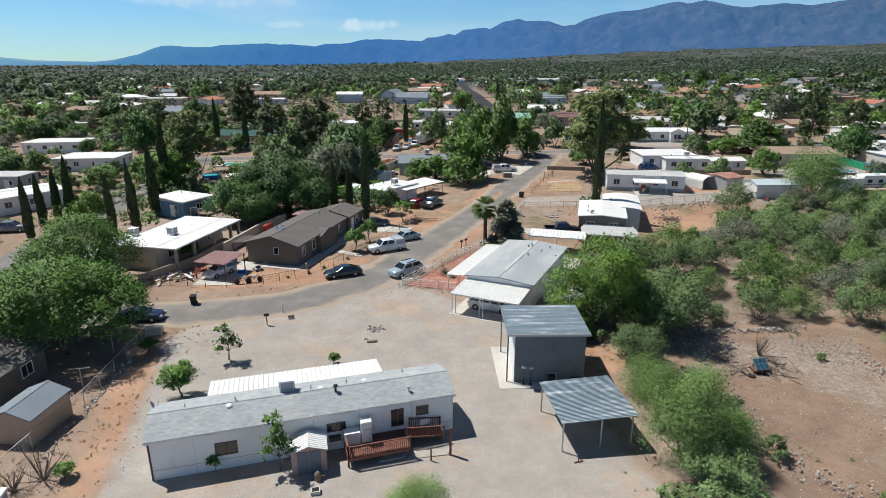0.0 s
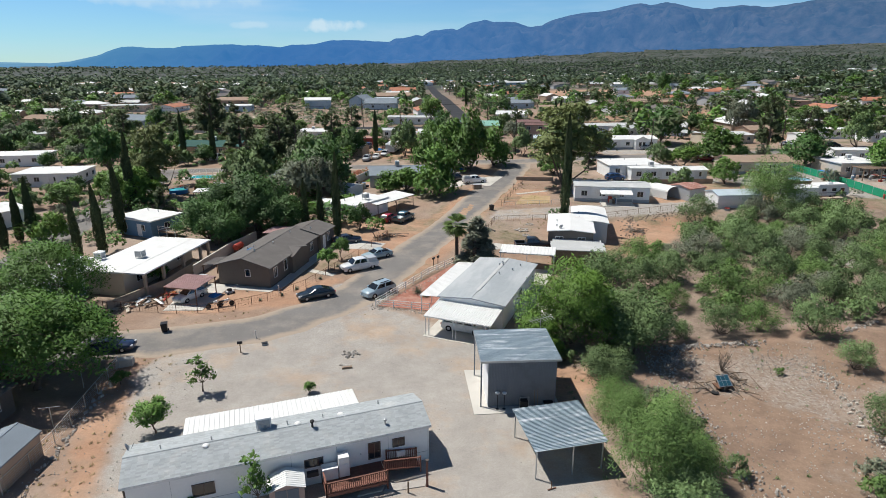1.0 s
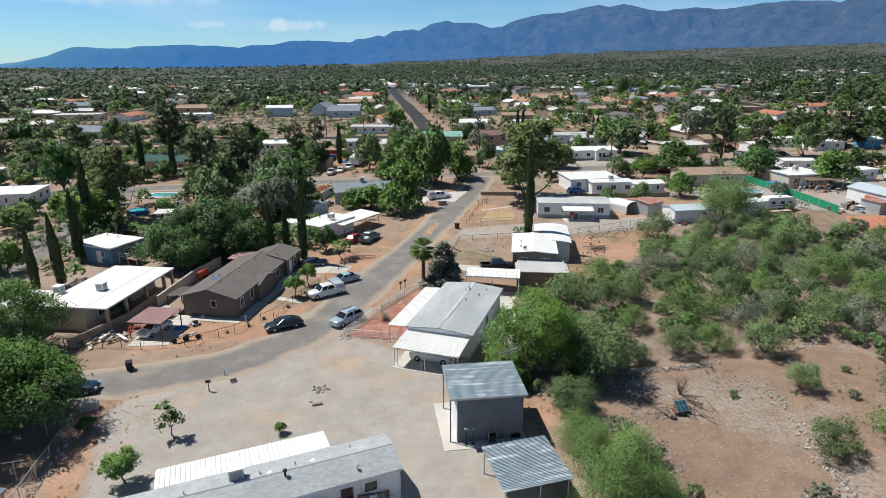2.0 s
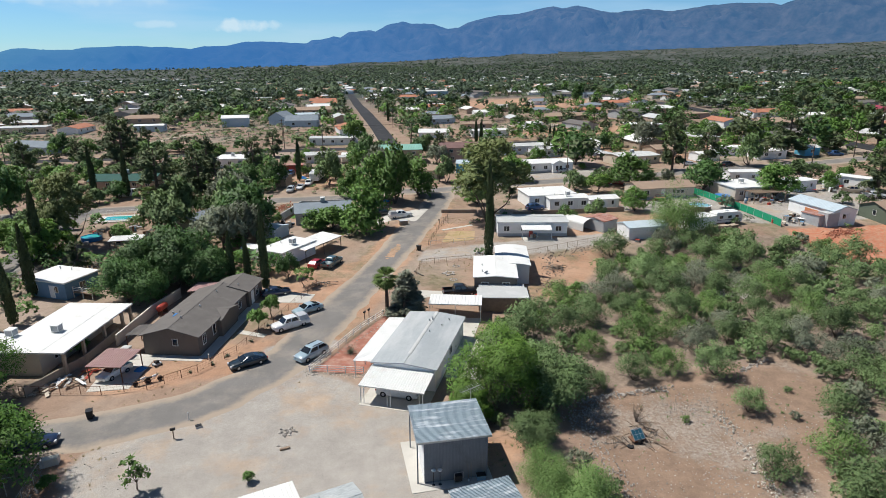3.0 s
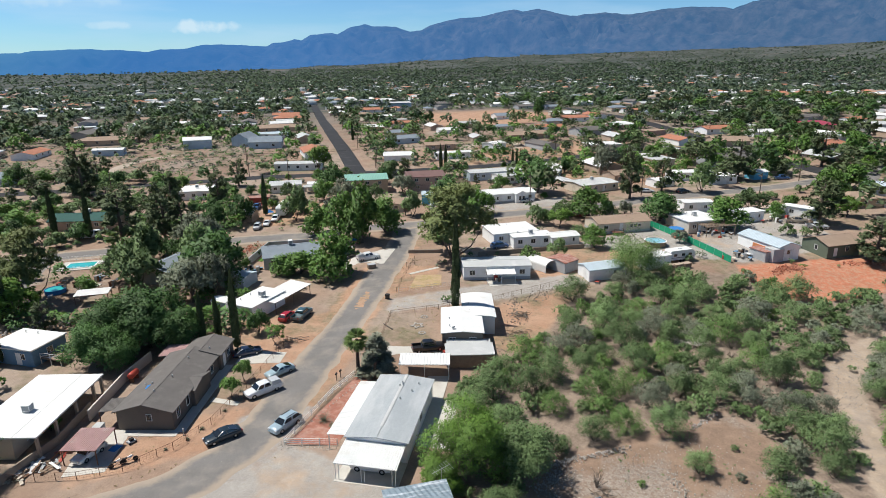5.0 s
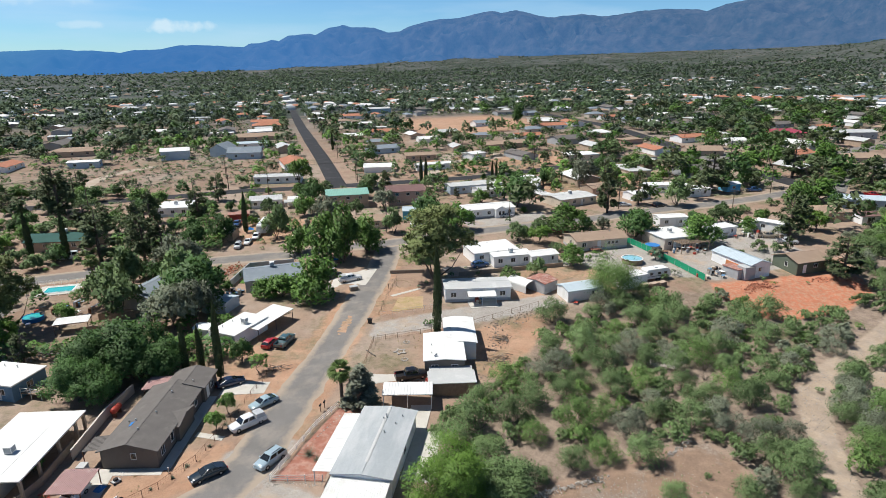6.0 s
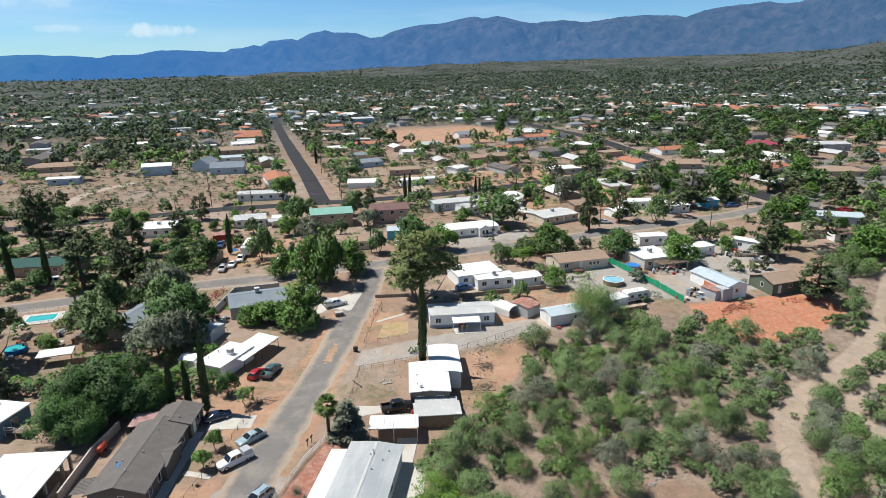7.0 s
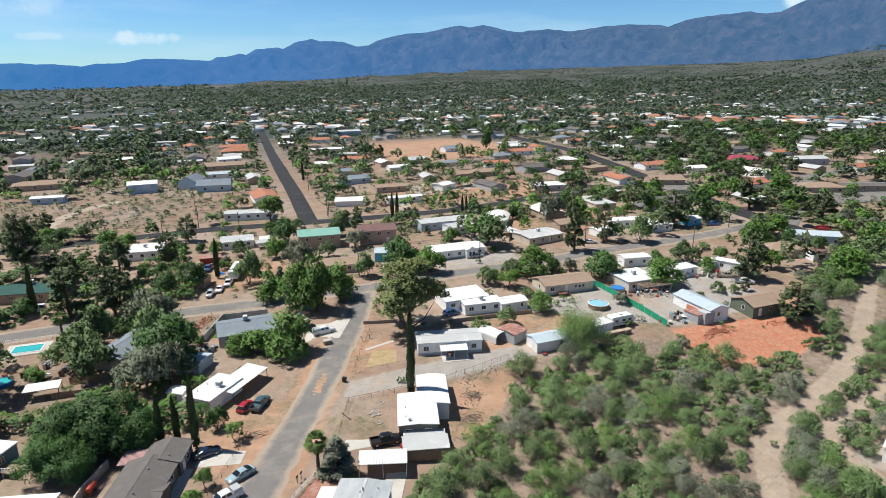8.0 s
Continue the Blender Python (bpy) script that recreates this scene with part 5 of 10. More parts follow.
def hills():
    """The blue mountain chain behind the town, with spurs and gullies."""
    az = np.array([-60, -48, -35.5, -33.4, -29.3, -28, -25.8, -24.7, -24.1, -20.7, -19.3, -16.8, -13, -11.6, -10.5, -8.7, -7.4, -5.7, -1.9, -1.3, -0.5, 0.6, 1.2, 2.0, 3.9, 4.4, 5.5, 6.9, 7.6, 9.7, 10.9, 12, 12.8, 14.2, 15.5, 17.4, 19.7, 20.4, 21.2, 22.5, 24.6, 25.8, 28.3, 30.5, 33.5, 35.4, 37.7, 38.6, 40, 41.5, 44.8, 45.9, 46.9, 48.8, 53.7, 62, 80])
    el = np.array([0.1, 0.2, 0.32, 0.1, 0.0, 0.13, 0.67, 1.13, 1.3, 1.2, 1.4, 1.55, 1.48, 1.37, 1.57, 1.6, 1.9, 2.01, 1.83, 2.11, 2.16, 2.45, 2.36, 2.79, 2.99, 2.85, 3.43, 3.73, 3.56, 3.48, 3.07, 3.21, 3.6, 3.96, 4.18, 4.27, 4.78, 4.85, 4.67, 4.92, 4.39, 4.25, 4.45, 4.21, 4.58, 4.64, 4.55, 4.36, 4.87, 5.07, 5.31, 5.07, 5.14, 6.0, 6.8, 7.2, 5.0])
    A = np.arange(-60, 80.01, 0.2)
    E = np.interp(A, az, el)
    rows, g = 58, Geo()
    for j in range(rows):
        f = j / (rows - 1)
        for a, e in zip(A, E):
            e = e + 0.045 * noise.fractal(Vector((a * 1.4, 3.3, 0.2)), 0.7, 2.0, 5) * min(1.0, e)
            ridge = 46 + 4820 * math.tan(radians(e))
            r = 3700 + 1120 * f
            x, y = r * math.sin(radians(a)), r * math.cos(radians(a))
            base = ground_z(3700 * math.sin(radians(a)), 3700 * math.cos(radians(a))) - 22
            warp = 260 * noise.noise(Vector((x * 0.0011, y * 0.0011, 7.0)))
            ridged = 1 - 2 * abs(noise.noise(Vector(((x + warp) * 0.0031, (y + warp) * 0.0019, 4.0))))
            ridged += 0.5 * (1 - 2 * abs(noise.noise(Vector(((x - warp) * 0.0075, (y + warp) * 0.0058, 9.0)))))
            ridged += 0.25 * noise.fractal(Vector((x * 0.015, y * 0.015, 1.0)), 0.8, 2.0, 4)
            body = f ** 1.15 + 0.5 * (ridged - 0.45) * min(1.0, 3 * f) * (1 - f) ** 0.6
            z = base + (ridge - base) * min(body, f ** 0.3 * (0.9 + 0.1 * f))
            g.v.append((x, y, z))
    n = len(A)
    g.f = [(j * n + i, j * n + i + 1, (j + 1) * n + i + 1, (j + 1) * n + i) for j in range(rows - 1) for i in range(n - 1)]
    m = bpy.data.materials.new("hazy_mountain")
    m.use_nodes = True
    nn, l = m.node_tree.nodes, m.node_tree.links
    p = nn["Principled BSDF"]
    p.inputs["Roughness"].default_value, p.inputs["Specular IOR Level"].default_value = 1.0, 0.0
    geo, sepx = nn.new("ShaderNodeNewGeometry"), nn.new("ShaderNodeSeparateXYZ")
    l.new(geo.outputs["Position"], sepx.inputs[0])
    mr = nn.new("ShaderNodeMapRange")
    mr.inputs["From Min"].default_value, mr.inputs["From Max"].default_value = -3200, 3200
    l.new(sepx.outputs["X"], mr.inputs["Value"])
    tx, rp = nn.new("ShaderNodeTexNoise"), nn.new("ShaderNodeMix")
    tx.inputs["Scale"].default_value, tx.inputs["Detail"].default_value, tx.inputs["Roughness"].default_value = 0.012, 9, 0.75
    l.new(geo.outputs["Position"], tx.inputs["Vector"])
    cut = nn.new("ShaderNodeMapRange")
    cut.inputs["From Min"].default_value, cut.inputs["From Max"].default_value = 0.38, 0.64
    l.new(tx.outputs["Fac"], cut.inputs["Value"])
    rp.data_type = "RGBA"
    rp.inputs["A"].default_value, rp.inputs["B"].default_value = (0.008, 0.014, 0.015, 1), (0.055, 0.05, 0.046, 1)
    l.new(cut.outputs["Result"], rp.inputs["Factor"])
    # rock colour fades out westward: haze put into the base colour
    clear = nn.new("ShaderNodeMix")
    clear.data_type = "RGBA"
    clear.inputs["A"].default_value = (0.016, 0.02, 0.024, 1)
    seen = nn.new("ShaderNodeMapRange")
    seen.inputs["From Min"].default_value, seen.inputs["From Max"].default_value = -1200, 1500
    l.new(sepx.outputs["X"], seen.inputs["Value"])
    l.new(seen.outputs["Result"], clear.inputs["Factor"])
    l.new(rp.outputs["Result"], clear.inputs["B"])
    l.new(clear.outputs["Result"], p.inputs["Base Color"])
    # air haze put into the emission colour: pale far west, thinner to the east
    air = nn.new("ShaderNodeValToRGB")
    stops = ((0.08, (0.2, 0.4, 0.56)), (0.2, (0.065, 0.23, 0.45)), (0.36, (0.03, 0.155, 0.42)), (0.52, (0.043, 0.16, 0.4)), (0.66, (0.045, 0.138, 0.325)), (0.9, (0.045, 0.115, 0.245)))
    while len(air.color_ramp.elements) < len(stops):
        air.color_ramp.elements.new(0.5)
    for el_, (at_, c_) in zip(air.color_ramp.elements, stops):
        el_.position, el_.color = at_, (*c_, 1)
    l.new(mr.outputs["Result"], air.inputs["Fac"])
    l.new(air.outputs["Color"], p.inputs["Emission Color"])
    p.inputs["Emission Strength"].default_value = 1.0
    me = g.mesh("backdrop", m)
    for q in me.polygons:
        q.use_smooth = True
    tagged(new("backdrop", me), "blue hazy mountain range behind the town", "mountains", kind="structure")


hills()


# ---- the near lot: mobile home, deck, sheds, carport ----
def mobile_home():
    L, W, eave, rise = 20.6, 4.4, 3.0, 0.62
    x, y, turn = -9.75, 37.55, 16.3
    ob = house("mobile_home", x, y, turn, L, W, eave, "gable", rise, WHITE_WALL, SHINGLE_GREY, "long white mobile home with a pale grey shingle roof", over=0.22, vents=0, category="mobile home")
    roof = [o for o in ob.children if o.name.startswith("roof")][0]
    f = on_side("S", L, W)
    for u, z, w, h in ((-5.6, 1.15, 1.3, 0.85), (1.75, 1.55, 1.2, 0.55), (6.15, 1.15, 0.8, 1.25), (8.0, 1.75, 0.8, 0.6)):
        add_window(ob, f, u, z, w, h, DARK_TRIM)
    add_door(ob, f, 4.75, 0.75, 0.9, 1.98, WHITE_WALL)
    g = Geo()
    wall_box(f, -L / 2 - 0.01, L / 2 + 0.01, -0.02, 0.012, 0.72, 0.76, g)
    part("skirting_joint", g, GREY_WALL, ob)
    for u in (-7.6, -2.6, 0.2, 3.4, 7.2):
        g = Geo()
        wall_box(f, u, u + 0.02, -0.02, 0.01, -0.2, eave - 0.1, g)
        part("panel_joint", g, GREY_WALL, ob)
    for s in (-L / 2, L / 2):
        g = Geo()
        g.box(s - 0.06, -W / 2 - 0.03, -0.3, s + 0.06, -W / 2 + 0.1, eave)
        part("corner_trim", g, DARK_TRIM if s < 0 else TRIM, ob)
    g = Geo()
    wall_box(f, -L / 2 - 0.2, L / 2 + 0.2, 0.17, 0.25, eave - 0.1, eave + 0.03, g)
    part("gutter", g, TRIM, roof)
    # shingle courses, each tab a little plate
    rng = np.random.default_rng(5)
    tabs = []
    t = 0.12
    n_course, n_tab = 17, 62
    half = W / 2 + 0.22
    e0 = eave - rise * 0.22 / (W / 2) + t
    for s in (-1, 1):
        for k in range(n_course):
            v0, v1 = half * (1 - k / n_course), half * (1 - (k + 1.12) / n_course)
            z = lambda v: e0 + (eave + rise + t - e0) * (1 - v / half) + 0.008
            off = rng.uniform(0, 0.3)
            for i in range(n_tab + 1):
                u0 = max(-L / 2 - 0.22, -L / 2 - 0.22 + (i - off) * (L + 0.44) / n_tab)
                u1 = min(L / 2 + 0.22, -L / 2 - 0.22 + (i + 0.97 - off) * (L + 0.44) / n_tab)
                if u1 - u0 < 0.05:
                    continue
                lift = 0.014 + rng.uniform(0, 0.006)
                q = [(u0, s * v0, z(v0) + lift), (u1, s * v0, z(v0) + lift), (u1, s * max(v1, 0.0), z(max(v1, 0.0)) + 0.001), (u0, s * max(v1, 0.0), z(max(v1, 0.0)) + 0.001)]
                tabs.append(q if s < 0 else q[::-1])
    sh = part("shingle", quads("shingle", np.array(tabs), SHINGLE_GREY), SHINGLE_GREY, roof)
    tagged(sh, kind="stuff")
    g = Geo()
    for i in range(60):
        u0 = -L / 2 - 0.22 + i * (L + 0.44) / 60
        g.slab([(u0, -0.16, eave + rise + t - 0.02), (u0 + 0.36, -0.16, eave + rise + t - 0.02), (u0 + 0.36, 0, eave + rise + t + 0.03), (u0, 0, eave + rise + t + 0.03)], 0.012)
        g.slab([(u0, 0, eave + rise + t + 0.03), (u0 + 0.36, 0, eave + rise + t + 0.03), (u0 + 0.36, 0.16, eave + rise + t - 0.02), (u0, 0.16, eave + rise + t - 0.02)], 0.012)
    part("ridge_cap", g, SHINGLE_GREY, roof)
    for u, v in ((-8.2, 0.3), (-4.9, 0.1), (-1.2, 0.2), (0.3, 0.35), (2.9, 0.5), (7.3, 1.2)):
        zz = eave + rise * (1 - abs(v) / 2.2) + t
        g = Geo()
        g.tube((u, v, zz), (u, v, zz + 0.34), 0.05, 0.05, 8)
        part("vent_pipe", g, GALV, roof)
    for u, v in ((-5.3, -0.35), (1.0, 0.1), (4.2, 0.4)):
        zz = eave + rise * (1 - abs(v) / 2.2) + t
        g = Geo()
        g.lathe([(0.24, zz - 0.02), (0.24, zz + 0.06), (0.17, zz + 0.12), (0.02, zz + 0.15)], 12, at=(u, v, 0))
        part("vent_dome", g, TRIM, roof)
    g = Geo()
    g.tube((2.0, -0.5, eave + 0.5), (2.0, -0.5, eave + 1.05), 0.08, 0.08, 8)
    g.lathe([(0.05, 0), (0.17, 0.05), (0.17, 0.14), (0.04, 0.22)], 10, at=(2.0, -0.5, eave + 1.0))
    part("chimney", g, BLACK, roof)
    g = Geo()
    g.tube((7.2, -1.5, eave + 0.2), (7.2, -1.5, eave + 0.62), 0.06, 0.06, 8)
    g.lathe([(0.13, 0), (0.13, 0.14), (0.03, 0.2)], 10, at=(7.2, -1.5, eave + 0.6))
    part("flue", g, GALV, roof)
    # wall unit, electric box
    g = Geo()
    wall_box(f, 7.75, 8.4, 0.0, 0.32, 1.0, 1.42, g)
    part("window_air_conditioner", g, WHITE_WALL, ob)
    g = Geo()
    wall_box(f, 1.2, 2.0, 0.0, 0.3, 0.85, 1.2, g)
    part("wall_heater", g, DARK_TRIM, ob)
    g = Geo()
    wall_box(f, -3.1, -2.9, 0.0, 0.1, 0.8, 1.25, g)
    part("meter_box", g, GREY_WALL, ob)
    return pose(x, y, 0, 0, 0, turn)


HOME = mobile_home()


def at_home(u, v):
    p = HOME @ Vector((u, v, 0))
    return p.x, p.y


px, py = at_home(-0.5, 3.85)
awning("patio_roof", px, py, 16.3, 13.1, 3.3, 2.95, 2.6, WHITE_ROOF, "white ribbed metal patio roof behind the mobile home", [(-6.2, 1.5), (-2, 1.5), (2, 1.5), (6.2, 1.5)], pitch=0.36)
px, py = at_home(-1.35, 0.75)
cooler(px, py, 3.55, 16.3, "white evaporative cooler on the shingle roof")


def deck():
    x, y = at_home(4.4, -3.35)
    ob = thing("deck", x, y, 16.3, "dark red stained wooden deck with a slatted railing", "deck")
    plank = Geo().box(-2.2, -0.068, -0.03, 2.2, 0.068, 0.0).mesh("plank", DECK_WOOD)
    for i in range(16):
        o = new("plank", plank)
        o.parent, o.location = ob, (0, -1.12 + i * 0.146, 0.74)
    ramp = Geo().box(-1.35, -0.068, -0.03, 1.35, 0.068, 0.0).mesh("plank", DECK_WOOD)
    for i in range(8):
        o = new("plank", ramp)
        o.parent, o.location, o.rotation_euler = ob, (3.58, 0.02 + i * 0.146, 0.58), (0, radians(7), 0)
    picket = Geo().box(-0.02, -0.02, 0.0, 0.02, 0.02, 0.74).mesh("picket", DECK_WOOD)
    post = Geo().box(-0.05, -0.05, -0.95, 0.05, 0.05, 0.95).mesh("post", DECK_WOOD)

    def railing(a, b, za, zb):
        n = max(2, int((Vector(b) - Vector(a)).length / 0.14))
        for i in range(n + 1):
            f = i / n
            o = new("picket", picket)
            o.parent, o.location = ob, (a[0] + (b[0] - a[0]) * f, a[1] + (b[1] - a[1]) * f, za + (zb - za) * f + 0.1)
        for h in (0.1, 0.86):
            g = Geo()
            A, B = Vector((*a, za + h)), Vector((*b, zb + h))
            d = (B - A).normalized()
            w = Vector((-d.y, d.x, 0)).normalized() * 0.06
            q = [A - w, B - w, B + w, A + w]
            g.add([v - Vector((0, 0, 0.025)) for v in q] + [v + Vector((0, 0, 0.025)) for v in q], [(3, 2, 1, 0), (4, 5, 6, 7), (0, 1, 5, 4), (1, 2, 6, 5), (2, 3, 7, 6), (3, 0, 4, 7)])
            part("handrail", g, DECK_WOOD, ob)
        for p, z in ((a, za), (b, zb)):
            o = new("post", post)
            o.parent, o.location = ob, (*p, z)

    railing((-2.15, -1.15), (2.15, -1.15), 0.74, 0.74)
    railing((-2.15, -1.15), (-2.15, 1.0), 0.74, 0.74)
    railing((2.2, -0.1), (4.9, -0.1), 0.74, 0.42)
    railing((2.6, 1.0), (4.9, 1.0), 0.74, 0.42)
    g = Geo()
    g.box(-2.2, -1.2, 0.5, 2.2, -1.15, 0.72)
    g.box(-2.2, -1.2, 0.5, -2.15, 1.1, 0.72)
    part("rim_board", g, DECK_WOOD, ob)


deck()


def fridge(u, v, w, d, h, name, label):
    x, y = at_home(u, v)
    ob = thing(name, x, y, 16.3, label, "appliance", up=0.745)
    g = Geo()
    g.box(-w / 2, -d / 2, 0.03, w / 2, d / 2, h)
    part("cabinet", g, WHITE_ROOF, ob)
    g = Geo()
    if h > 1.2:
        g.box(-w / 2, -d / 2 - 0.05, 0.1, w / 2, -d / 2 - 0.004, h * 0.66)
        g.box(-w / 2, -d / 2 - 0.05, h * 0.68, w / 2, -d / 2 - 0.004, h)
    else:
        g.box(-w / 2 - 0.01, -d / 2 - 0.01, h + 0.004, w / 2 + 0.01, d / 2 + 0.01, h + 0.07)
    part("door" if h > 1.2 else "lid", g, TRIM, ob)


fridge(3.75, -2.75, 0.75, 0.72, 1.65, "refrigerator", "white refrigerator standing on the wooden deck")
fridge(2.75, -2.8, 1.1, 0.7, 0.88, "chest_freezer", "white chest freezer on the wooden deck")


def garden_shed():
    ob = thing("garden_shed", -9.05, 34.15, 13, "small metal garden shed with a white gable roof and grey doors", "shed")
    g = Geo()
    g.box(-1.15, -0.85, -0.1, 1.15, 0.85, 1.75)
    for yy in (-0.85, 0.83):
        g.add([(-1.15, yy, 1.75), (1.15, yy, 1.75), (0, yy, 2.1), (-1.15, yy + 0.02, 1.75), (1.15, yy + 0.02, 1.75), (0, yy + 0.02, 2.1)], [(0, 1, 2), (5, 4, 3), (0, 2, 5, 3), (1, 4, 5, 2)])
    part("wall", g, PINK_WALL, ob, "dusty pinkish-grey metal walls")
    for s in (-1, 1):
        g = Geo().ribbed(0, -0.98, 1.25, 1.0, 2.15, 1.74, 0.22, 0.03, along="x") if s > 0 else Geo().ribbed(-1.25, -0.98, 0, 1.0, 1.74, 2.15, 0.22, 0.03, along="x")
        part("roof_panel", g, WHITE_ROOF, ob)
    for s in (-1, 1):
        g = Geo()
        g.box(min(0.02 * s, 0.78 * s), -0.9, 0.02, max(0.02 * s, 0.78 * s), -0.86, 1.7)
        for k in range(4):
            g.box(s * (0.15 + 0.17 * k) - 0.02, -0.915, 0.05, s * (0.15 + 0.17 * k) + 0.02, -0.9, 1.67)
        part("door", g, GREY_STEEL, ob)


garden_shed()


def metal_building():
    ob = thing("metal_shed", 9.2, 48.0, 0, "tall grey corrugated steel shed with a galvanised roof", "shed")
    hx, hy, h0, h1 = 2.95, 2.85, 4.65, 4.65
    corners = [(-hx, -hy), (hx, -hy), (hx, hy), (-hx, hy)]
    outline = []
    for (x0, y0), (x1, y1) in zip(corners, corners[1:] + corners[:1]):
        d = Vector((x1 - x0, y1 - y0)).normalized()
        n = 44
        for i in range(n):
            for f, out in ((0.0, 0.0), (0.32, 0.0), (0.38, 0.025), (0.62, 0.025), (0.68, 0.0)):
                k = (i + f) / n
                outline.append((x0 + (x1 - x0) * k + d.y * out, y0 + (y1 - y0) * k - d.x * out))
    g = Geo().prism(outline, -0.1, h1 - 0.05)
    part("wall", g, GREY_STEEL, ob, "dark grey ribbed steel walls")
    # white panel over nearly the whole west wall
    g = Geo()
    g.box(-hx - 0.06, -hy + 0.08, 0.05, -hx - 0.03, hy - 0.08, 4.2)
    part("roll_up_door", g, WHITE_WALL, ob, "white roll-up door")
    g = Geo()
    g.ribbed(-hx - 0.75, -hy - 0.35, hx + 0.35, hy + 0.3, h0 - 0.02, h0 + 0.02, 0.17, 0.035, along="x")
    part("roof", g, STEEL_ROOF, ob)
    g = Geo()
    g.box(-hx - 0.75, -hy - 0.38, h0 - 0.14, hx + 0.35, -hy - 0.33, h0 + 0.05)
    g.box(-hx - 0.78, -hy - 0.35, h1 - 0.14, -hx - 0.74, hy + 0.3, h0 + 0.03)
    part("fascia", g, GALV, ob)
    for v in (-hy + 0.1, hy - 0.1):
        g = Geo()
        g.box(-hx - 0.7, v - 0.06, -0.1, -hx - 0.58, v + 0.06, h1 - 0.1)
        part("post", g, GREY_STEEL, ob)
    g = Geo()
    g.box(-hx - 0.03, -hy - 0.06, 0, -hx + 0.08, -hy + 0.02, h0 - 0.1)
    g.box(hx - 0.08, -hy - 0.06, 0, hx + 0.03, -hy + 0.02, h0 - 0.1)
    part("corner_trim", g, GREY_STEEL, ob)


metal_building()
paving("pavement_shed", [(4.7, 51.8), (4.9, 44.0), (12.6, 44.2), (12.6, 51.6)], "pale concrete slab round the shed", up=0.05)


def leaning(name, x, y, parts, label, category="tool"):
    ob = thing(name, x, y, 0, label, category)
    for nm, a, b, r, mat in parts:
        g = Geo()
        g.tube(a, b, r, r, 8)
        part(nm, g, mat, ob)
    return ob


for x, top in ((7.0, 1.55), (7.6, 1.5)):
    ob = thing("garden_lamp", x, 44.75, 0, "post lamp with a round white head beside the shed", "lamp")
    part("pole", Geo().tube((0, 0, 0), (0, 0, top), 0.03, 0.03, 7), BLACK, ob)
    part("foot", Geo().lathe([(0.16, 0), (0.16, 0.06), (0.04, 0.1)], 10), BLACK, ob)
    part("head", Geo().lathe([(0.06, top), (0.2, top + 0.06), (0.22, top + 0.14), (0.08, top + 0.2)], 12), TRIM, ob)
leaning("shovel", 10.3, 45.0, [("handle", (0, -0.25, 0), (0, 0.1, 1.6), 0.02, OLD_WOOD), ("blade", (0, -0.3, 0.0), (0, -0.22, 0.25), 0.09, GALV)], "wooden-handled shovel leaning on the shed wall")
leaning("rake", 10.55, 45.0, [("handle", (0, -0.25, 0), (0.05, 0.1, 1.7), 0.02, OLD_WOOD), ("head", (-0.2, -0.25, 0.03), (0.2, -0.25, 0.03), 0.025, RUST_IRON)], "garden rake leaning on the shed wall")
ob = thing("generator", 9.3, 44.75, 4, "dark machine with a folded frame by the shed", "machine")
part("body", Geo().box(-0.35, -0.25, 0.25, 0.35, 0.25, 0.85), BLACK, ob)
part("frame", Geo().tube((-0.4, -0.28, 0), (-0.4, -0.28, 1.3), 0.025).tube((0.4, -0.28, 0), (0.4, -0.28, 1.3), 0.025).tube((-0.4, -0.28, 1.3), (0.4, -0.28, 1.3), 0.025), GALV, ob)
ob = thing("storage_box", 11.5, 44.8, 0, "low blue-grey plastic storage box", "box")
part("tub", Geo().box(-0.4, -0.25, 0.02, 0.4, 0.25, 0.5), BLUE_WALL, ob)
part("lid", Geo().box(-0.43, -0.28, 0.504, 0.43, 0.28, 0.56), BLACK, ob)

awning("carport", 10.75, 38.5, 7.5, 5.6, 5.6, 2.45, 2.62, STEEL_ROOF, "open carport with a galvanised ribbed roof on steel posts", [(-2.6, -2.6), (-2.6, 2.5), (0.2, -2.6), (2.6, -2.4), (2.6, 2.5)], along="x", post_mat=GALV, pitch=0.16, post_r=0.045)
ob = thing("trailer_jack", 9.4, 34.4, 20, "small rusty trailer tongue jack on the gravel", "jack")
part("pole", Geo().tube((0, 0, 0), (0, 0, 0.7), 0.035), RUST_IRON, ob)
part("base", Geo().box(-0.3, -0.04, 0.0, 0.4, 0.04, 0.08), RUST_IRON, ob)


def tv_antenna():
    ob = thing("tv_antenna", 12.2, 52.2, 20, "bare metal television antenna on a mast", "antenna")
    part("mast", Geo().tube((0, 0, 0), (0, 0, 5.2), 0.035), GALV, ob)
    part("boom", Geo().tube((-1.2, 0, 5.1), (1.2, 0, 5.3), 0.025), GALV, ob)
    for k in range(8):
        w = 0.45 + 0.06 * k
        z = 5.1 + 0.2 * k / 7
        part("element", Geo().tube((-1.1 + 0.31 * k, -w, z), (-1.1 + 0.31 * k, w, z), 0.012), GALV, ob)


tv_antenna()

# loose things in front of the mobile home and on the gravel
ob = thing("wooden_post", 0.6, 35.25, 0, "dark weathered wooden post standing alone", "post")
part("post", Geo().box(-0.08, -0.08, -0.3, 0.08, 0.08, 2.15), DECK_WOOD, ob)
part("cap", Geo().box(-0.11, -0.11, 2.152, 0.11, 0.11, 2.22), DARK_TRIM, ob)
single("stump_post", Geo().tube((0, 0, -0.2), (0, 0, 0.95), 0.07, 0.06, 8), OLD_WOOD, -0.75, 34.6, 0, "short grey wooden post", "post")
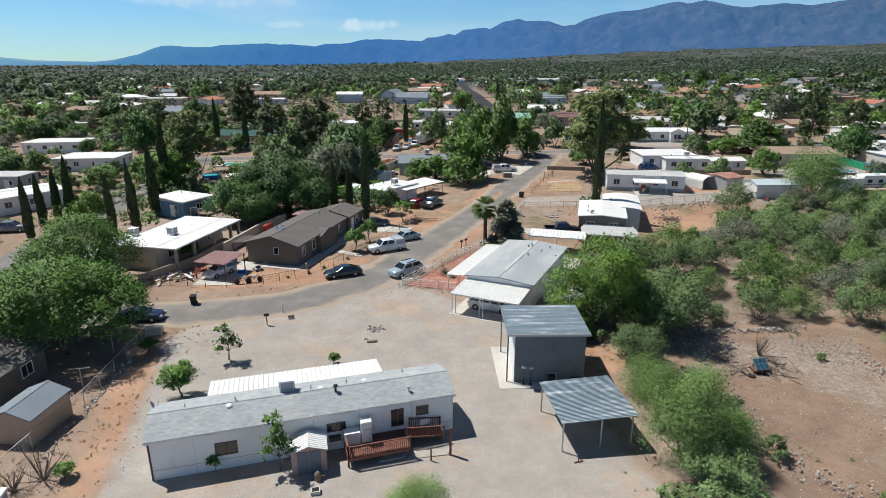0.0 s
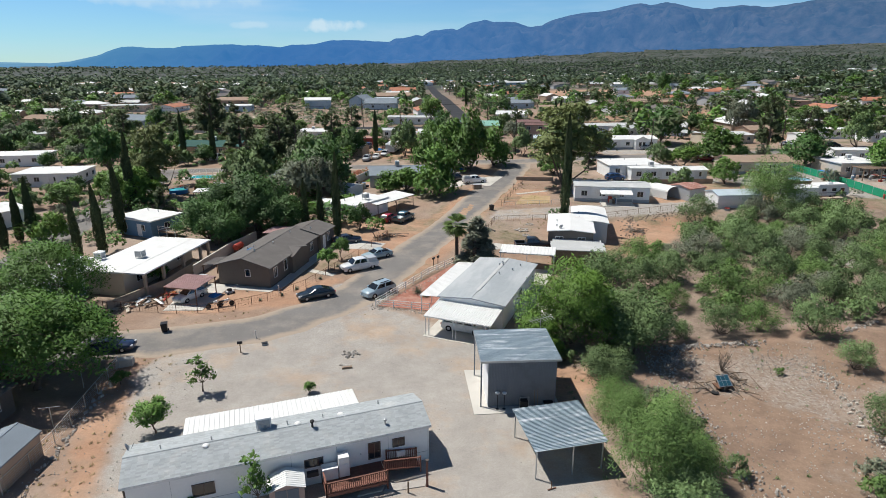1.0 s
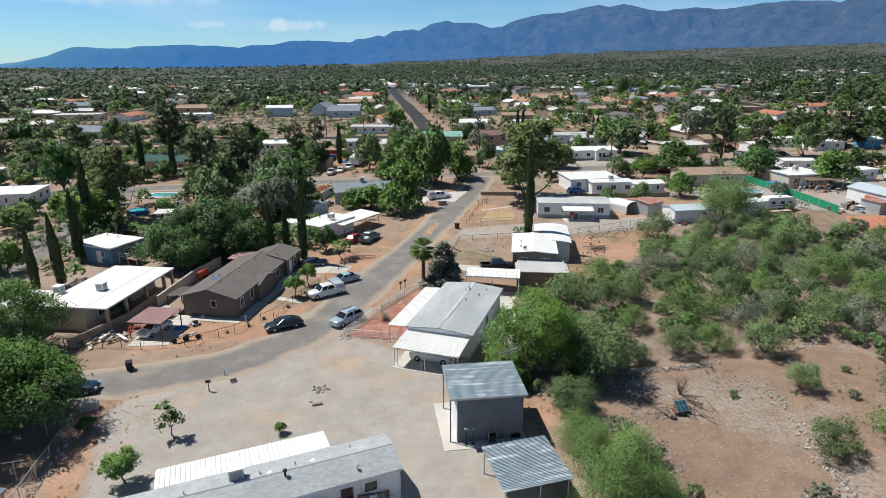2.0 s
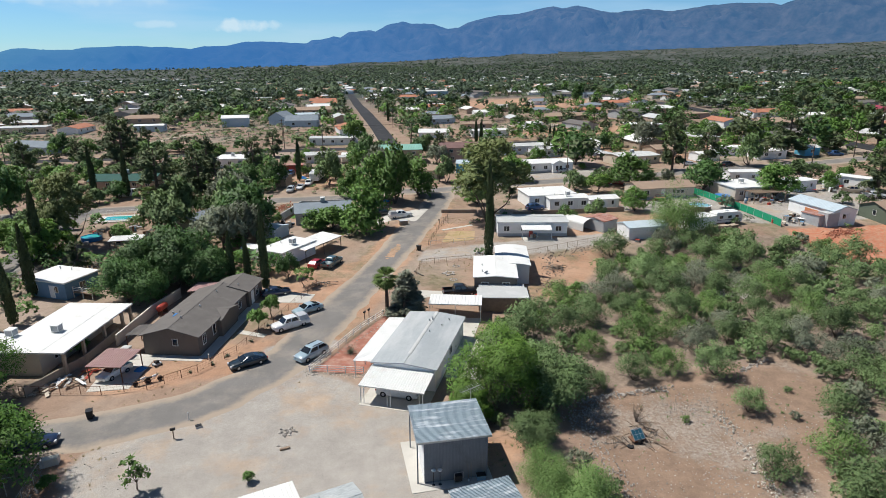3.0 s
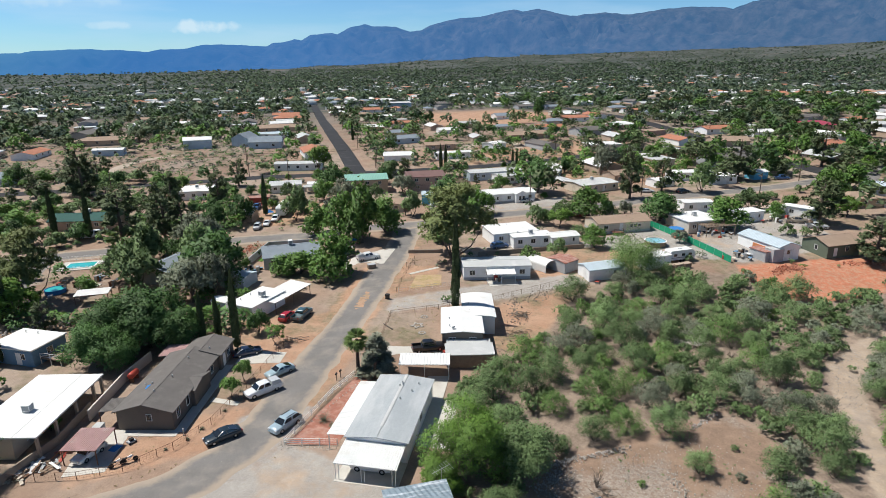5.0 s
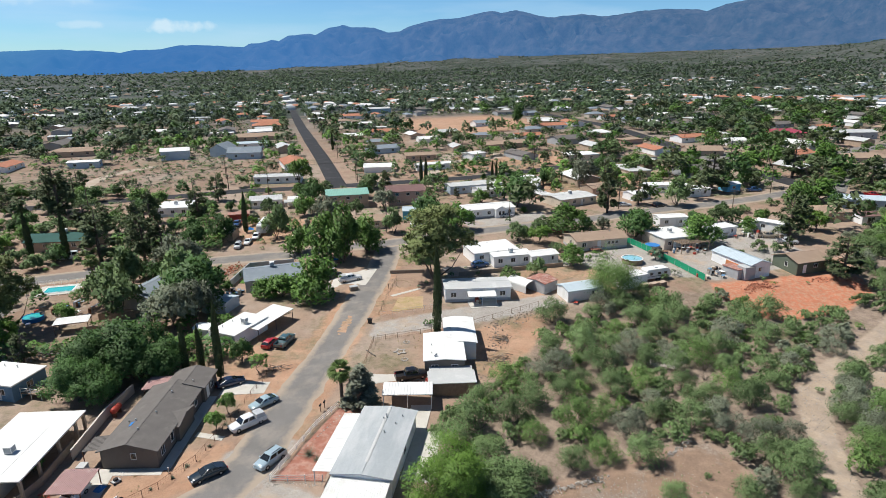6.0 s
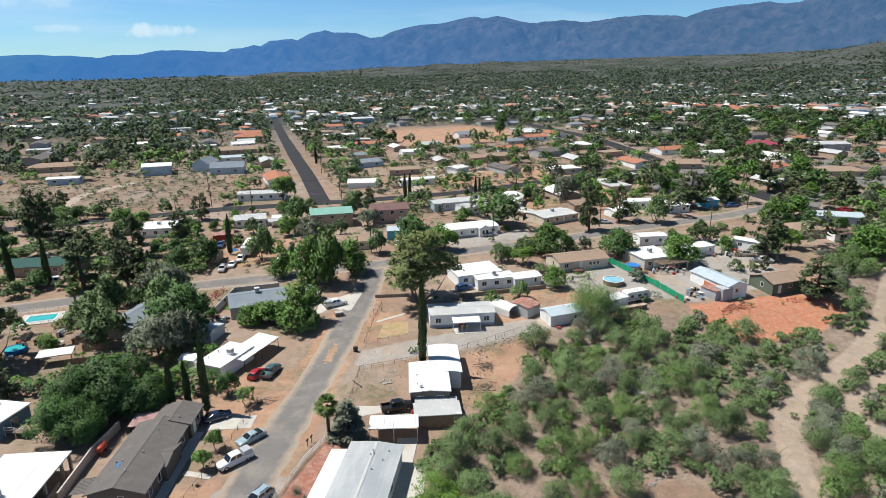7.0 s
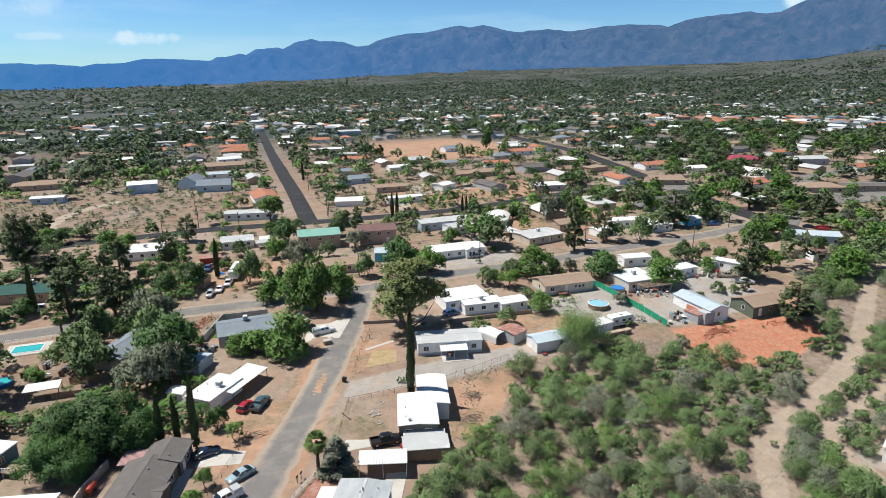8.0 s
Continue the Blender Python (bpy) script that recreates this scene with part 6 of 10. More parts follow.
paving("pavement_step", [(-4.3, 34.4), (-2.6, 34.9), (-2.3, 35.7), (-4.0, 35.3)], "pale concrete landing by the deck", up=0.1)
paving("pavement_path", [(-2.5, 34.7), (0.4, 35.2), (0.7, 35.9), (-2.2, 35.6)], "rough flagstone strip by the deck", ROCK, up=0.06)
ob = thing("water_heater_tank", -8.2, 32.6, 0, "rusty tan pump tank on the ground", "tank")
part("tank", Geo().lathe([(0.2, 0.0), (0.2, 0.5), (0.12, 0.62), (0.05, 0.66)], 12), OLD_WOOD, ob)
part("pipe", Geo().tube((0.1, 0, 0.3), (0.45, 0.1, 0.3), 0.04), RUST_IRON, ob)
ob = thing("crate", -8.1, 31.4, 10, "flat pale crate with a dark grille", "crate")
part("frame", Geo().box(-0.3, -0.25, 0, 0.3, 0.25, 0.25), CONCRETE, ob)
part("grille", Geo().box(-0.22, -0.17, 0.254, 0.22, 0.17, 0.28), BLACK, ob)


def satellite_dish(x, y, z, turn, label, mast=0.9):
    ob = new("satellite_dish")
    ob.matrix_basis = pose(x, y, z, 0, 0, turn)
    tagged(ob, label, "satellite dish")
    part("mast", Geo().tube((0, 0, 0), (0, 0, mast), 0.03), GALV, ob)
    g = Geo()
    rim = [(0.0, -0.08), (0.15, -0.06), (0.3, 0.0), (0.36, 0.04)]
    tilt = pose(0, 0, mast, 60, 0, 0)
    pts, n = [], 14
    for r, h in rim:
        pts += [tilt @ Vector((max(r, 0.01) * math.cos(6.283 * i / n), max(r, 0.01) * math.sin(6.283 * i / n), h)) for i in range(n)]
    faces = [(k * n + i, k * n + (i + 1) % n, (k + 1) * n + (i + 1) % n, (k + 1) * n + i) for k in range(3) for i in range(n)]
    g.add(pts, faces)
    g.add([p - tilt.to_3x3() @ Vector((0, 0, 0.015)) for p in pts], [f[::-1] for f in faces])
    part("dish", g, GREY_WALL, ob)
    part("arm", Geo().tube(tilt @ Vector((0, -0.3, 0)), tilt @ Vector((0, 0, 0.45)), 0.015), BLACK, ob)


satellite_dish(-20.2, 36.1, 2.95, 120, "grey satellite dish at the end of the roof", 0.5)

# white-roofed house by the bend, with its awnings
WH = pose(9.65, 69.3, 0, 0, 0, 65.1)


def at_white(u, v):
    p = WH @ Vector((u, v, 0))
    return p.x, p.y


low_house = house("white_house", 9.65, 69.3, 65.1, 15.2, 7.7, 2.85, "gable", 0.36, WHITE_WALL, WORN_ROOF, "single-storey white house with a grey coated low roof", over=0.3, wins=[("N", -4, 1.1, 1.4, 1.1), ("N", 0.5, 1.1, 1.4, 1.1), ("N", 4.5, 1.1, 1.2, 1.0), ("W", 2.0, 1.1, 1.3, 1.0), ("S", 0, 1.1, 1.3, 1.0)], doors=[("N", 2.6), ("W", -1.2)], vents=6, up=0.1, seed=4)
g = Geo()
for side in (-1, 1):
    g.add([(u, side * v, 2.85 + 0.36 - 0.0935 * v + up) for u in (-5.4, 7.75) for v, up in ((0.0, 0.165), (0.22, 0.165), (0.22, 0.06), (0.0, 0.06))], [q if side > 0 else q[::-1] for q in ((0, 1, 5, 4), (1, 2, 6, 5), (3, 2, 1, 0), (4, 5, 6, 7))])
part("ridge_strip", g, GREY_ROOF, low_house, "pale coated strip along the ridge")
px, py = at_white(-0.2, 5.3)
awning("awning", px, py, 65.1, 13.4, 3.1, 2.62, 2.4, WHITE_ROOF, "long white ribbed awning along the house", [(-6.4, 1.4), (-3.2, 1.4), (0, 1.4), (3.2, 1.4), (6.4, 1.4)], pitch=0.3, category="awning")
px, py = at_white(-9.75, 0.15)
awning("carport", px, py, 65.1, 4.7, 7.8, 2.35, 2.62, WHITE_ROOF, "white ribbed carport roof in front of the house", [(-2.2, -3.7), (-2.2, -3.3), (-2.2, 0.1), (-2.2, 0.5), (-2.2, 3.3), (-2.2, 3.7)], along="x", pitch=0.3, post_r=0.035)
car(*at_white(-9.3, 0.2), -26, "minivan", PAINT["white"], "white minivan parked under the white carport")
paving("pavement_carport", [at_white(-12.4, -3.9), at_white(-7.6, -3.9), at_white(-7.6, 4.0), at_white(-12.4, 4.0)], "grey concrete carport floor", up=0.04)
paving("pavement_patio", [at_white(-4.0, -8.6), at_white(7.4, -7.6), at_white(7.4, -4.0), at_white(-4.0, -4.0)], "pale concrete patio beside the house", up=0.05)
YARD = [(-4.6, 68.6), (1.8, 66.7), (4.2, 71.5), (8.2, 81.6), (5.9, 83.4)]
paving("pavement_yard", YARD, "red crushed-stone yard behind the white rail", shade("red_gravel", (0.33, 0.14, 0.1), 0.95, var=0.24, size=1.0, fine=0.08, stain=(0.42, 0.24, 0.185), stain_at=0.52), up=0.05)


def rail_fence(points, label):
    ob = fence("rail_fence", points, label, step=2.0, high=1.05, post_mat=TRIM, rail_mat=TRIM, r=0.06, rails=(0.35, 0.65, 0.95))
    return ob


rail_fence([(1.8, 66.6), (-4.9, 68.5), (-2.3, 72.6), (2.1, 79.6), (5.7, 83.6)], "white painted rail fence round the red yard")
awning("carport", 16.7, 81.5, -15, 8.0, 3.8, 2.55, 2.6, WHITE_ROOF, "flat white carport roof with an open dark front", [(-3.8, -1.7), (0, -1.7), (3.8, -1.7), (-3.8, 1.7), (3.8, 1.7)], pitch=0.5)
ob = house("storage_shed", 24.6, 83.3, -12, 7.6, 3.6, 2.4, "shed", 0.15, OLD_WOOD, GREY_ROOF, "low wooden shed with a pale metal roof under trees", over=0.2, category="shed")

# brown house across the street
house("brown_house", -21.0, 84.6, 75.3, 16.6, 7.6, 2.75, "gable", 1.05, BROWN_WALL, SHINGLE_BROWN, "dark brown house with a brown shingle gable roof", over=0.4, wins=[("W", 0.6, 1.3, 0.65, 0.9), ("S", -6.6, 0.9, 0.9, 1.3), ("S", -3.6, 0.9, 0.8, 1.4), ("S", 0.2, 0.9, 0.7, 1.4), ("S", 1.2, 0.9, 0.7, 1.4), ("S", 5.4, 1.0, 0.9, 1.2)], doors=[("S", -1.8, WHITE_WALL)], vents=5, seed=8, up=0.05)
BH = pose(-21.0, 84.6, 0, 0, 0, 75.3)


def at_brown(u, v):
    p = BH @ Vector((u, v, 0))
    return p.x, p.y


house("brown_house_wing", *at_brown(10.6, -1.2), 75.3, 5.6, 6.2, 2.65, "gable", 0.8, BROWN_WALL, SHINGLE_BROWN, "brown shingle-roofed wing at the end of the house", over=0.3, wins=[("S", 0.5, 0.9, 1.0, 1.3)], doors=[("S", -1.3)], vents=1, seed=3, up=0.05)
house("entrance_gable", *at_brown(0.2, -2.3), -14.7, 4.2, 5.4, 2.55, "gable", 0.6, BROWN_WALL, SHINGLE_BROWN, "shallow shingled entrance bay of the brown house", over=0.25, category="porch")
awning("carport", -21.6, 95.0, 78, 4.0, 5.2, 2.65, 2.45, PINK_ROOF, "faded red metal lean-to roof", [(-2.6, 1.8), (2.6, 1.8)], post_mat=RUST_IRON)
awning("porch_roof", *at_brown(-6.2, 5.2), 75.3, 3.4, 2.6, 2.75, 2.45, SHINGLE_BROWN, "brown lean-to roof on rusty posts", [(-1.6, 1.2), (1.6, 1.2)], post_mat=RUST_IRON, category="porch")
ob = thing("roof_tarp", *at_brown(-3.2, 1.9), 75.3, "small bright blue tarpaulin patch lying on the shingle roof", "tarpaulin", up=3.53)
part("sheet", Geo().slab([(-0.5, -0.2, 0.06), (0.6, -0.3, 0.09), (0.5, 0.2, -0.02), (-0.6, 0.1, 0.0)], 0.01), CLOTH_BLUE, ob)
paving("pavement_walk", [at_brown(-8.8, -5.4), at_brown(9.5, -5.6), at_brown(9.5, -3.9), at_brown(-8.8, -3.9)], "pale concrete walk along the brown house", up=0.05)
paving("pavement_front", [at_brown(-9.8, -4.6), at_brown(-8.4, -4.6), at_brown(-8.4, 5.0), at_brown(-9.8, 5.0)], "pale concrete walk before the gable", up=0.05)
paving("pavement_drive", [(-13.0, 92.6), (-5.8, 91.2), (-4.7, 94.6), (-11.6, 97.2)], "pale concrete driveway", up=0.05)
paving("pavement_path", [(-15.6, 81.8), (-11.7, 79.6), (-11.2, 80.5), (-15.2, 82.8)], "pale concrete garden path to the street", up=0.05)
wall_line("block_wall", [(-31.3, 80.8), (-29.2, 90.8), (-26.6, 97.4)], 1.6, 0.2, CONCRETE, "pale grey block wall between two lots")
ob = thing("propane_tank", -27.9, 91.2, 75.3, "faded red cylindrical tank beside the block wall", "tank")
g = Geo()
g.lathe([(0.1, -1.1), (0.42, -1.0), (0.5, -0.8), (0.5, 0.8), (0.42, 1.0), (0.1, 1.1)], 14, "y")
t90 = pose(0, 0, 1.15, 0, 0, 90)
g.v = [tuple(t90 @ Vector(p)) for p in g.v]
part("tank", g, RED_PLASTIC, ob)
part("stand", Geo().box(-0.8, -0.35, 0, -0.6, 0.35, 0.75).box(0.6, -0.35, 0, 0.8, 0.35, 0.75), RUST_IRON, ob)

awning("carport", -28.8, 72.6, -14, 4.5, 4.7, 2.25, 2.35, PINK_ROOF, "small carport with a faded red ribbed roof", [(-2.1, -2.2), (2.1, -2.2), (2.1, 2.2), (-2.1, 2.2)], post_mat=RUST_IRON, post_r=0.05, pitch=0.24)
car(-28.9, 72.3, 238, "hatch", PAINT["white"], "white hatchback parked under the small carport")
paving("pavement_carport", [(-31.0, 68.6), (-26.2, 68.4), (-25.2, 75.6), (-30.5, 76.8)], "pale concrete parking pad", up=0.05)
fence("wire_fence", [(-38.5, 69.5), (-29.0, 67.7), (-24.0, 67.9), (-18.8, 71.0), (-14.7, 75.6), (-9.6, 86.5), (-6.0, 95.0), (-4.5, 98.6)], "low rusty pipe and wire fence along the street", step=2.3, high=1.15, rails=(0.97,), rail_mat=RUST_IRON, wires=4)

# white flat-roofed house on the west side
HW = pose(-37.4, 80.4, 0, 0, 0, 77.5)


def at_west(u, v):
    p = HW @ Vector((u, v, 0))
    return p.x, p.y


house("flat_roof_house", *at_west(1.25, 1.9), 77.5, 15.5, 6.0, 3.05, "flat", 0.2, CREAM_WALL, WHITE_ROOF, "cream stucco house with a broad white flat roof", over=0.25, wins=[("S", -4.6, 1.0, 1.2, 1.2), ("S", 4.5, 1.0, 1.2, 1.2)], doors=[("S", 0.4)], up=0.0)
ob = thing("porch_roof", *at_west(0.6, -2.7), 77.5, "white flat porch roof on square stucco posts", "porch")
part("roof", Geo().box(-7.3, -1.7, 3.05, 8.65, 1.4, 3.24), WHITE_ROOF, ob)
for u in (-6.9, -3.0, 1.6, 6.0, 8.2):
    part("post", Geo().box(u - 0.18, -1.55, -0.2, u + 0.18, -1.2, 3.05), TAN_WALL, ob)
house("flat_roof_house_wing", *at_west(-7.2, 7.6), 77.5, 12.0, 6.0, 2.95, "flat", 0.18, WHITE_WALL, WHITE_ROOF, "white wing with a white flat roof", over=0.2, wins=[("W", 0, 1.0, 1.2, 1.1)])
for u, v in ((-0.6, 0.4), (-2.2, 5.4)):
    px, py = at_west(u, v)
    cooler(px, py, 3.45, 77)
wall_line("block_wall", [(-37.5, 68.6), (-33.6, 76.0), (-32.0, 84.0)], 1.25, 0.2, BLOCK, "low tan block wall beside the porch")


# ---- houses up the street and round it ----
def wins(L, W, sides="SE", z=1.1):
    return row_of_windows(L, W, z, 1.1, 1.0, sides, 3.4)


def white_box(x, y, turn, L, W, label, wall=WHITE_WALL, roof=WHITE_ROOF, kind="gable", rise=0.4, eave=2.9, sides="SE", cool=False, skirt=None, name="mobile_home", seams=False, over=0.25, vents=2, doors=(("S", 1.4),), seed=1, category="house", up=0.0):
    ob = house(name, x, y, turn, L, W, eave, kind, rise, wall, roof, label, over, wins(L, W, sides), doors, TRIM, seams, skirt, vents, category, seed=seed, up=up)
    if cool:
        cooler(x, y, ground_z(x, y) + up + eave + rise + 0.2, turn)
    return ob


# east of the street
# brown wall colour also carries the dark shade of the open porch
white_box(25.7, 92.0, 76, 10.6, 6.9, "brown-walled mobile home with a broad white roof", wall=BROWN_WALL, eave=2.95, rise=0.28, sides="SW", doors=())
white_box(30.6, 98.2, 76, 11.0, 5.6, "white-roofed addition with an arched ridge", eave=2.9, rise=0.35, kind="vault", name="house_addition", doors=())
awning("porch_roof", 25.0, 85.2, -13, 7.4, 3.2, 2.3, 2.55, GREY_ROOF, "grey metal porch roof on dark posts", [(-3.4, -1.4), (0, -1.4), (3.4, -1.4)], post_mat=DARK_TRIM, category="porch")
white_box(40.7, 117.6, -11, 14.6, 6.4, "white mobile home with a pale low roof and a porch", roof=GREY_ROOF, eave=2.95, rise=0.35, skirt=GREY_WALL, doors=(("S", 1.0),))
awning("awning", 40.4, 112.9, -11, 6.2, 2.5, 2.2, 2.6, WHITE_ROOF, "white metal porch awning on thin posts", [(-3, -1.1), (0, -1.1), (3, -1.1)], category="awning")
white_box(52.7, 140.9, 3, 12.4, 8.2, "broad white-roofed house with a screened porch", kind="shed", rise=0.3, eave=2.8)
white_box(56.0, 134.9, -3, 10.2, 4.6, "low white addition with a white roof", kind="flat", rise=0.2, eave=2.7, cool=True, name="house_addition")
white_box(64.0, 133.4, 2, 7.6, 4.6, "white building with a white metal roof", eave=2.5, rise=0.5, name="garage")
wall_line("garden_wall", [(40.5, 130.0), (52.0, 129.6), (68.0, 128.6)], 1.0, 0.2, BLOCK, "low pinkish block wall before the white house")
ob = house("tool_shed", 56.6, 117.0, 26, 4.6, 5.4, 2.3, "gable", 0.45, GREY_WALL, RUST_ROOF, "grey metal shed with a rusty red roof", over=0.15, category="shed", seams=True)
ob = thing("garage_tent", 52.2, 118.6, 26, "white fabric garage tent with an arched roof", "tent")
g = Geo()
n = 10
arc = [(2.0 * math.cos(math.pi * i / n), 1.5 + 0.95 * math.sin(math.pi * i / n)) for i in range(n + 1)]
arc = [(2.0, 0.0)] + arc + [(-2.0, 0.0)]
ring = [(a, z) for a, z in arc] + [(a * 0.97, z - 0.03) for a, z in reversed(arc)]
g.loft([[(a, v, z) for a, z in ring] for v in (-3, 3)])
part("cover", g, WHITE_ROOF, ob)
for yy in (-3, 0, 3):
    g = Geo()
    for (a, za), (b, zb) in zip(arc, arc[1:]):
        g.tube((a * 0.97, yy * 0.98, za - 0.03), (b * 0.97, yy * 0.98, zb - 0.03), 0.025, 0.025, 5)
    part("hoop", g, GALV, ob)
house("garage", 63.4, 111.0, 3, 9.2, 4.9, 2.3, "gable", 0.6, WHITE_WALL, BLUE_ROOF, "white garage with a pale blue-grey metal roof", over=0.2, wins=[("S", 2, 1.0, 1.0, 0.8)], doors=[("W", 0.5)], seams=True, category="garage")
house("tan_house", 84.4, 141.5, -1, 15.4, 8.2, 2.75, "gable", 1.05, CREAM_WALL, TAN_ROOF, "cream manufactured house with a tan shingle roof", over=0.35, wins=[("S", -5.5, 1.1, 1.2, 1.1), ("S", 2.0, 1.3, 0.8, 0.8), ("S", 3.2, 1.3, 0.8, 0.8), ("S", 4.4, 1.3, 0.8, 0.8), ("W", 0.5, 1.1, 0.7, 1.1)], doors=[("S", -1.0)], vents=4, skirt=GREY_WALL)
ob = thing("porch_steps", 81.5, 136.2, 0, "dark wooden steps and landing at the back door", "steps")
part("landing", Geo().box(-1.4, -0.8, 0.75, 1.4, 0.8, 0.85), DECK_WOOD, ob)
for k in range(3):
    part("step", Geo().box(1.4 + 0.3 * k, -0.6, 0.5 - 0.22 * k, 1.7 + 0.3 * k, 0.6, 0.56 - 0.22 * k), DECK_WOOD, ob)
for u in (-1.35, 1.35):
    part("post", Geo().box(u - 0.05, -0.8, -0.2, u + 0.05, -0.7, 1.75), DECK_WOOD, ob)
part("handrail", Geo().box(-1.4, -0.8, 1.7, 1.4, -0.72, 1.78), DECK_WOOD, ob)
white_box(105.2, 136.9, 1, 10.4, 10.2, "white flat-roofed house with a pergola", kind="flat", rise=0.25, eave=2.9, wall=CREAM_WALL, cool=True, doors=(("S", -2.0),), name="house")


def pergola(x, y, turn, L, W, label):
    ob = thing("pergola", x, y, turn, label, "pergola")
    for u in (-L / 2, 0, L / 2):
        for v in (-W / 2, W / 2):
            part("post", Geo().box(u - 0.08, v - 0.08, -0.1, u + 0.08, v + 0.08, 2.5), OLD_WOOD, ob)
    for v in (-W / 2, W / 2):
        part("beam", Geo().box(-L / 2 - 0.2, v - 0.06, 2.5, L / 2 + 0.2, v + 0.06, 2.66), OLD_WOOD, ob)
    me = Geo().box(-0.04, -W / 2 - 0.3, 2.664, 0.04, W / 2 + 0.3, 2.78).mesh("rafter", OLD_WOOD)
    for i in range(int(L / 0.5) + 1):
        o = new("rafter", me)
        o.parent, o.location = ob, (-L / 2 + i * 0.5, 0, 0)


pergola(107.0, 129.6, 2, 9.0, 3.6, "open weathered wood pergola over a cluttered patio")
ob = thing("swimming_pool", 86.4, 126.0, 0, "round above-ground pool with pale blue water", "pool")
part("side", Geo().lathe([(2.55, 0.0), (2.6, 0.1), (2.6, 1.15), (2.72, 1.2), (2.72, 1.25), (2.5, 1.25), (2.5, 1.05), (0.02, 1.04)], 32), OLD_WOOD, ob)
part("water", Geo().lathe([(2.49, 1.07), (2.49, 1.16)], 32), WATER_BLUE, ob)
rim = Geo().lathe([(2.52, 1.254), (2.75, 1.254), (2.75, 1.3), (2.52, 1.3), (2.52, 1.254)], 32)
rim.f = rim.f[:-2]
part("rim", rim, TRIM, ob)
ob = thing("hot_tub", 98.4, 134.6, 0, "dark blue covered hot tub behind the screen fence", "hot tub")
part("tub", Geo().lathe([(1.9, 0), (1.95, 0.8)], 22), GREY_WALL, ob)
part("cover", Geo().lathe([(2.0, 0.804), (2.0, 0.9), (0.05, 0.96)], 22), CLOTH_BLUE, ob)
fence("screen_fence", [(93.6, 143.5), (94.8, 137), (95.4, 128), (96.0, 119), (96.4, 110.5)], "bright green shade-cloth fence", step=2.5, high=1.7, post_mat=GALV, rails=(0.97,), mesh_mat=GREEN_SCREEN)


def travel_trailer(x, y, turn, L, label, name="travel_trailer", W=2.4, H=2.9):
    ob = thing(name, x, y, turn, label, "trailer")
    g = Geo()
    prof = [(-L / 2, 0.6), (-L / 2, H - 0.35), (-L / 2 + 0.3, H), (L / 2 - 0.9, H), (L / 2 - 0.1, H - 0.8), (L / 2, 0.9), (L / 2 - 0.3, 0.55)]
    g.loft([[(a, v * W / 2, z) for a, z in prof] for v in (-1, 1)])
    part("body", g, WHITE_ROOF, ob)
    for v in (-1, 1):
        for u in (-L * 0.3, 0.1, L * 0.28):
            g = Geo()
            g.box(u - 0.45, v * (W / 2) - 0.02, 1.5, u + 0.45, v * (W / 2) + 0.02, 2.1)
            part("window", g, GLASS, ob)
        g = Geo()
        g.box(-L / 2 + 0.2, v * (W / 2) - 0.012, 1.1, L / 2 - 0.4, v * (W / 2) + 0.012, 1.25)
        part("stripe", g, PAINT["grey"], ob)
        for u in (-0.5, 0.4):
            g = Geo()
            g.lathe([(0.22, -0.1), (0.34, -0.1), (0.34, 0.1), (0.22, 0.1)], 12, "y", (u, v * (W / 2 - 0.1), 0.34))
            part("wheel", g, RUBBER, ob)
    part("roof_vent", Geo().box(-0.6, -0.35, H, 0.3, 0.35, H + 0.25), WHITE_WALL, ob)
    part("hitch", Geo().tube((L / 2 - 0.3, 0, 0.55), (L / 2 + 1.0, 0, 0.5), 0.05), BLACK, ob)
    return ob


travel_trailer(85.6, 114.8, 4, 7.0, "white travel trailer with dark windows")
ob = house("storage_shed", 77.6, 113.2, 8, 7.2, 3.6, 2.6, "flat", 0.15, WHITE_WALL, WHITE_ROOF, "white flat-roofed storage building", over=0.12, category="shed")
for k in range(3):
    ob = thing("storage_crate", 79.8 + 2.3 * k, 110.2 + 0.1 * k, 5 + 4 * k, "weathered orange-brown wooden crate", "crate", "crates by the bank")
    g = Geo()
    for i in range(5):
        g.box(-1.0, -0.6 - 0.02, 0.05 + 0.22 * i, 1.0, 0.6, 0.24 + 0.22 * i)
    part("box", g, OLD_WOOD, ob)
    part("lid", Geo().box(-1.05, -0.65, 1.154, 1.05, 0.65, 1.22), TAN_WALL, ob)
white_box(110.6, 115.3, -88, 13.0, 6.0, "white and orange workshop with a pale blue metal roof", wall=WHITE_WALL, roof=BLUE_ROOF, eave=2.9, rise=0.9, seams=True, name="workshop", doors=(("E", 0.8),), sides="E", vents=0)
ob = thing("cladding", 106.9, 115.6, 90, "raw orange boards on the workshop wall", "wall")
part("board_panel", Geo().box(-5.6, -0.06, 0, 0.4, 0.06, 2.3), ORANGE_WALL, ob)
house("tool_shed", 105.6, 111.4, -80, 4.4, 3.0, 2.2, "flat", 0.12, GREY_WALL, RUST_ROOF, "small shed with a rusty red flat roof", over=0.15, category="shed")
house("storage_container", 107.4, 109.6, 5, 3.2, 2.6, 2.9, "flat", 0.1, GREY_WALL, GREY_ROOF, "grey metal storage box", over=0.02, category="container")
house("green_house", 125.3, 111.2, 2, 9.8, 7.4, 2.9, "gable", 1.3, GREEN_WALL, TAN_ROOF, "olive green house with a tan shingle gable roof", over=0.35, wins=[("W", 0.4, 1.2, 0.8, 1.1), ("S", 1.0, 1.2, 1.1, 1.0)], doors=[("S", -2.5)])
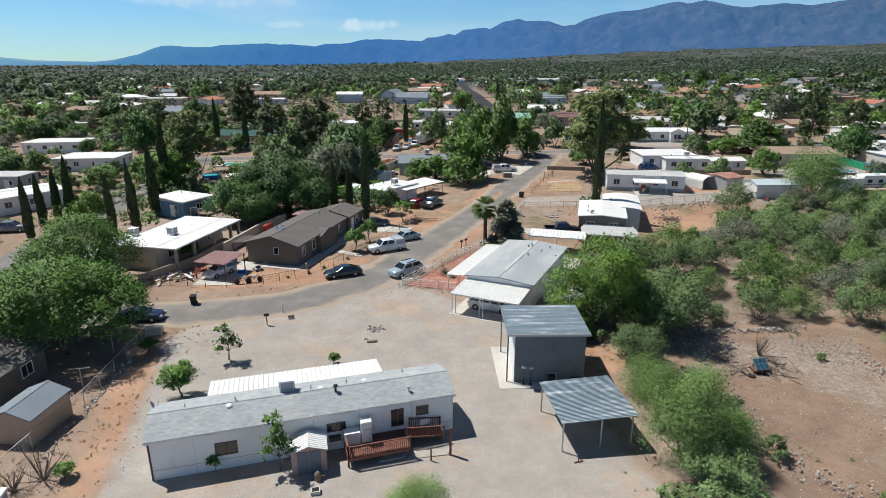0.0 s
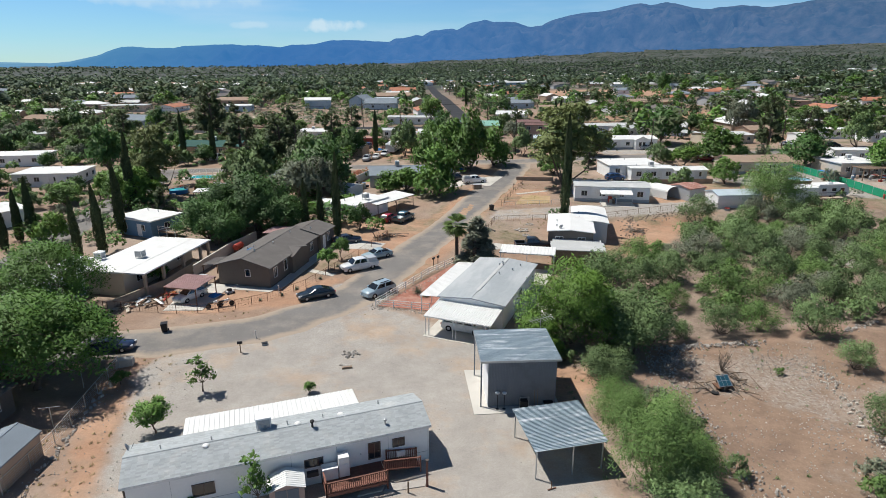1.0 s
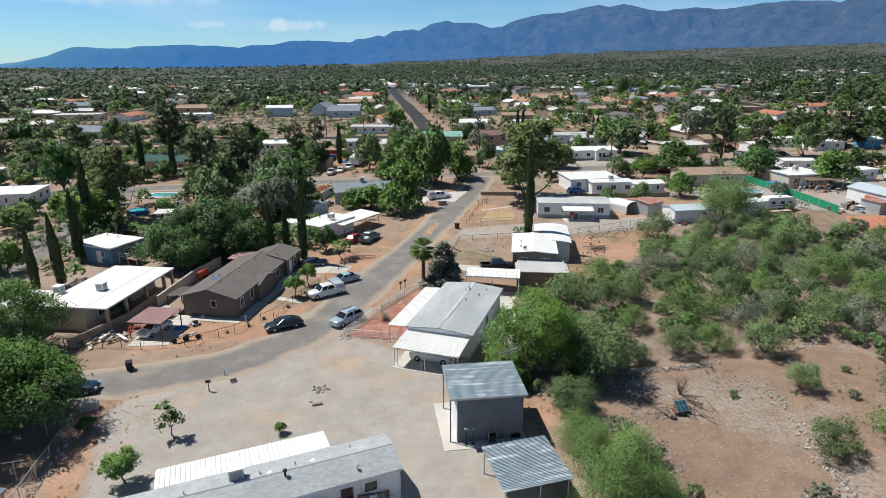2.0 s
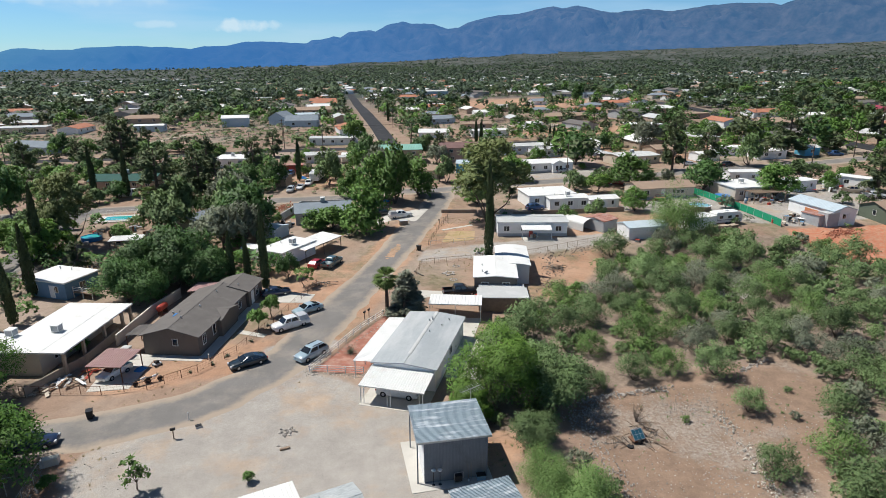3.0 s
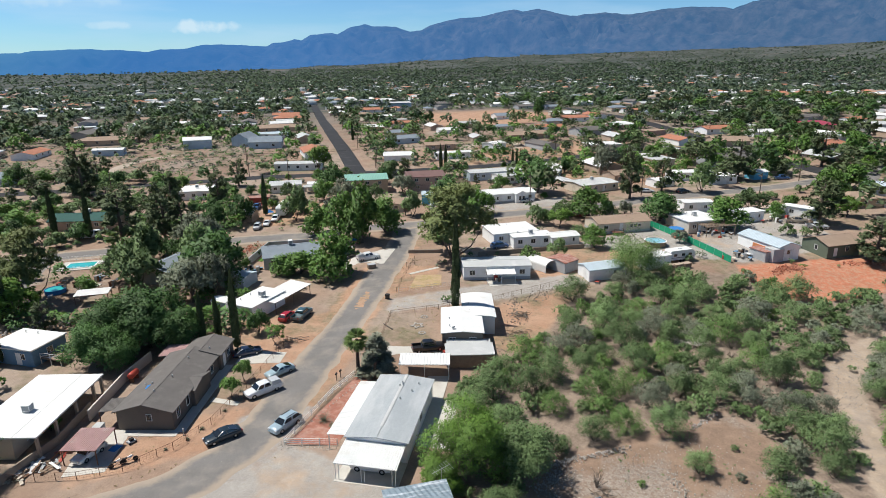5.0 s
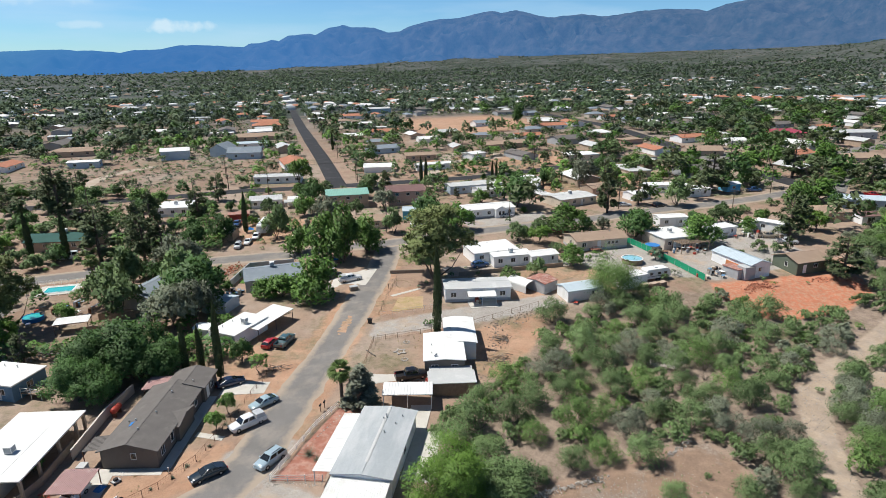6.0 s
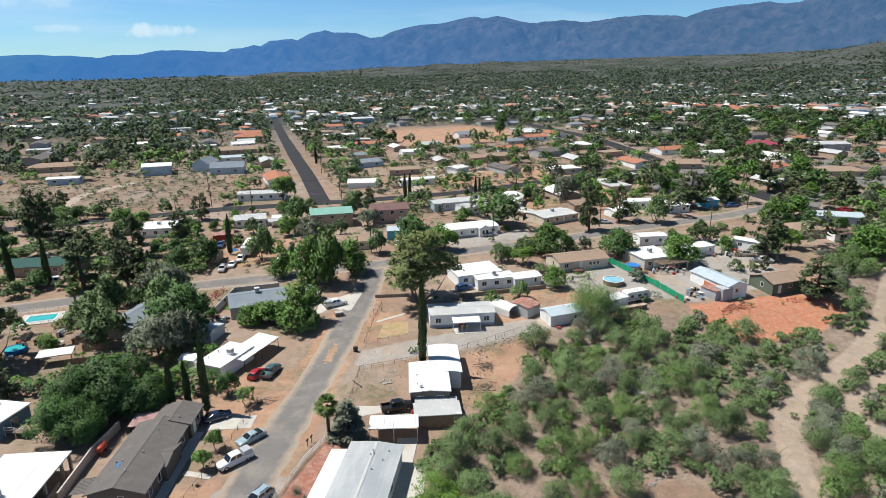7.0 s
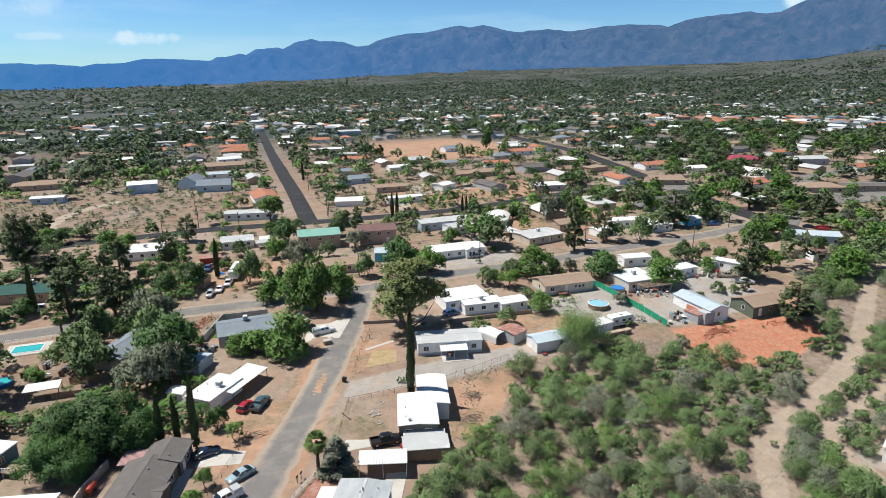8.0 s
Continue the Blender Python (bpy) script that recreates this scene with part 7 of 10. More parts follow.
house("bungalow", 168.0, 144.0, -9, 12.5, 9.5, 2.8, "hip", 1.2, TAN_WALL, TAN_ROOF, "tan bungalow with a hipped tan roof", over=0.5, wins=wins(12, 9, "SW"))
house("metal_hall", 190.5, 150.5, -33, 17.0, 8.0, 3.2, "gable", 0.9, PALE_BLUE_WALL, BLUE_ROOF, "long low hall with a pale blue metal roof", over=0.3, wins=wins(17, 8, "S"), seams=True)
house("garage", 176.0, 136.0, -10, 6.0, 5.0, 2.5, "gable", 0.8, WHITE_WALL, MAROON_ROOF, "white garage with a dark brown roof", over=0.25, category="garage", wins=[("S", 0, 0.3, 2.4, 1.8)])
white_box(141.5, 137.0, -62, 8.6, 3.6, "white mobile home beside a dirt yard", kind="vault", rise=0.3)
white_box(116.5, 152.0, -8, 9.0, 4.6, "white mobile home under a pale roof", rise=0.35)
white_box(124.0, 138.6, 5, 8.0, 4.6, "low white house behind trees", kind="flat", rise=0.2, eave=2.7)

# north of the side street
house("green_roof_house", 23.4, 213.0, -2, 14.6, 10.5, 5.0, "gable", 1.2, TAN_WALL, GREEN_ROOF, "two-storey tan house with a pale green metal roof", over=0.4, wins=[("S", -4.5, 3.4, 1.0, 0.9), ("S", 0, 3.4, 1.2, 0.9), ("S", 4.5, 3.4, 1.0, 0.9), ("S", -4, 0.9, 1.2, 1.0), ("S", 3.8, 0.9, 1.2, 1.0)], doors=[("S", 0.4)], seams=True)
house("maroon_roof_house", 44.7, 211.5, -3, 13.6, 10.0, 5.0, "gable", 1.3, PINK_WALL, MAROON_ROOF, "two-storey pinkish house with a maroon roof", over=0.4, wins=[("S", -3.5, 3.4, 1.2, 1.0), ("S", 0.5, 3.4, 1.2, 1.0), ("S", 4, 3.4, 1.1, 1.0), ("S", -3, 0.9, 1.2, 1.0)], doors=[("S", 3.6)])
white_box(-5.2, 224.6, 0, 11.4, 9.0, "white house with a pale blue-grey metal roof and porch", roof=GREY_ROOF, rise=0.5, eave=2.7, seams=True)
awning("porch_roof", 3.6, 218.6, 0, 5.0, 4.0, 2.3, 2.5, GREY_ROOF, "grey metal porch roof", [(-2.3, -1.8), (2.3, -1.8)], category="porch")
house("garden_shed", 4.6, 223.6, -5, 3.6, 5.2, 2.3, "gable", 0.5, WHITE_WALL, WHITE_ROOF, "small white shed with a white roof", over=0.15, category="shed")
white_box(0.2, 267.0, -8, 20.0, 8.0, "long white house with a pale grey roof", roof=GREY_ROOF, rise=0.5)
house("bungalow", 24.7, 182.0, -8, 13.2, 8.0, 2.7, "gable", 0.9, CREAM_WALL, TAN_ROOF, "cream bungalow with a tan shingle roof", over=0.4, wins=wins(13, 8, "S"))
house("blue_shed", 41.3, 187.5, -14, 4.6, 6.6, 3.0, "gable", 0.7, SKY_WALL, BLUE_ROOF, "bright blue two-door shed with a pale blue roof", over=0.2, category="shed", wins=[("W", 0, 1.2, 0.8, 0.8)])
travel_trailer(-5.6, 190.6, 79, 12.0, "long white motorhome parked beside the road", "motorhome", 2.8, 3.2)
white_box(75.0, 221.6, 4, 22.0, 8.0, "long white-roofed manufactured house", wall=PALE_BLUE_WALL, rise=0.6, roof=GREY_ROOF, seams=True)
white_box(77.6, 211.0, 8, 10.5, 7.0, "white house wing with a pale roof", wall=WHITE_WALL, rise=0.6, roof=GREY_ROOF, name="house_wing")
white_box(66.0, 182.6, 2, 18.6, 8.4, "white manufactured house with a small front gable", rise=0.7, roof=WHITE_ROOF, doors=(("S", -3.0),), skirt=GREY_WALL)
house("entrance_gable", 70.0, 178.2, 92, 2.6, 4.0, 2.9, "gable", 0.9, WHITE_WALL, WHITE_ROOF, "small white entrance gable with arched windows", over=0.2, wins=[("W", -0.6, 0.9, 0.8, 1.3), ("W", 0.6, 0.9, 0.8, 1.3)], category="porch")
white_box(96.2, 216.0, 60, 18.0, 9.5, "white metal hall with an arched roof", wall=PALE_BLUE_WALL, kind="vault", rise=1.4, eave=2.8, name="metal_hall", doors=(("W", 0.5),), sides="W", vents=0)
white_box(100.8, 188.4, 11, 15.6, 10.4, "white-roofed house with a long open porch", wall=CREAM_WALL, roof=GREY_ROOF, rise=0.5, eave=2.7, cool=True, seams=True)
awning("porch_roof", 94.6, 192.5, -80, 20.0, 4.4, 2.4, 2.7, WHITE_ROOF, "long white porch roof on dark posts", [(-9, -2), (-4.5, -2), (0, -2), (4.5, -2), (9, -2)], post_mat=DARK_TRIM, category="porch")
white_box(150.0, 184.0, -4, 10.0, 7.0, "white house with a pale flat roof", kind="flat", rise=0.2, eave=2.8)
white_box(144.0, 193.0, -12, 16.0, 6.0, "white mobile home with a long porch", kind="flat", rise=0.2, eave=2.9)
white_box(127.0, 186.0, 5, 8.0, 6.0, "low white building with a curved roof", kind="vault", rise=0.5, eave=2.3)
house("blue_house", 168.0, 186.0, 0, 6.0, 5.0, 2.8, "gable", 0.6, SKY_WALL, WHITE_ROOF, "small bright blue house with a white roof", wins=[("S", 0, 1.1, 1.2, 1.0)])
house("house", 118.0, 200.0, 8, 9.0, 8.0, 2.8, "gable", 1.1, TAN_WALL, TAN_ROOF, "tan house with a tan roof behind pines", wins=wins(9, 8, "S"))

# west of the street
white_box(-10.2, 114.0, 52, 9.6, 5.6, "white house with a white roof and a cooler", kind="flat", rise=0.22, eave=2.75, sides="W", doors=())
awning("carport", -5.2, 116.8, 52, 11.6, 5.2, 2.45, 2.7, WHITE_ROOF, "broad white carport roof beside the house", [(-5.5, -2.4), (0, -2.4), (5.5, -2.4), (5.5, 2.4)], pitch=0.4, post_mat=DARK_TRIM)
cooler(-9.2, 113.6, ground_z(-9.2, 113.6) + 3.2, 52)
house("garden_shed", -17.0, 116.4, -30, 3.4, 3.0, 2.1, "gable", 0.4, WHITE_WALL, WHITE_ROOF, "small white metal shed among trees", over=0.12, category="shed")
house("garden_shed", -14.2, 129.4, -30, 4.0, 5.4, 2.2, "gable", 0.5, PALE_BLUE_WALL, BLUE_ROOF, "pale blue shed with a blue-white roof", over=0.15, category="shed")
white_box(-3.6, 143.2, 4, 13.4, 10.2, "grey house with a slate-grey shingle roof", wall=GREY_WALL, roof=SHINGLE_SLATE, eave=2.7, rise=1.3, cool=True)
wall_line("block_wall", [(-13.6, 142.6), (-9.4, 154.4), (2.0, 154.2)], 1.7, 0.2, GREY_WALL, "grey block garden wall round a lawn")
paving("lawn_patch", [(-12.0, 144.5), (-10.6, 144.0), (-6.4, 152.6), (-8.6, 153.2)], "small bright green lawn inside the wall", LAWN, 0.06, "lawn")
white_box(-29.8, 141.0, 62, 15.0, 7.4, "house with a blue-grey shingle roof under trees", wall=CREAM_WALL, roof=SHINGLE_SLATE, eave=2.8, rise=1.2)
white_box(-61.5, 189.6, -8, 19.0, 9.4, "low house with a dark green roof", wall=TAN_WALL, roof=DARK_GREEN_ROOF, eave=2.7, rise=1.3, cool=True)
white_box(-66.6, 222.0, 14, 13.0, 8.6, "tan house with a pinkish tan roof and porch", wall=TAN_WALL, roof=TAN_ROOF, eave=2.7, rise=1.1)
awning("porch_roof", -61.2, 215.4, 14, 6.0, 3.4, 2.3, 2.6, TAN_ROOF, "tan porch roof on pale posts", [(-2.8, -1.5), (2.8, -1.5)], category="porch")
white_box(-35.8, 222.0, -6, 10.6, 11.0, "white house with a white roof", kind="flat", rise=0.25, eave=2.8, cool=True)
white_box(-47.0, 104.4, -27, 8.6, 6.6, "blue-walled house with a white flat roof", wall=BLUE_WALL, kind="flat", rise=0.22, eave=2.8)
ob = thing("balcony", -41.8, 100.8, -27, "white-railed balcony deck of the blue house", "balcony")
part("floor", Geo().box(-2.0, -1.2, 0.9, 2.0, 1.2, 1.02), OLD_WOOD, ob)
for u in (-1.95, 0, 1.95):
    part("post", Geo().box(u - 0.05, -1.2, 0, u + 0.05, -1.1, 1.95), TRIM, ob)
for z in (1.3, 1.6, 1.9):
    part("rail", Geo().box(-2.0, -1.19, z, 2.0, -1.13, z + 0.06), TRIM, ob)
white_box(-78.8, 108.6, 56, 12.0, 9.0, "white-roofed house behind the cypress row", kind="gable", rise=0.35, eave=2.9, sides="SW")
car(-70.0, 92.2, 12, "pickup", PAINT["grey"], "dark grey pickup truck parked by the cypress row")
white_box(-87.5, 148.4, 5, 14.4, 10.6, "white flat-roofed house among trees", kind="flat", rise=0.2, eave=2.8)
white_box(-92.4, 125.0, 0, 8.0, 6.4, "grey house with a pale roof among trees", wall=GREY_WALL, roof=GREY_ROOF, kind="flat", rise=0.2, eave=2.8)
white_box(-112.0, 174.5, 8, 16.0, 10.0, "white-roofed house with a broad overhang", kind="flat", rise=0.2, eave=2.8)
ob = thing("swimming_pool", -53.0, 151.8, 0, "rectangular turquoise pool with a pale deck", "pool")
part("deck", Geo().box(-4.6, -3.4, -0.2, 4.6, 3.4, 0.12), CONCRETE, ob)
part("water", Geo().box(-3.0, -1.9, 0.124, 3.0, 1.9, 0.15), WATER, ob)
for x0, y0, x1, y1 in ((-3.3, -2.2, 3.3, -1.904), (-3.3, 1.904, 3.3, 2.2), (-3.3, -1.9, -3.004, 1.9), (3.004, -1.9, 3.3, 1.9)):
    part("coping", Geo().box(x0, y0, 0.124, x1, y1, 0.22), TRIM, ob)
BLOCKED.append((-53.0, 151.8, 6.0))
BLOCKED.append((86.4, 126.0, 4.5))
fence("pool_fence", [(-58.6, 147.8), (-47.2, 147.8), (-47.2, 155.8), (-58.6, 156.0)], "pale railing round the pool", step=1.6, high=1.2, post_mat=TRIM, rail_mat=TRIM, r=0.035, rails=(0.3, 0.95))
awning("shade_roof", -43.2, 126.4, 2, 6.4, 3.4, 2.3, 2.5, WHITE_ROOF, "white sheet roof over a cluttered yard", [(-3, -1.5), (3, -1.5), (-3, 1.5), (3, 1.5)], post_mat=RUST_IRON)
fence("plank_fence", [(-39.5, 130.2), (-29.5, 129.4)], "weathered grey plank fence", step=2.4, high=1.6, post_mat=OLD_WOOD, rail_mat=OLD_WOOD, boards=True)
ob = thing("corral_wall", -37.0, 124.6, 0, "orange-brown plank pen on bare soil", "pen")
for k in range(9):
    part("plank", Geo().box(-4.5 + k, -0.05, 0, -3.55 + k, 0.05, 1.3), OLD_WOOD, ob)
house("cabin", -17.0, 185.0, -20, 6.0, 5.0, 2.5, "gable", 0.8, TAN_WALL, GREY_ROOF, "small cabin with a grey roof", category="cabin")
house("red_shed", -14.0, 206.0, 0, 6.5, 3.5, 2.2, "flat", 0.2, RED_PLASTIC, RUST_ROOF, "dark red storage shed", category="shed")
travel_trailer(4.0, 173.4, 2, 4.2, "small white box trailer beside the road", "cargo_trailer", 2.0, 2.3)

# ---- vehicles ----
car(-4.75, 72.55, 222, "suv", PAINT["silver_blue"], "pale blue-green SUV stopped on the street", name="suv")
car(-12.8, 71.9, 205, "sedan", PAINT["dark_teal"], "dark blue-grey sedan parked at the street's edge")
car(-8.1, 82.4, 208, "pickup", PAINT["white"], "white pickup truck with a bed cap beside the fence", topper=True)
car(-5.7, 87.6, 212, "sedan", PAINT["pale_blue"], "pale blue sedan parked by the street")
car(-11.2, 95.6, 15, "sedan", PAINT["navy"], "dark blue car on the concrete driveway")
car(-32.3, 58.2, 6, "sedan", PAINT["navy"], "dark blue sedan half under a tree")
car(-4.6, 108.6, 60, "hatch", PAINT["red"], "red car parked beside the white carport")
car(-1.8, 108.6, 60, "pickup", PAINT["teal"], "dark teal pickup truck on the dirt lot")
car(18.6, 87.5, 0, "pickup", PAINT["black"], "black pickup truck parked on the concrete drive")
car(14.4, 135.2, 12, "pickup", PAINT["white"], "white pickup truck with a bed cap on the driveway", topper=True)
car(10.6, 139.0, 15, "suv", PAINT["black"], "black SUV half hidden by a tree", name="suv")
for x, y, p, s in ((-13.2, 174.2, "silver", "suv"), (-10.6, 177.6, "white", "sedan"), (-8.2, 182.0, "white", "pickup"), (-14.6, 198.6, "blue", "pickup")):
    car(x, y, 262, s, PAINT[p], p + " vehicle parked on the dirt beside the road")
car(-58.0, 176.6, 190, "van", PAINT["white"], "white van in front of the green-roofed house")
car(47.6, 134.6, 10, "suv", PAINT["blue"], "blue SUV beside the white house", name="suv")
car(79.6, 155.6, -25, "pickup", PAINT["dark_red"], "dark red pickup truck by the road")
car(71.8, 177.2, 5, "sedan", PAINT["silver"], "silver sedan on the gravel drive")
car(40.0, 177.0, 75, "pickup", PAINT["white"], "white pickup truck before the blue shed")
car(43.0, 177.6, 70, "sedan", PAINT["white"], "white sedan before the blue shed")
car(127.0, 172.6, 8, "suv", PAINT["black"], "black SUV at the roadside", name="suv")
car(116.4, 177.4, -20, "sedan", PAINT["silver"], "silver car under the pine")
car(175.0, 181.0, -15, "pickup", PAINT["blue"], "bright blue pickup truck by the blue house")
car(206.0, 164.0, -50, "sedan", PAINT["black"], "black car at the curve")
car(208.6, 160.2, -40, "pickup", PAINT["red"], "faded red pickup truck at the curve")
car(135.6, 132.4, -25, "pickup", PAINT["tan"], "rusty tan flatbed truck in the dirt yard")
car(136.8, 126.6, -30, "pickup", PAINT["silver"], "silver utility truck in the dirt yard")


# ---- trees and shrubs ----
def patterns():
    """Each kind of plant built a few times, to be copied."""
    P = {}
    G = "green broad-leaved tree with an uneven crown"
    for k in range(3):
        P["broad", "near", k] = (tree("tree", 11 + k, 7, 4, LEAF_GREEN, G, trunk=0.22, n_clump=520, per=24, spread=0.3, size=0.17), 7, 4)
        P["broad", "mid", k] = (tree("tree", 21 + k, 7, 4, LEAF_GREEN, G, trunk=0.24, lobes=13, n_clump=220, per=13, spread=0.52, size=0.36, crown_from=0.03, shell=0.7), 7, 4)
        P["dark", "near", k] = (tree("tree", 31 + k, 7, 5, LEAF_DARK, "dense dark green shade tree", trunk=0.28, lobes=16, n_clump=620, per=22, spread=0.48, size=0.19, crown_from=0.08, shell=0.66), 7, 5)
        P["dark", "mid", k] = (tree("tree", 41 + k, 7, 5, LEAF_DARK, "dense dark green shade tree", trunk=0.28, lobes=14, n_clump=230, per=13, spread=0.58, size=0.39, crown_from=0.06, shell=0.7), 7, 5)
        P["mesq", "near", k] = (tree("mesquite", 51 + k, 5, 3.2, LEAF_MESQ, "feathery grey-green mesquite tree", trunk=0.16, lobes=10, n_clump=500, per=26, spread=0.45, size=0.125, crown_from=0.1, stems=4, shell=0.55), 5, 3.2)
        P["mesq", "mid", k] = (tree("mesquite", 61 + k, 5, 3.2, LEAF_MESQ, "feathery grey-green mesquite tree", trunk=0.16, lobes=9, n_clump=190, per=13, spread=0.3, size=0.28, crown_from=0.12, stems=3), 5, 3.2)
    for k in range(2):
        P["canopy", "near", k] = (tree("tree", 75 + k, 9, 7.2, LEAF_CANOPY, "wide green shade tree with a feathery crown", trunk=0.32, lobes=16, n_clump=1050, per=24, spread=0.55, size=0.17, crown_from=0.12, shell=0.65), 9, 7.2)
        P["leafy", "near", k] = (tree("tree", 77 + k, 9.5, 6, LEAF_BRIGHT, "bright green leafy tree beside the white house", trunk=0.26, lobes=15, n_clump=950, per=24, spread=0.5, size=0.155, crown_from=0.06, shell=0.65), 9.5, 6)
        P["fine", "near", k] = (tree("mesquite", 55 + k, 6, 3.4, LEAF_SCRUB, "feathery green mesquite with many thin stems", trunk=0.12, lobes=12, n_clump=340, per=46, spread=0.75, size=0.062, crown_from=0.02, stems=7, shell=0.45, stretch=4.2), 6, 3.4)
        P["bright", "near", k] = (tree("tree", 71 + k, 6, 4, LEAF_BRIGHT, "bright green leafy tree with low branches", trunk=0.2, lobes=12, n_clump=700, per=26, spread=0.27, size=0.16, crown_from=0.08), 6, 4)
        P["bright", "mid", k] = (tree("tree", 81 + k, 6, 4, LEAF_BRIGHT, "bright yellow-green tree with a soft crown", trunk=0.2, n_clump=190, per=18, spread=0.36, size=0.3, crown_from=0.15), 6, 4)
        P["grey", "mid", k] = (tree("tree", 91 + k, 6, 4, LEAF_GREY, "pale grey-green tree with a soft crown", trunk=0.2, lobes=10, n_clump=200, per=18, spread=0.36, size=0.27, crown_from=0.15), 6, 4)
        P["small", "near", k] = (tree("young_tree", 101 + k, 3, 1.4, LEAF_GREEN, "small round green garden tree", trunk=0.07, lobes=9, n_clump=210, per=14, spread=0.17, size=0.13, crown_from=0.32, flat=1.0), 3, 1.4)
        P["thin", "near", k] = (tree("sapling", 111 + k, 3.4, 1.2, LEAF_GREEN, "thin young tree with sparse green leaves", trunk=0.06, lobes=6, n_clump=46, per=11, spread=0.18, size=0.17, crown_from=0.3), 3.4, 1.2)
        P["pine", "mid", k] = (pine("pine_tree", 121 + k, 14, 5, LEAF_PINE, "tall pine with open rounded branches", n_clump=240, per=12, size=0.43), 14, 5)
        P["spruce", "mid", k] = (pine("conifer", 131 + k, 8, 2.4, LEAF_SPRUCE, "blue-green cone-shaped conifer by the street", tiers=12, n_clump=620, per=16, size=0.2, cone=True), 8, 2.4)
        P["aleppo", "near", k] = (tree("pine_tree", 125 + k, 18, 8, LEAF_OLIVE, "broad open pine with pale olive needles", trunk=0.3, lobes=15, n_clump=520, per=22, spread=0.5, size=0.38, flat=0.7, crown_from=0.16, stems=3), 18, 8)
        P["cypress", "near", k] = (cypress("cypress_tree", 141 + k, 12, 0.95, "tall narrow dark green cypress"), 12, 0.95)
    kinds = ((LEAF_MESQ, "grey-green mesquite shrub on dry soil"), (LEAF_MESQ, "feathery mesquite shrub on dry soil"), (LEAF_GREY, "dusty grey desert shrub"), (LEAF_SCRUB, "fresh green desert shrub"))
    for k, (m, label) in enumerate(kinds):
        P["shrub", "near", k] = (tree("mesquite_shrub", 151 + k, 3.2, 2.4, m, label, "shrub", trunk=0.08, lobes=4, n_clump=100, per=14, spread=0.24, size=0.2, crown_from=0.0, stems=4, flat=0.95), 3.2, 2.4)
        P["bush", "near", k] = (tree("mesquite_shrub", 161 + k, 5.4, 4.0, m, label, "shrub", trunk=0.12, lobes=9, n_clump=240, per=17, spread=0.5, size=0.135, crown_from=0.0, stems=5, flat=0.95, shell=0.6, stretch=3.0), 5.4, 4.0)
    return P


PATTERN = patterns()
PLANTED = []
plant_rng = random.Random(7)


def plant(kind, level, x, y, h, r):
    """One tree of a kind at x, y, h metres high and r in radius."""
    ks = [k for k in PATTERN if k[0] == kind and k[1] == level]
    ob, h0, r0 = PATTERN[plant_rng.choice(ks)]
    set_down(ob, x, y, plant_rng.uniform(0, 360), r / r0, h / h0)
    PLANTED.append((x, y, r))


plant("aleppo", "near", 34.0, 129.6, 18.0, 10.0)
plant("broad", "mid", 9.6, 153.3, 12.5, 5.0)
plant("broad", "mid", 14.6, 149.0, 15.7, 5.2)
plant("broad", "mid", 21.9, 156.4, 10.5, 5.0)
plant("broad", "mid", 3.4, 163.2, 9.2, 4.0)
plant("broad", "mid", 5.7, 127.2, 10.9, 5.5)
plant("broad", "mid", -1.6, 133.2, 5.3, 4.0)
plant("broad", "mid", -5.3, 133.6, 4.7, 3.2)
plant("dark", "mid", -20.4, 132.1, 12.2, 7.5)
plant("grey", "mid", -23.4, 121.4, 10.4, 5.4)
plant("grey", "mid", -26.0, 153.7, 11.5, 5.5)
plant("pine", "mid", -36.7, 166.6, 15.2, 4.8)
plant("pine", "mid", -31.4, 162.9, 13.1, 4.0)
plant("pine", "mid", -48.0, 169.7, 15.4, 6.0)
plant("pine", "mid", -78.5, 235.0, 14.5, 7.0)
plant("pine", "mid", -27.2, 207.9, 12.6, 3.8)
plant("broad", "mid", -50.7, 236.2, 8.0, 5.0)
plant("broad", "mid", -43.8, 233.9, 6.3, 4.0)
plant("dark", "mid", -67.9, 248.1, 5.8, 3.6)
plant("dark", "mid", -17.8, 181.4, 8.3, 3.8)
plant("dark", "near", -34.0, 105.2, 9.2, 5.5)
plant("dark", "near", -27.5, 103.8, 10.2, 7.0)
plant("dark", "near", -23.0, 100.6, 7.5, 4.5)
plant("mesq", "mid", -39.5, 139.5, 9.7, 5.0)
plant("mesq", "mid", -50.5, 198.7, 6.8, 5.0)
plant("dark", "mid", -36.0, 154.6, 4.4, 2.6)
plant("dark", "mid", -32.0, 153.3, 4.4, 2.8)
plant("dark", "mid", -28.7, 152.1, 5.5, 3.0)
plant("bright", "mid", 8.7, 257.3, 12.3, 5.5)
plant("dark", "mid", 11.2, 221.5, 9.1, 5.0)
plant("broad", "mid", 7.7, 204.7, 8.1, 3.8)
plant("grey", "mid", 13.6, 186.0, 10.6, 5.0)
plant("spruce", "mid", 6.8, 171.9, 7.4, 2.4)
plant("mesq", "mid", -2.1, 179.6, 10.7, 4.0)
plant("mesq", "mid", 36.4, 240.1, 7.2, 4.5)
plant("grey", "mid", 35.4, 203.4, 7.4, 4.5)
plant("mesq", "mid", 32.3, 170.4, 8.0, 3.8)
plant("mesq", "mid", 24.2, 196.8, 6.1, 2.8)
plant("dark", "mid", 44.7, 173.6, 10.9, 6.0)
plant("broad", "mid", 52.8, 168.0, 9.3, 5.0)
plant("dark", "mid", 80.5, 188.6, 11.9, 6.2)
plant("dark", "mid", 106.3, 221.8, 6.4, 2.8)
plant("grey", "mid", 117.9, 209.4, 13.5, 5.0)
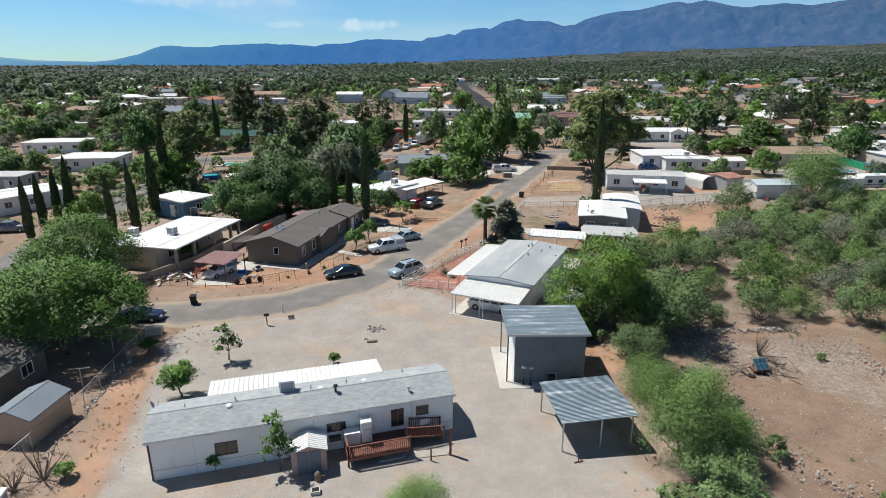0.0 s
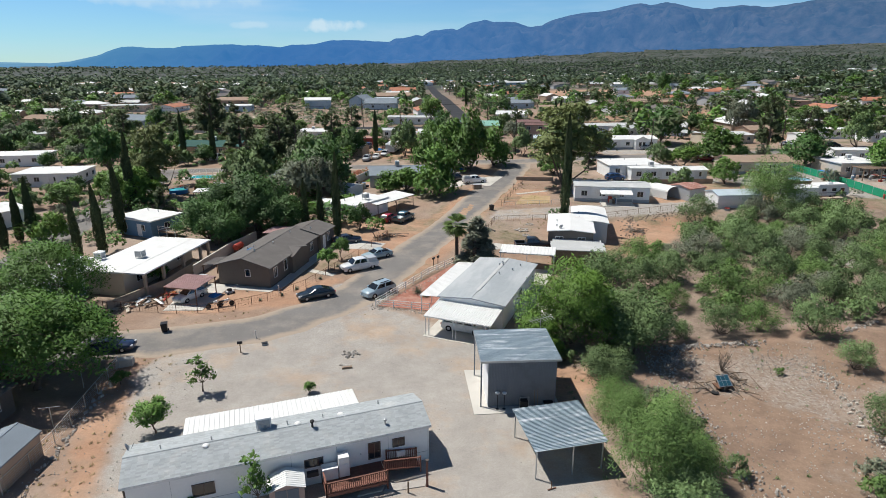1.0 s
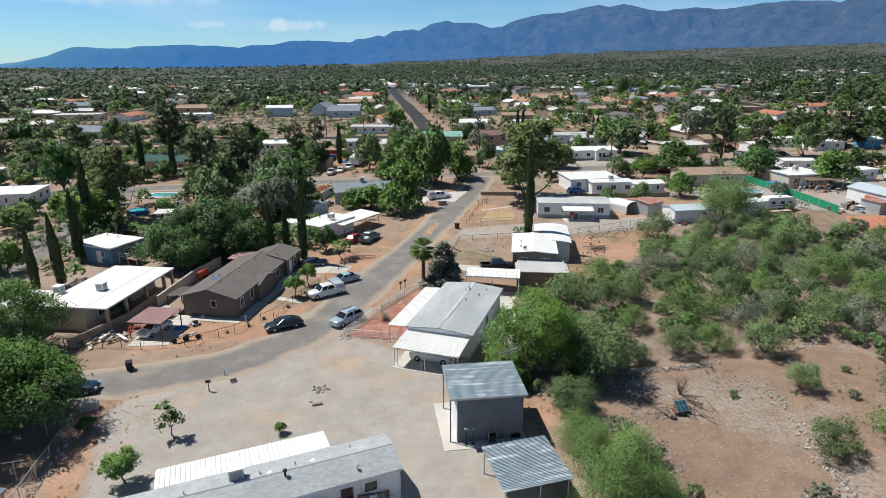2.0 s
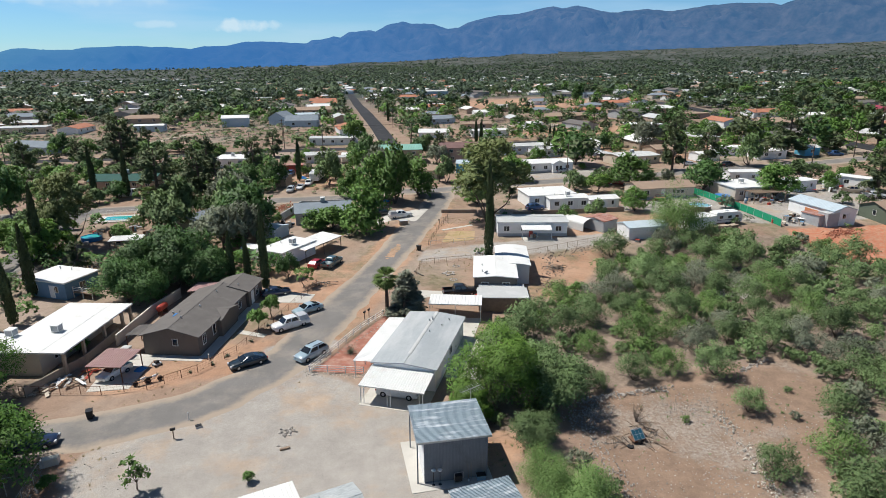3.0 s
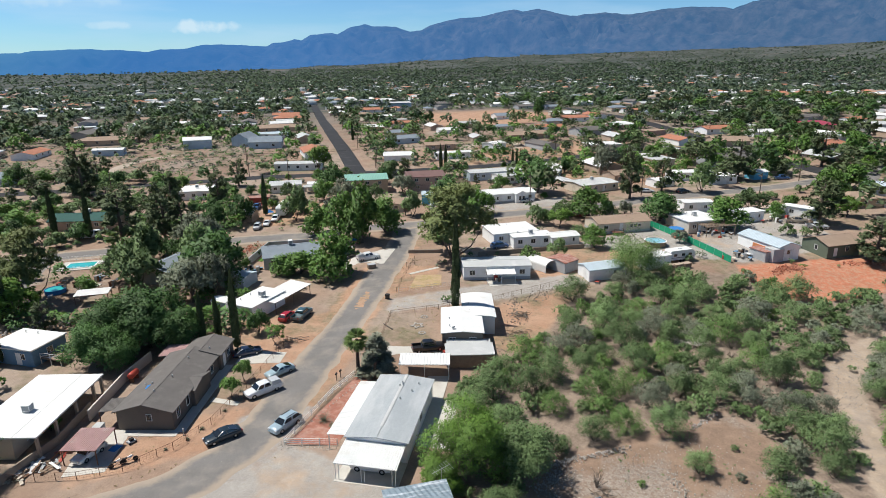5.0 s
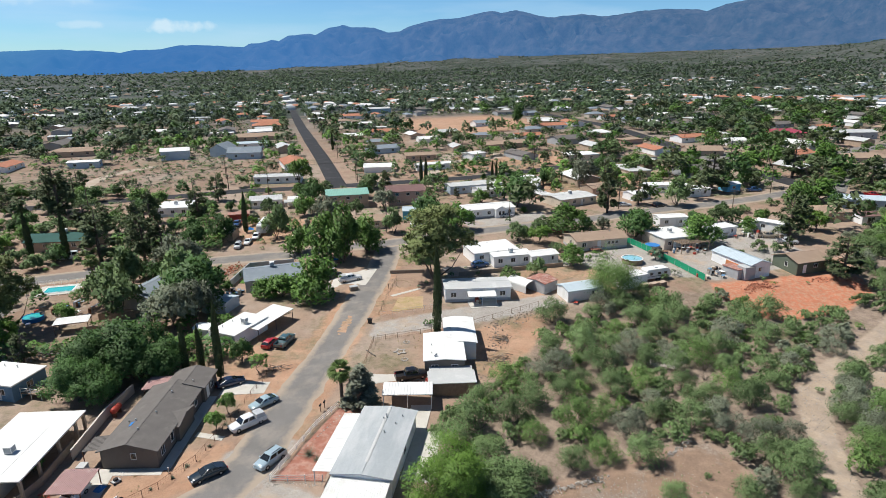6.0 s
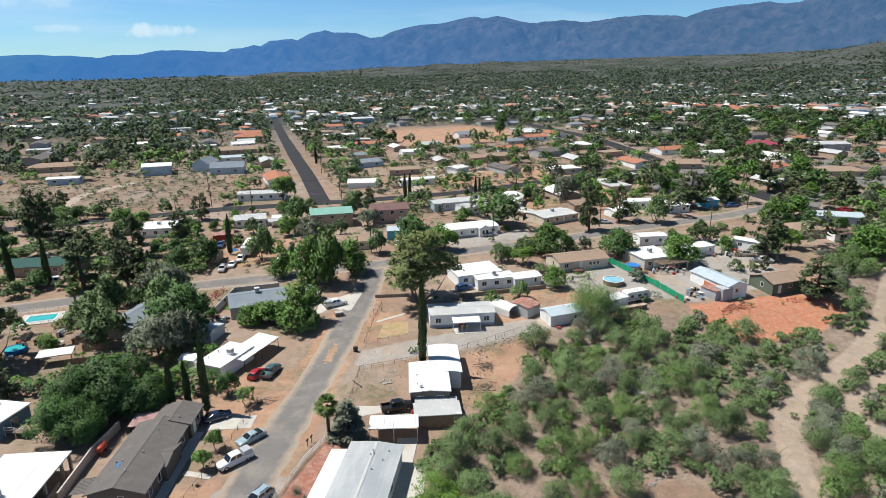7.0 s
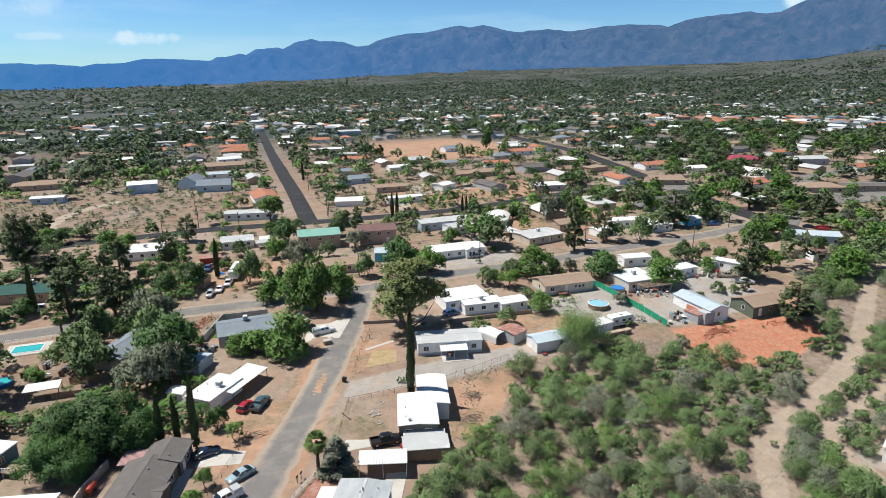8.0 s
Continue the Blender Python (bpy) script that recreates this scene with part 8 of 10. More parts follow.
plant("pine", "mid", 105.8, 170.9, 17.0, 4.6)
plant("pine", "mid", 121.9, 177.2, 12.6, 4.0)
plant("broad", "mid", 81.8, 152.5, 9.0, 6.0)
plant("dark", "mid", 99.8, 144.7, 8.6, 5.8)
plant("mesq", "mid", 74.9, 156.2, 5.5, 3.4)
plant("mesq", "mid", 134.5, 172.2, 10.5, 5.2)
plant("fine", "near", 69.9, 108.9, 11.8, 5.6)
plant("broad", "mid", 113.1, 133.4, 8.6, 5.5)
plant("pine", "mid", 140.8, 129.9, 13.0, 6.0)
plant("broad", "mid", 165.7, 151.2, 10.0, 5.4)
plant("broad", "mid", 182.3, 159.7, 8.5, 6.0)
plant("dark", "mid", 182.1, 152.1, 5.3, 3.0)
plant("dark", "mid", 184.8, 142.8, 5.0, 3.0)
plant("mesq", "mid", 133.0, 147.4, 7.0, 4.6)
plant("pine", "mid", 130.5, 103.5, 11.0, 5.4)
plant("broad", "mid", 170.9, 120.7, 9.0, 5.6)
plant("mesq", "mid", 181.2, 122.2, 10.7, 7.0)
plant("pine", "mid", 225.1, 174.3, 12.9, 6.5)
plant("pine", "mid", 210.2, 197.9, 15.0, 6.4)
plant("broad", "mid", 220.7, 220.4, 11.6, 6.0)
plant("broad", "mid", 247.7, 215.9, 10.0, 5.6)
plant("broad", "mid", 202.0, 214.6, 9.2, 6.0)
plant("pine", "mid", 159.8, 186.3, 15.9, 7.0)
plant("broad", "mid", 180.8, 223.7, 8.0, 5.0)
plant("dark", "mid", 181.0, 428.6, 14.4, 4.0)
plant("broad", "mid", 46.5, 174.7, 6.7, 3.0)
plant("mesq", "mid", 165.1, 237.0, 6.8, 5.0)
plant("mesq", "mid", -68.7, 204.9, 5.3, 5.0)
plant("pine", "mid", -63.4, 214.2, 7.5, 4.5)
plant("dark", "mid", -60.4, 174.7, 4.7, 4.0)
plant("mesq", "mid", -56.2, 190.6, 5.1, 5.0)
plant("dark", "mid", -24.7, 179.9, 6.9, 3.6)
plant("canopy", "near", -35.4, 50.6, 9.0, 7.4)
plant("dark", "near", -44.0, 54.0, 7.0, 6.5)
plant("broad", "near", -36.6, 53.6, 7.4, 4.6)
plant("canopy", "near", -43.6, 67.6, 9.0, 6.6)
plant("leafy", "near", 16.2, 57.0, 9.5, 5.4)
plant("mesq", "near", 23.2, 55.7, 7.2, 4.4)
plant("mesq", "near", 18.3, 49.0, 3.6, 2.7)
plant("bright", "near", 12.6, 54.8, 4.2, 2.6)
plant("fine", "near", 16.7, 34.6, 6.0, 3.2)
plant("fine", "near", 19.4, 38.4, 5.0, 2.7)
plant("fine", "near", 19.9, 34.6, 3.6, 2.2)
plant("fine", "near", 16.6, 39.4, 4.6, 2.2)
plant("fine", "near", 17.3, 43.4, 3.6, 2.4)
plant("mesq", "near", 17.6, 31.0, 3.4, 2.6)
plant("small", "near", -12.6, 82.4, 3.4, 1.4)
plant("small", "near", -11.1, 86.5, 3.7, 1.4)
plant("small", "near", -35.7, 79.6, 2.2, 1.6)
plant("thin", "near", -19.8, 49.3, 3.5, 1.3)
plant("small", "near", -21.5, 42.9, 3.0, 1.5)
plant("thin", "near", -10.9, 33.6, 4.3, 1.1)
plant("small", "near", -9.9, 48.4, 1.1, 0.6)
plant("small", "near", -15.3, 33.6, 1.3, 0.5)
plant("fine", "near", -1.6, 29.6, 2.6, 1.9)
plant("small", "near", -25.0, 32.8, 1.1, 0.7)
plant("small", "near", -28.0, 51.0, 1.4, 0.9)
plant("thin", "near", -6.7, 98.4, 4.3, 1.8)
plant("dark", "mid", -9.6, 103.1, 4.6, 2.0)
plant("dark", "near", -32.6, 95.2, 8.1, 4.4)
plant("dark", "near", -27.8, 102.4, 7.9, 4.6)
plant("dark", "near", -34.7, 97.2, 7.9, 4.8)
plant("mesq", "mid", -23.5, 140.0, 11.9, 5.0)
plant("grey", "mid", -19.4, 123.4, 9.8, 4.6)
plant("mesq", "mid", -36.3, 147.4, 10.9, 5.0)
plant("aleppo", "near", -55.6, 129.4, 15.4, 6.2)
plant("bright", "mid", -54.7, 120.6, 8.7, 5.2)
plant("broad", "mid", -59.8, 122.5, 8.0, 3.8)
plant("mesq", "mid", -35.5, 131.9, 10.5, 5.6)
plant("dark", "mid", -80.8, 161.1, 11.9, 5.0)
plant("pine", "mid", -72.1, 220.3, 20.0, 6.0)
plant("pine", "mid", -91.9, 235.2, 9.1, 4.0)
plant("pine", "mid", -39.6, 194.9, 14.9, 4.5)
plant("pine", "mid", -42.2, 187.0, 13.5, 4.0)
plant("pine", "mid", -52.6, 193.1, 12.9, 4.0)
plant("cypress", "near", -63.6, 87.8, 9.6, 0.66)
plant("cypress", "near", -65.5, 94.0, 8.8, 0.66)
plant("cypress", "near", -66.3, 99.1, 8.9, 0.66)
plant("cypress", "near", -64.5, 99.9, 10.6, 0.74)
plant("cypress", "near", -51.5, 89.2, 9.7, 0.66)
plant("cypress", "near", -48.7, 90.8, 11.2, 0.74)
plant("cypress", "near", -50.8, 102.1, 12.3, 0.83)
plant("cypress", "near", -56.0, 118.2, 15.6, 0.92)
plant("cypress", "near", 26.7, 99.7, 18.9, 0.79)
plant("cypress", "near", -19.0, 102.0, 9.5, 0.66)
plant("cypress", "near", -16.3, 102.0, 8.6, 0.61)
plant("cypress", "near", -13.0, 98.2, 14.3, 0.70)
plant("cypress", "near", -11.4, 189.3, 12.8, 0.83)
plant("cypress", "near", -57.8, 175.9, 13.4, 0.83)
plant("cypress", "near", -66.1, 175.7, 14.3, 0.83)
plant("cypress", "near", 61.4, 244.5, 10.5, 0.74)
plant("cypress", "near", 90.8, 241.5, 7.7, 0.58)
plant("cypress", "near", 92.4, 240.8, 7.7, 0.58)
plant("cypress", "near", 94.1, 240.2, 7.7, 0.58)
plant("cypress", "near", 95.5, 239.6, 7.7, 0.58)
plant("cypress", "near", 31.9, 347.2, 10.5, 0.74)
plant("cypress", "near", 58.8, 242.3, 11.2, 0.74)

plant("spruce", "mid", 9.1, 82.1, 7.8, 3.6)
PALM = palm("palm_tree", 5, 4.3, "fan palm with a thick trunk and green fronds", 27, 2.2)
set_down(PALM, 6.5, 85.0, 0, 1.3)
set_down(PALM, -40.6, 210.0, 40, 1.5)
set_down(PALM, -46.8, 156.6, 80, 1.2)
drop(PALM)


# the thicket of mesquite and desert shrubs along the wash
def free(x, y, pad):
    return all(math.hypot(x - a, y - b) > r + pad for a, b, r in BLOCKED)


def off_roads(x, y, pad):
    X, Y = np.array([x]), np.array([y])
    return all(near_line(l, X, Y, w + pad, 0.01)[0] < 0.5 for l, w in ((STREET, 4), (CROSS_1, 4), (CROSS_2, 4), (FAR_ROAD, 6), (BIG_ROAD, 6)))


def beyond(x, y, d):
    """The place d metres further out from the lots' front than x, y: what a tree there would hide."""
    k = 1 + d / math.hypot(x, y)
    return x * k, y * k


thicket_rng = random.Random(23)
shrubs, far_shrubs = [], []
# the tall ones round the clearing
for x, y, r in ((40.1, 68.6, 3.3), (41.6, 76.0, 2.6), (49.2, 74.2, 3.3), (55.6, 74.9, 2.4), (64.8, 78.5, 2.6), (46.4, 64.6, 3.0), (45.3, 58.6, 3.0), (40.1, 60.8, 2.4), (35.2, 60.5, 2.6), (29.8, 59.6, 1.6), (32.7, 67.7, 2.2), (56.2, 63.0, 3.0), (60.6, 62.2, 3.2), (68.6, 64.9, 3.4), (69.4, 70.7, 3.0), (43.9, 50.6, 2.1), (52.6, 46.9, 2.6), (46.6, 41.3, 2.6), (39.6, 40.6, 2.4), (67.9, 56.5, 2.4), (58.8, 45.5, 2.2), (33.8, 83.3, 2.6), (46.3, 90.6, 2.6)):
    shrubs.append((x, y, r))
    ob, h0, r0 = PATTERN["bush", "near", (0, 3, 1, 0, 3, 1, 2)[len(shrubs) % 7]]
    set_down(ob, x, y, x * 40, r / r0, r * 1.55 / h0, group="shrubs along the wash")
one = lambda f: float(f[0])
for _ in range(14000):
    x, y = thicket_rng.uniform(10, 200), thicket_rng.uniform(28, 138)
    r = thicket_rng.choice((1.3, 1.7, 2.1, 2.5, 2.9, 3.3, 3.7))
    X, Y = np.array([x]), np.array([y])
    if one(inside(THICKET, X, Y, 0.1)) < 0.5 or one(near_line(WASH, X, Y, 1.6 + 0.5 * r, 0.1)) > 0.5 or one(near_line(WASH_SIDE, X, Y, 1.0 + 0.4 * r, 0.1)) > 0.5:
        continue
    if noise.noise(Vector((x * 0.075, y * 0.075, 1.7))) < -0.26 or not free(x, y, 0.3):
        continue
    if any(math.hypot(x - a, y - b) < 0.66 * (r + q) for a, b, q in shrubs):
        continue
    shrubs.append((x, y, r))
    kind, which = ("bush" if r > 2.3 else "shrub"), thicket_rng.choice((0, 0, 1, 1, 1, 2, 3))
    ob, h0, r0 = PATTERN[kind, "near", which]
    if x > 78:
        far_shrubs.append((x, y, r, r * thicket_rng.uniform(1.15, 1.65), (151 if kind == "shrub" else 161) + which, h0, r0))
        continue
    set_down(ob, x, y, thicket_rng.uniform(0, 360), r / r0, r * thicket_rng.uniform(1.15, 1.65) / h0, group="shrubs along the wash")
# those further down the wash are too many to count
for seed in sorted({q[4] for q in far_shrubs}):
    lv, out, mat = LEAVES["mesquite_shrub", seed]
    lot = [q for q in far_shrubs if q[4] == seed]
    pts, ways = [], []
    for x, y, r, h, _, h0, r0 in lot:
        a = x * 7.1 + y
        turned = np.array(((math.cos(a), math.sin(a), 0), (-math.sin(a), math.cos(a), 0), (0, 0, 1)))
        pts.append(lv[::2] @ turned * np.array((r / r0, r / r0, h / h0)) + np.array((x, y, ground_z(x, y))))
        ways.append(out[::2] @ turned)
    pts = np.concatenate(pts)
    mid = pts.mean(1, keepdims=True)
    tagged(new("wash_shrubs", quads("wash_shrubs", mid + (pts - mid) * 1.45, mat, np.concatenate(ways))), "dense grey-green mesquite shrubs further down the wash", "shrubs", kind="stuff")
# a close stand between the two arms of the wash
for x, y, r in ((80.5, 58.5, 2.7), (83.6, 60.6, 3.0), (82.0, 55.4, 3.2), (86.6, 57.6, 3.3), (87.4, 62.4, 3.0), (90.2, 66.6, 2.4), (96.4, 70.3, 2.2), (85.0, 52.0, 3.4), (89.5, 53.5, 2.8), (79.0, 53.5, 2.6)):
    ob, h0, r0 = PATTERN["bush", "near", int(x * 3) % 4]
    set_down(ob, x, y, x * 40, r / r0, r * 1.4 / h0, group="shrubs along the wash")
# a few small ones that stand in the clearing
for x, y, r in ((33, 33, 1.6), (24, 36, 1.2), (29.6, 31.0, 1.2), (21.5, 45, 1.5), (22.5, 41, 1.6), (34, 35, 1.5), (14.5, 29.5, 1.6), (20, 28, 2.0), (36.5, 51, 0.6), (43, 35, 2.2), (47.8, 48, 0.7), (51, 53, 0.6)):
    ob, h0, r0 = PATTERN["shrub", "near", int(x * 7) % 4]
    set_down(ob, x, y, x * 40, r / r0, r * 1.3 / h0, group="shrubs along the wash")


def bare_bush(seed, label):
    rng = np.random.default_rng(seed)
    ob = thing("dry_bush", 0, 0, 0, label, "shrub")
    g = Geo()
    for _ in range(16):
        a, e = rng.uniform(0, 6.283), rng.uniform(0.5, 1.35)
        d = Vector((math.cos(a) * math.cos(e), math.sin(a) * math.cos(e), math.sin(e)))
        tip = d * rng.uniform(1.2, 2.0)
        g.tube((0, 0, -0.1), tip, 0.035, 0.012, 4, False)
        for k in range(4):
            s = tip * rng.uniform(0.4, 0.95)
            g.tube(s, s + Vector(rng.normal(size=3)) * 0.35 + Vector((0, 0, 0.15)), 0.014, 0.004, 3, False)
    part("branchwork", g, DEAD_WOOD, ob)
    return ob


BARE = [bare_bush(k, "leafless grey desert bush with thin twigs") for k in (1, 2)]
for _ in range(26):
    x, y = thicket_rng.uniform(20, 95), thicket_rng.uniform(52, 100)
    if one(inside(THICKET, np.array([x]), np.array([y]), 0.1)) > 0.5:
        set_down(thicket_rng.choice(BARE), x, y, thicket_rng.uniform(0, 360), thicket_rng.uniform(0.7, 1.3), group="dry bushes along the wash")
set_down(BARE[0], 31.2, 52.2, 20, 0.9, 1.3)
set_down(BARE[1], -26.4, 32.7, 60, 1.3)
set_down(BARE[0], -27.6, 31.6, 10, 1.0)
for ob in BARE:
    drop(ob)

# gardens and lots between the houses
lot_rng = random.Random(31)
for _ in range(6000):
    x, y = lot_rng.uniform(-140, 240), lot_rng.uniform(92, 255)
    if len(PLANTED) > 400:
        break
    if x > 14 and y < 112 or abs(math.degrees(math.atan2(x, y)) - 8) > 52:
        continue
    r = lot_rng.choice((1.4, 2.0, 2.4, 3.0, 3.6))
    X, Y = np.array([x]), np.array([y])
    bx, by = beyond(x, y, 2.2 * r)
    if not free(x, y, r * 0.8 + 0.4) or not free(bx, by, -1.0) or not off_roads(x, y, r + 0.5) or not off_roads(bx, by, 0.0) or any(one(inside(f, X, Y, 0.1)) > 0.5 for f in FIELDS):
        continue
    if -16 < x < 16 and 85 < y < 130:
        continue
    if any(math.hypot(x - a, y - b) < 0.85 * (r + q) + 1.0 for a, b, q in PLANTED):
        continue
    kind = lot_rng.choice(("broad", "dark", "mesq", "mesq", "grey", "broad", "bright", "pine", "shrub", "shrub"))
    if kind == "pine":
        r *= 1.1
    h = r * {"pine": 2.9, "shrub": 1.3}.get(kind, lot_rng.uniform(1.5, 2.0))
    plant(kind, "near" if kind == "shrub" else "mid", x, y, h, min(r, 2.6) if kind == "shrub" else r)


# shade trees round the western houses
west_rng = random.Random(41)
grown = 0
for _ in range(1500):
    x, y = west_rng.uniform(-150, -62), west_rng.uniform(112, 262)
    r = west_rng.choice((2.4, 3.2, 4.0, 4.6))
    bx, by = beyond(x, y, 1.6 * r)
    if grown >= 60:
        break
    if y < -1.15 * x + 20 or not free(x, y, r * 0.7) or not free(bx, by, -1.5) or not off_roads(x, y, r + 0.5) or any(math.hypot(x - a, y - b) < 0.8 * (r + q) for a, b, q in PLANTED):
        continue
    grown += 1
    kind = west_rng.choice(("dark", "dark", "broad", "mesq", "pine", "broad"))
    plant(kind, "mid", x, y, r * (2.4 if kind == "pine" else west_rng.uniform(1.3, 1.8)), r)


for made in PATTERN.values():
    drop(made[0])


# far houses: each one walls, a roof and windows
def far_house(name, x, y, turn, L, W, wall, roof, kind="gable", rise=1.0, eave=2.8, label="", sides="SE"):
    return house(name, x, y, turn, L, W, eave, kind, rise, wall, roof, label or "low house with a pitched roof in the far town", 0.4, row_of_windows(L, W, 1.1, 1.3, 1.1, sides, 6.5), (), TRIM)


far_house("blue_barn", -52.0, 345.0, 5, 14, 10, PALE_BLUE_WALL, WHITE_ROOF, rise=1.2, eave=4.6, label="pale blue metal barn with a white roof", sides="")
far_house("white_barn", -92.0, 330.0, 0, 14, 7, PALE_BLUE_WALL, WHITE_ROOF, rise=0.5, eave=3, label="low pale barn with a white roof")
far_house("grey_house", -16.0, 338.0, -5, 17, 11, PALE_BLUE_WALL, SHINGLE_SLATE, rise=2.4, eave=3.4, label="grey-blue house with steep slate roofs")
far_house("grey_house_wing", -28.0, 350.0, 70, 14, 9, PALE_BLUE_WALL, SHINGLE_SLATE, rise=2.6, eave=4.2, label="grey-blue gabled wing with a slate roof")
far_house("ranch_house", -104.0, 372.0, 3, 30, 11, TAN_WALL, TAN_ROOF, "hip", 1.6, label="long tan ranch house with a hipped roof")
far_house("ranch_house", -12.0, 412.0, 6, 34, 12, TAN_WALL, TAN_ROOF, "hip", 1.7, label="wide tan house with a hipped tile roof")
far_house("white_house", -13.0, 376.0, 6, 18, 8, WHITE_WALL, BLUE_ROOF, rise=0.8, label="white house with a pale blue roof")
far_house("farm_house", -118.0, 266.0, -25, 18, 9, PALE_BLUE_WALL, SHINGLE_SLATE, rise=1.8, label="pale house with a grey roof beside the dirt track")
far_house("tile_roof_house", -4.0, 505.0, 0, 24, 14, TAN_WALL, RED_ROOF, "hip", 2.4, label="house with an orange tile roof")
far_house("red_roof_house", 72.0, 560.0, 0, 24, 12, WHITE_WALL, RED_ROOF, rise=1.6, label="house with a bright red roof")
far_house("pale_hall", 104.0, 610.0, 5, 24, 14, PALE_BLUE_WALL, GREY_ROOF, rise=1.0, eave=5, label="pale blue two-storey hall in the town")
far_house("white_house", 64.0, 470.0, 8, 26, 12, CREAM_WALL, WHITE_ROOF, "flat", 0.3, eave=3.4, label="cream house with a white flat roof")
far_house("blue_roof_house", 58.0, 330.0, 12, 17, 10, PALE_BLUE_WALL, SHINGLE_SLATE, rise=1.4, label="pale house with a blue-grey roof")
far_house("mobile_home", 72.0, 272.0, 3, 17, 5.5, WHITE_WALL, WHITE_ROOF, rise=0.5, label="white mobile home on bare soil")
far_house("tan_house", 72.0, 300.0, 0, 16, 8, TAN_WALL, TAN_ROOF, rise=1.0, label="tan house beside the field")
far_house("field_house", 152.0, 432.0, 10, 12, 9, WHITE_WALL, SHINGLE_SLATE, rise=1.6, label="small white house standing in the open field")
far_house("long_house", 128.0, 322.0, 10, 30, 11, TAN_WALL, TAN_ROOF, rise=1.2, label="long brown house under trees")
far_house("white_shed", 100.0, 294.0, 30, 10, 8, WHITE_WALL, WHITE_ROOF, rise=0.6, label="small white shed by the loop drive")
far_house("white_hall", 150.0, 272.0, -5, 16, 11, CREAM_WALL, WHITE_ROOF, "flat", 0.3, label="white flat-roofed house behind trees")
far_house("parish_hall", 216.0, 262.0, -20, 18, 12, TAN_WALL, TAN_ROOF, rise=1.8, label="tan hall with a broad gable roof")
far_house("red_roof_house", 306.0, 300.0, -15, 24, 14, PINK_WALL, shade("deep_pink_roof", (0.36, 0.06, 0.1), 0.8, var=0.1, size=2), "hip", 2.0, label="house with a deep red roof")
far_house("metal_hall", 336.0, 280.0, -12, 26, 12, GREY_WALL, GREY_ROOF, rise=1.2, eave=4, label="long grey metal hall")
far_house("long_shed", 300.0, 205.0, -22, 40, 8, TAN_WALL, SHINGLE_BROWN, rise=0.6, label="long brown roofed shed beside the parking lot")
far_house("tan_hall", 272.0, 216.0, -20, 22, 12, TAN_WALL, TAN_ROOF, "hip", 1.6, label="tan hall beside the parking lot")
paving("pavement_lot", [(205, 246), (224, 240), (234, 262), (214, 270)], "pale asphalt parking lot", ASPHALT, 0.2)
paving("pavement_lot", [(250, 190), (330, 178), (340, 220), (262, 232)], "pale asphalt parking lot", ASPHALT, 0.25)


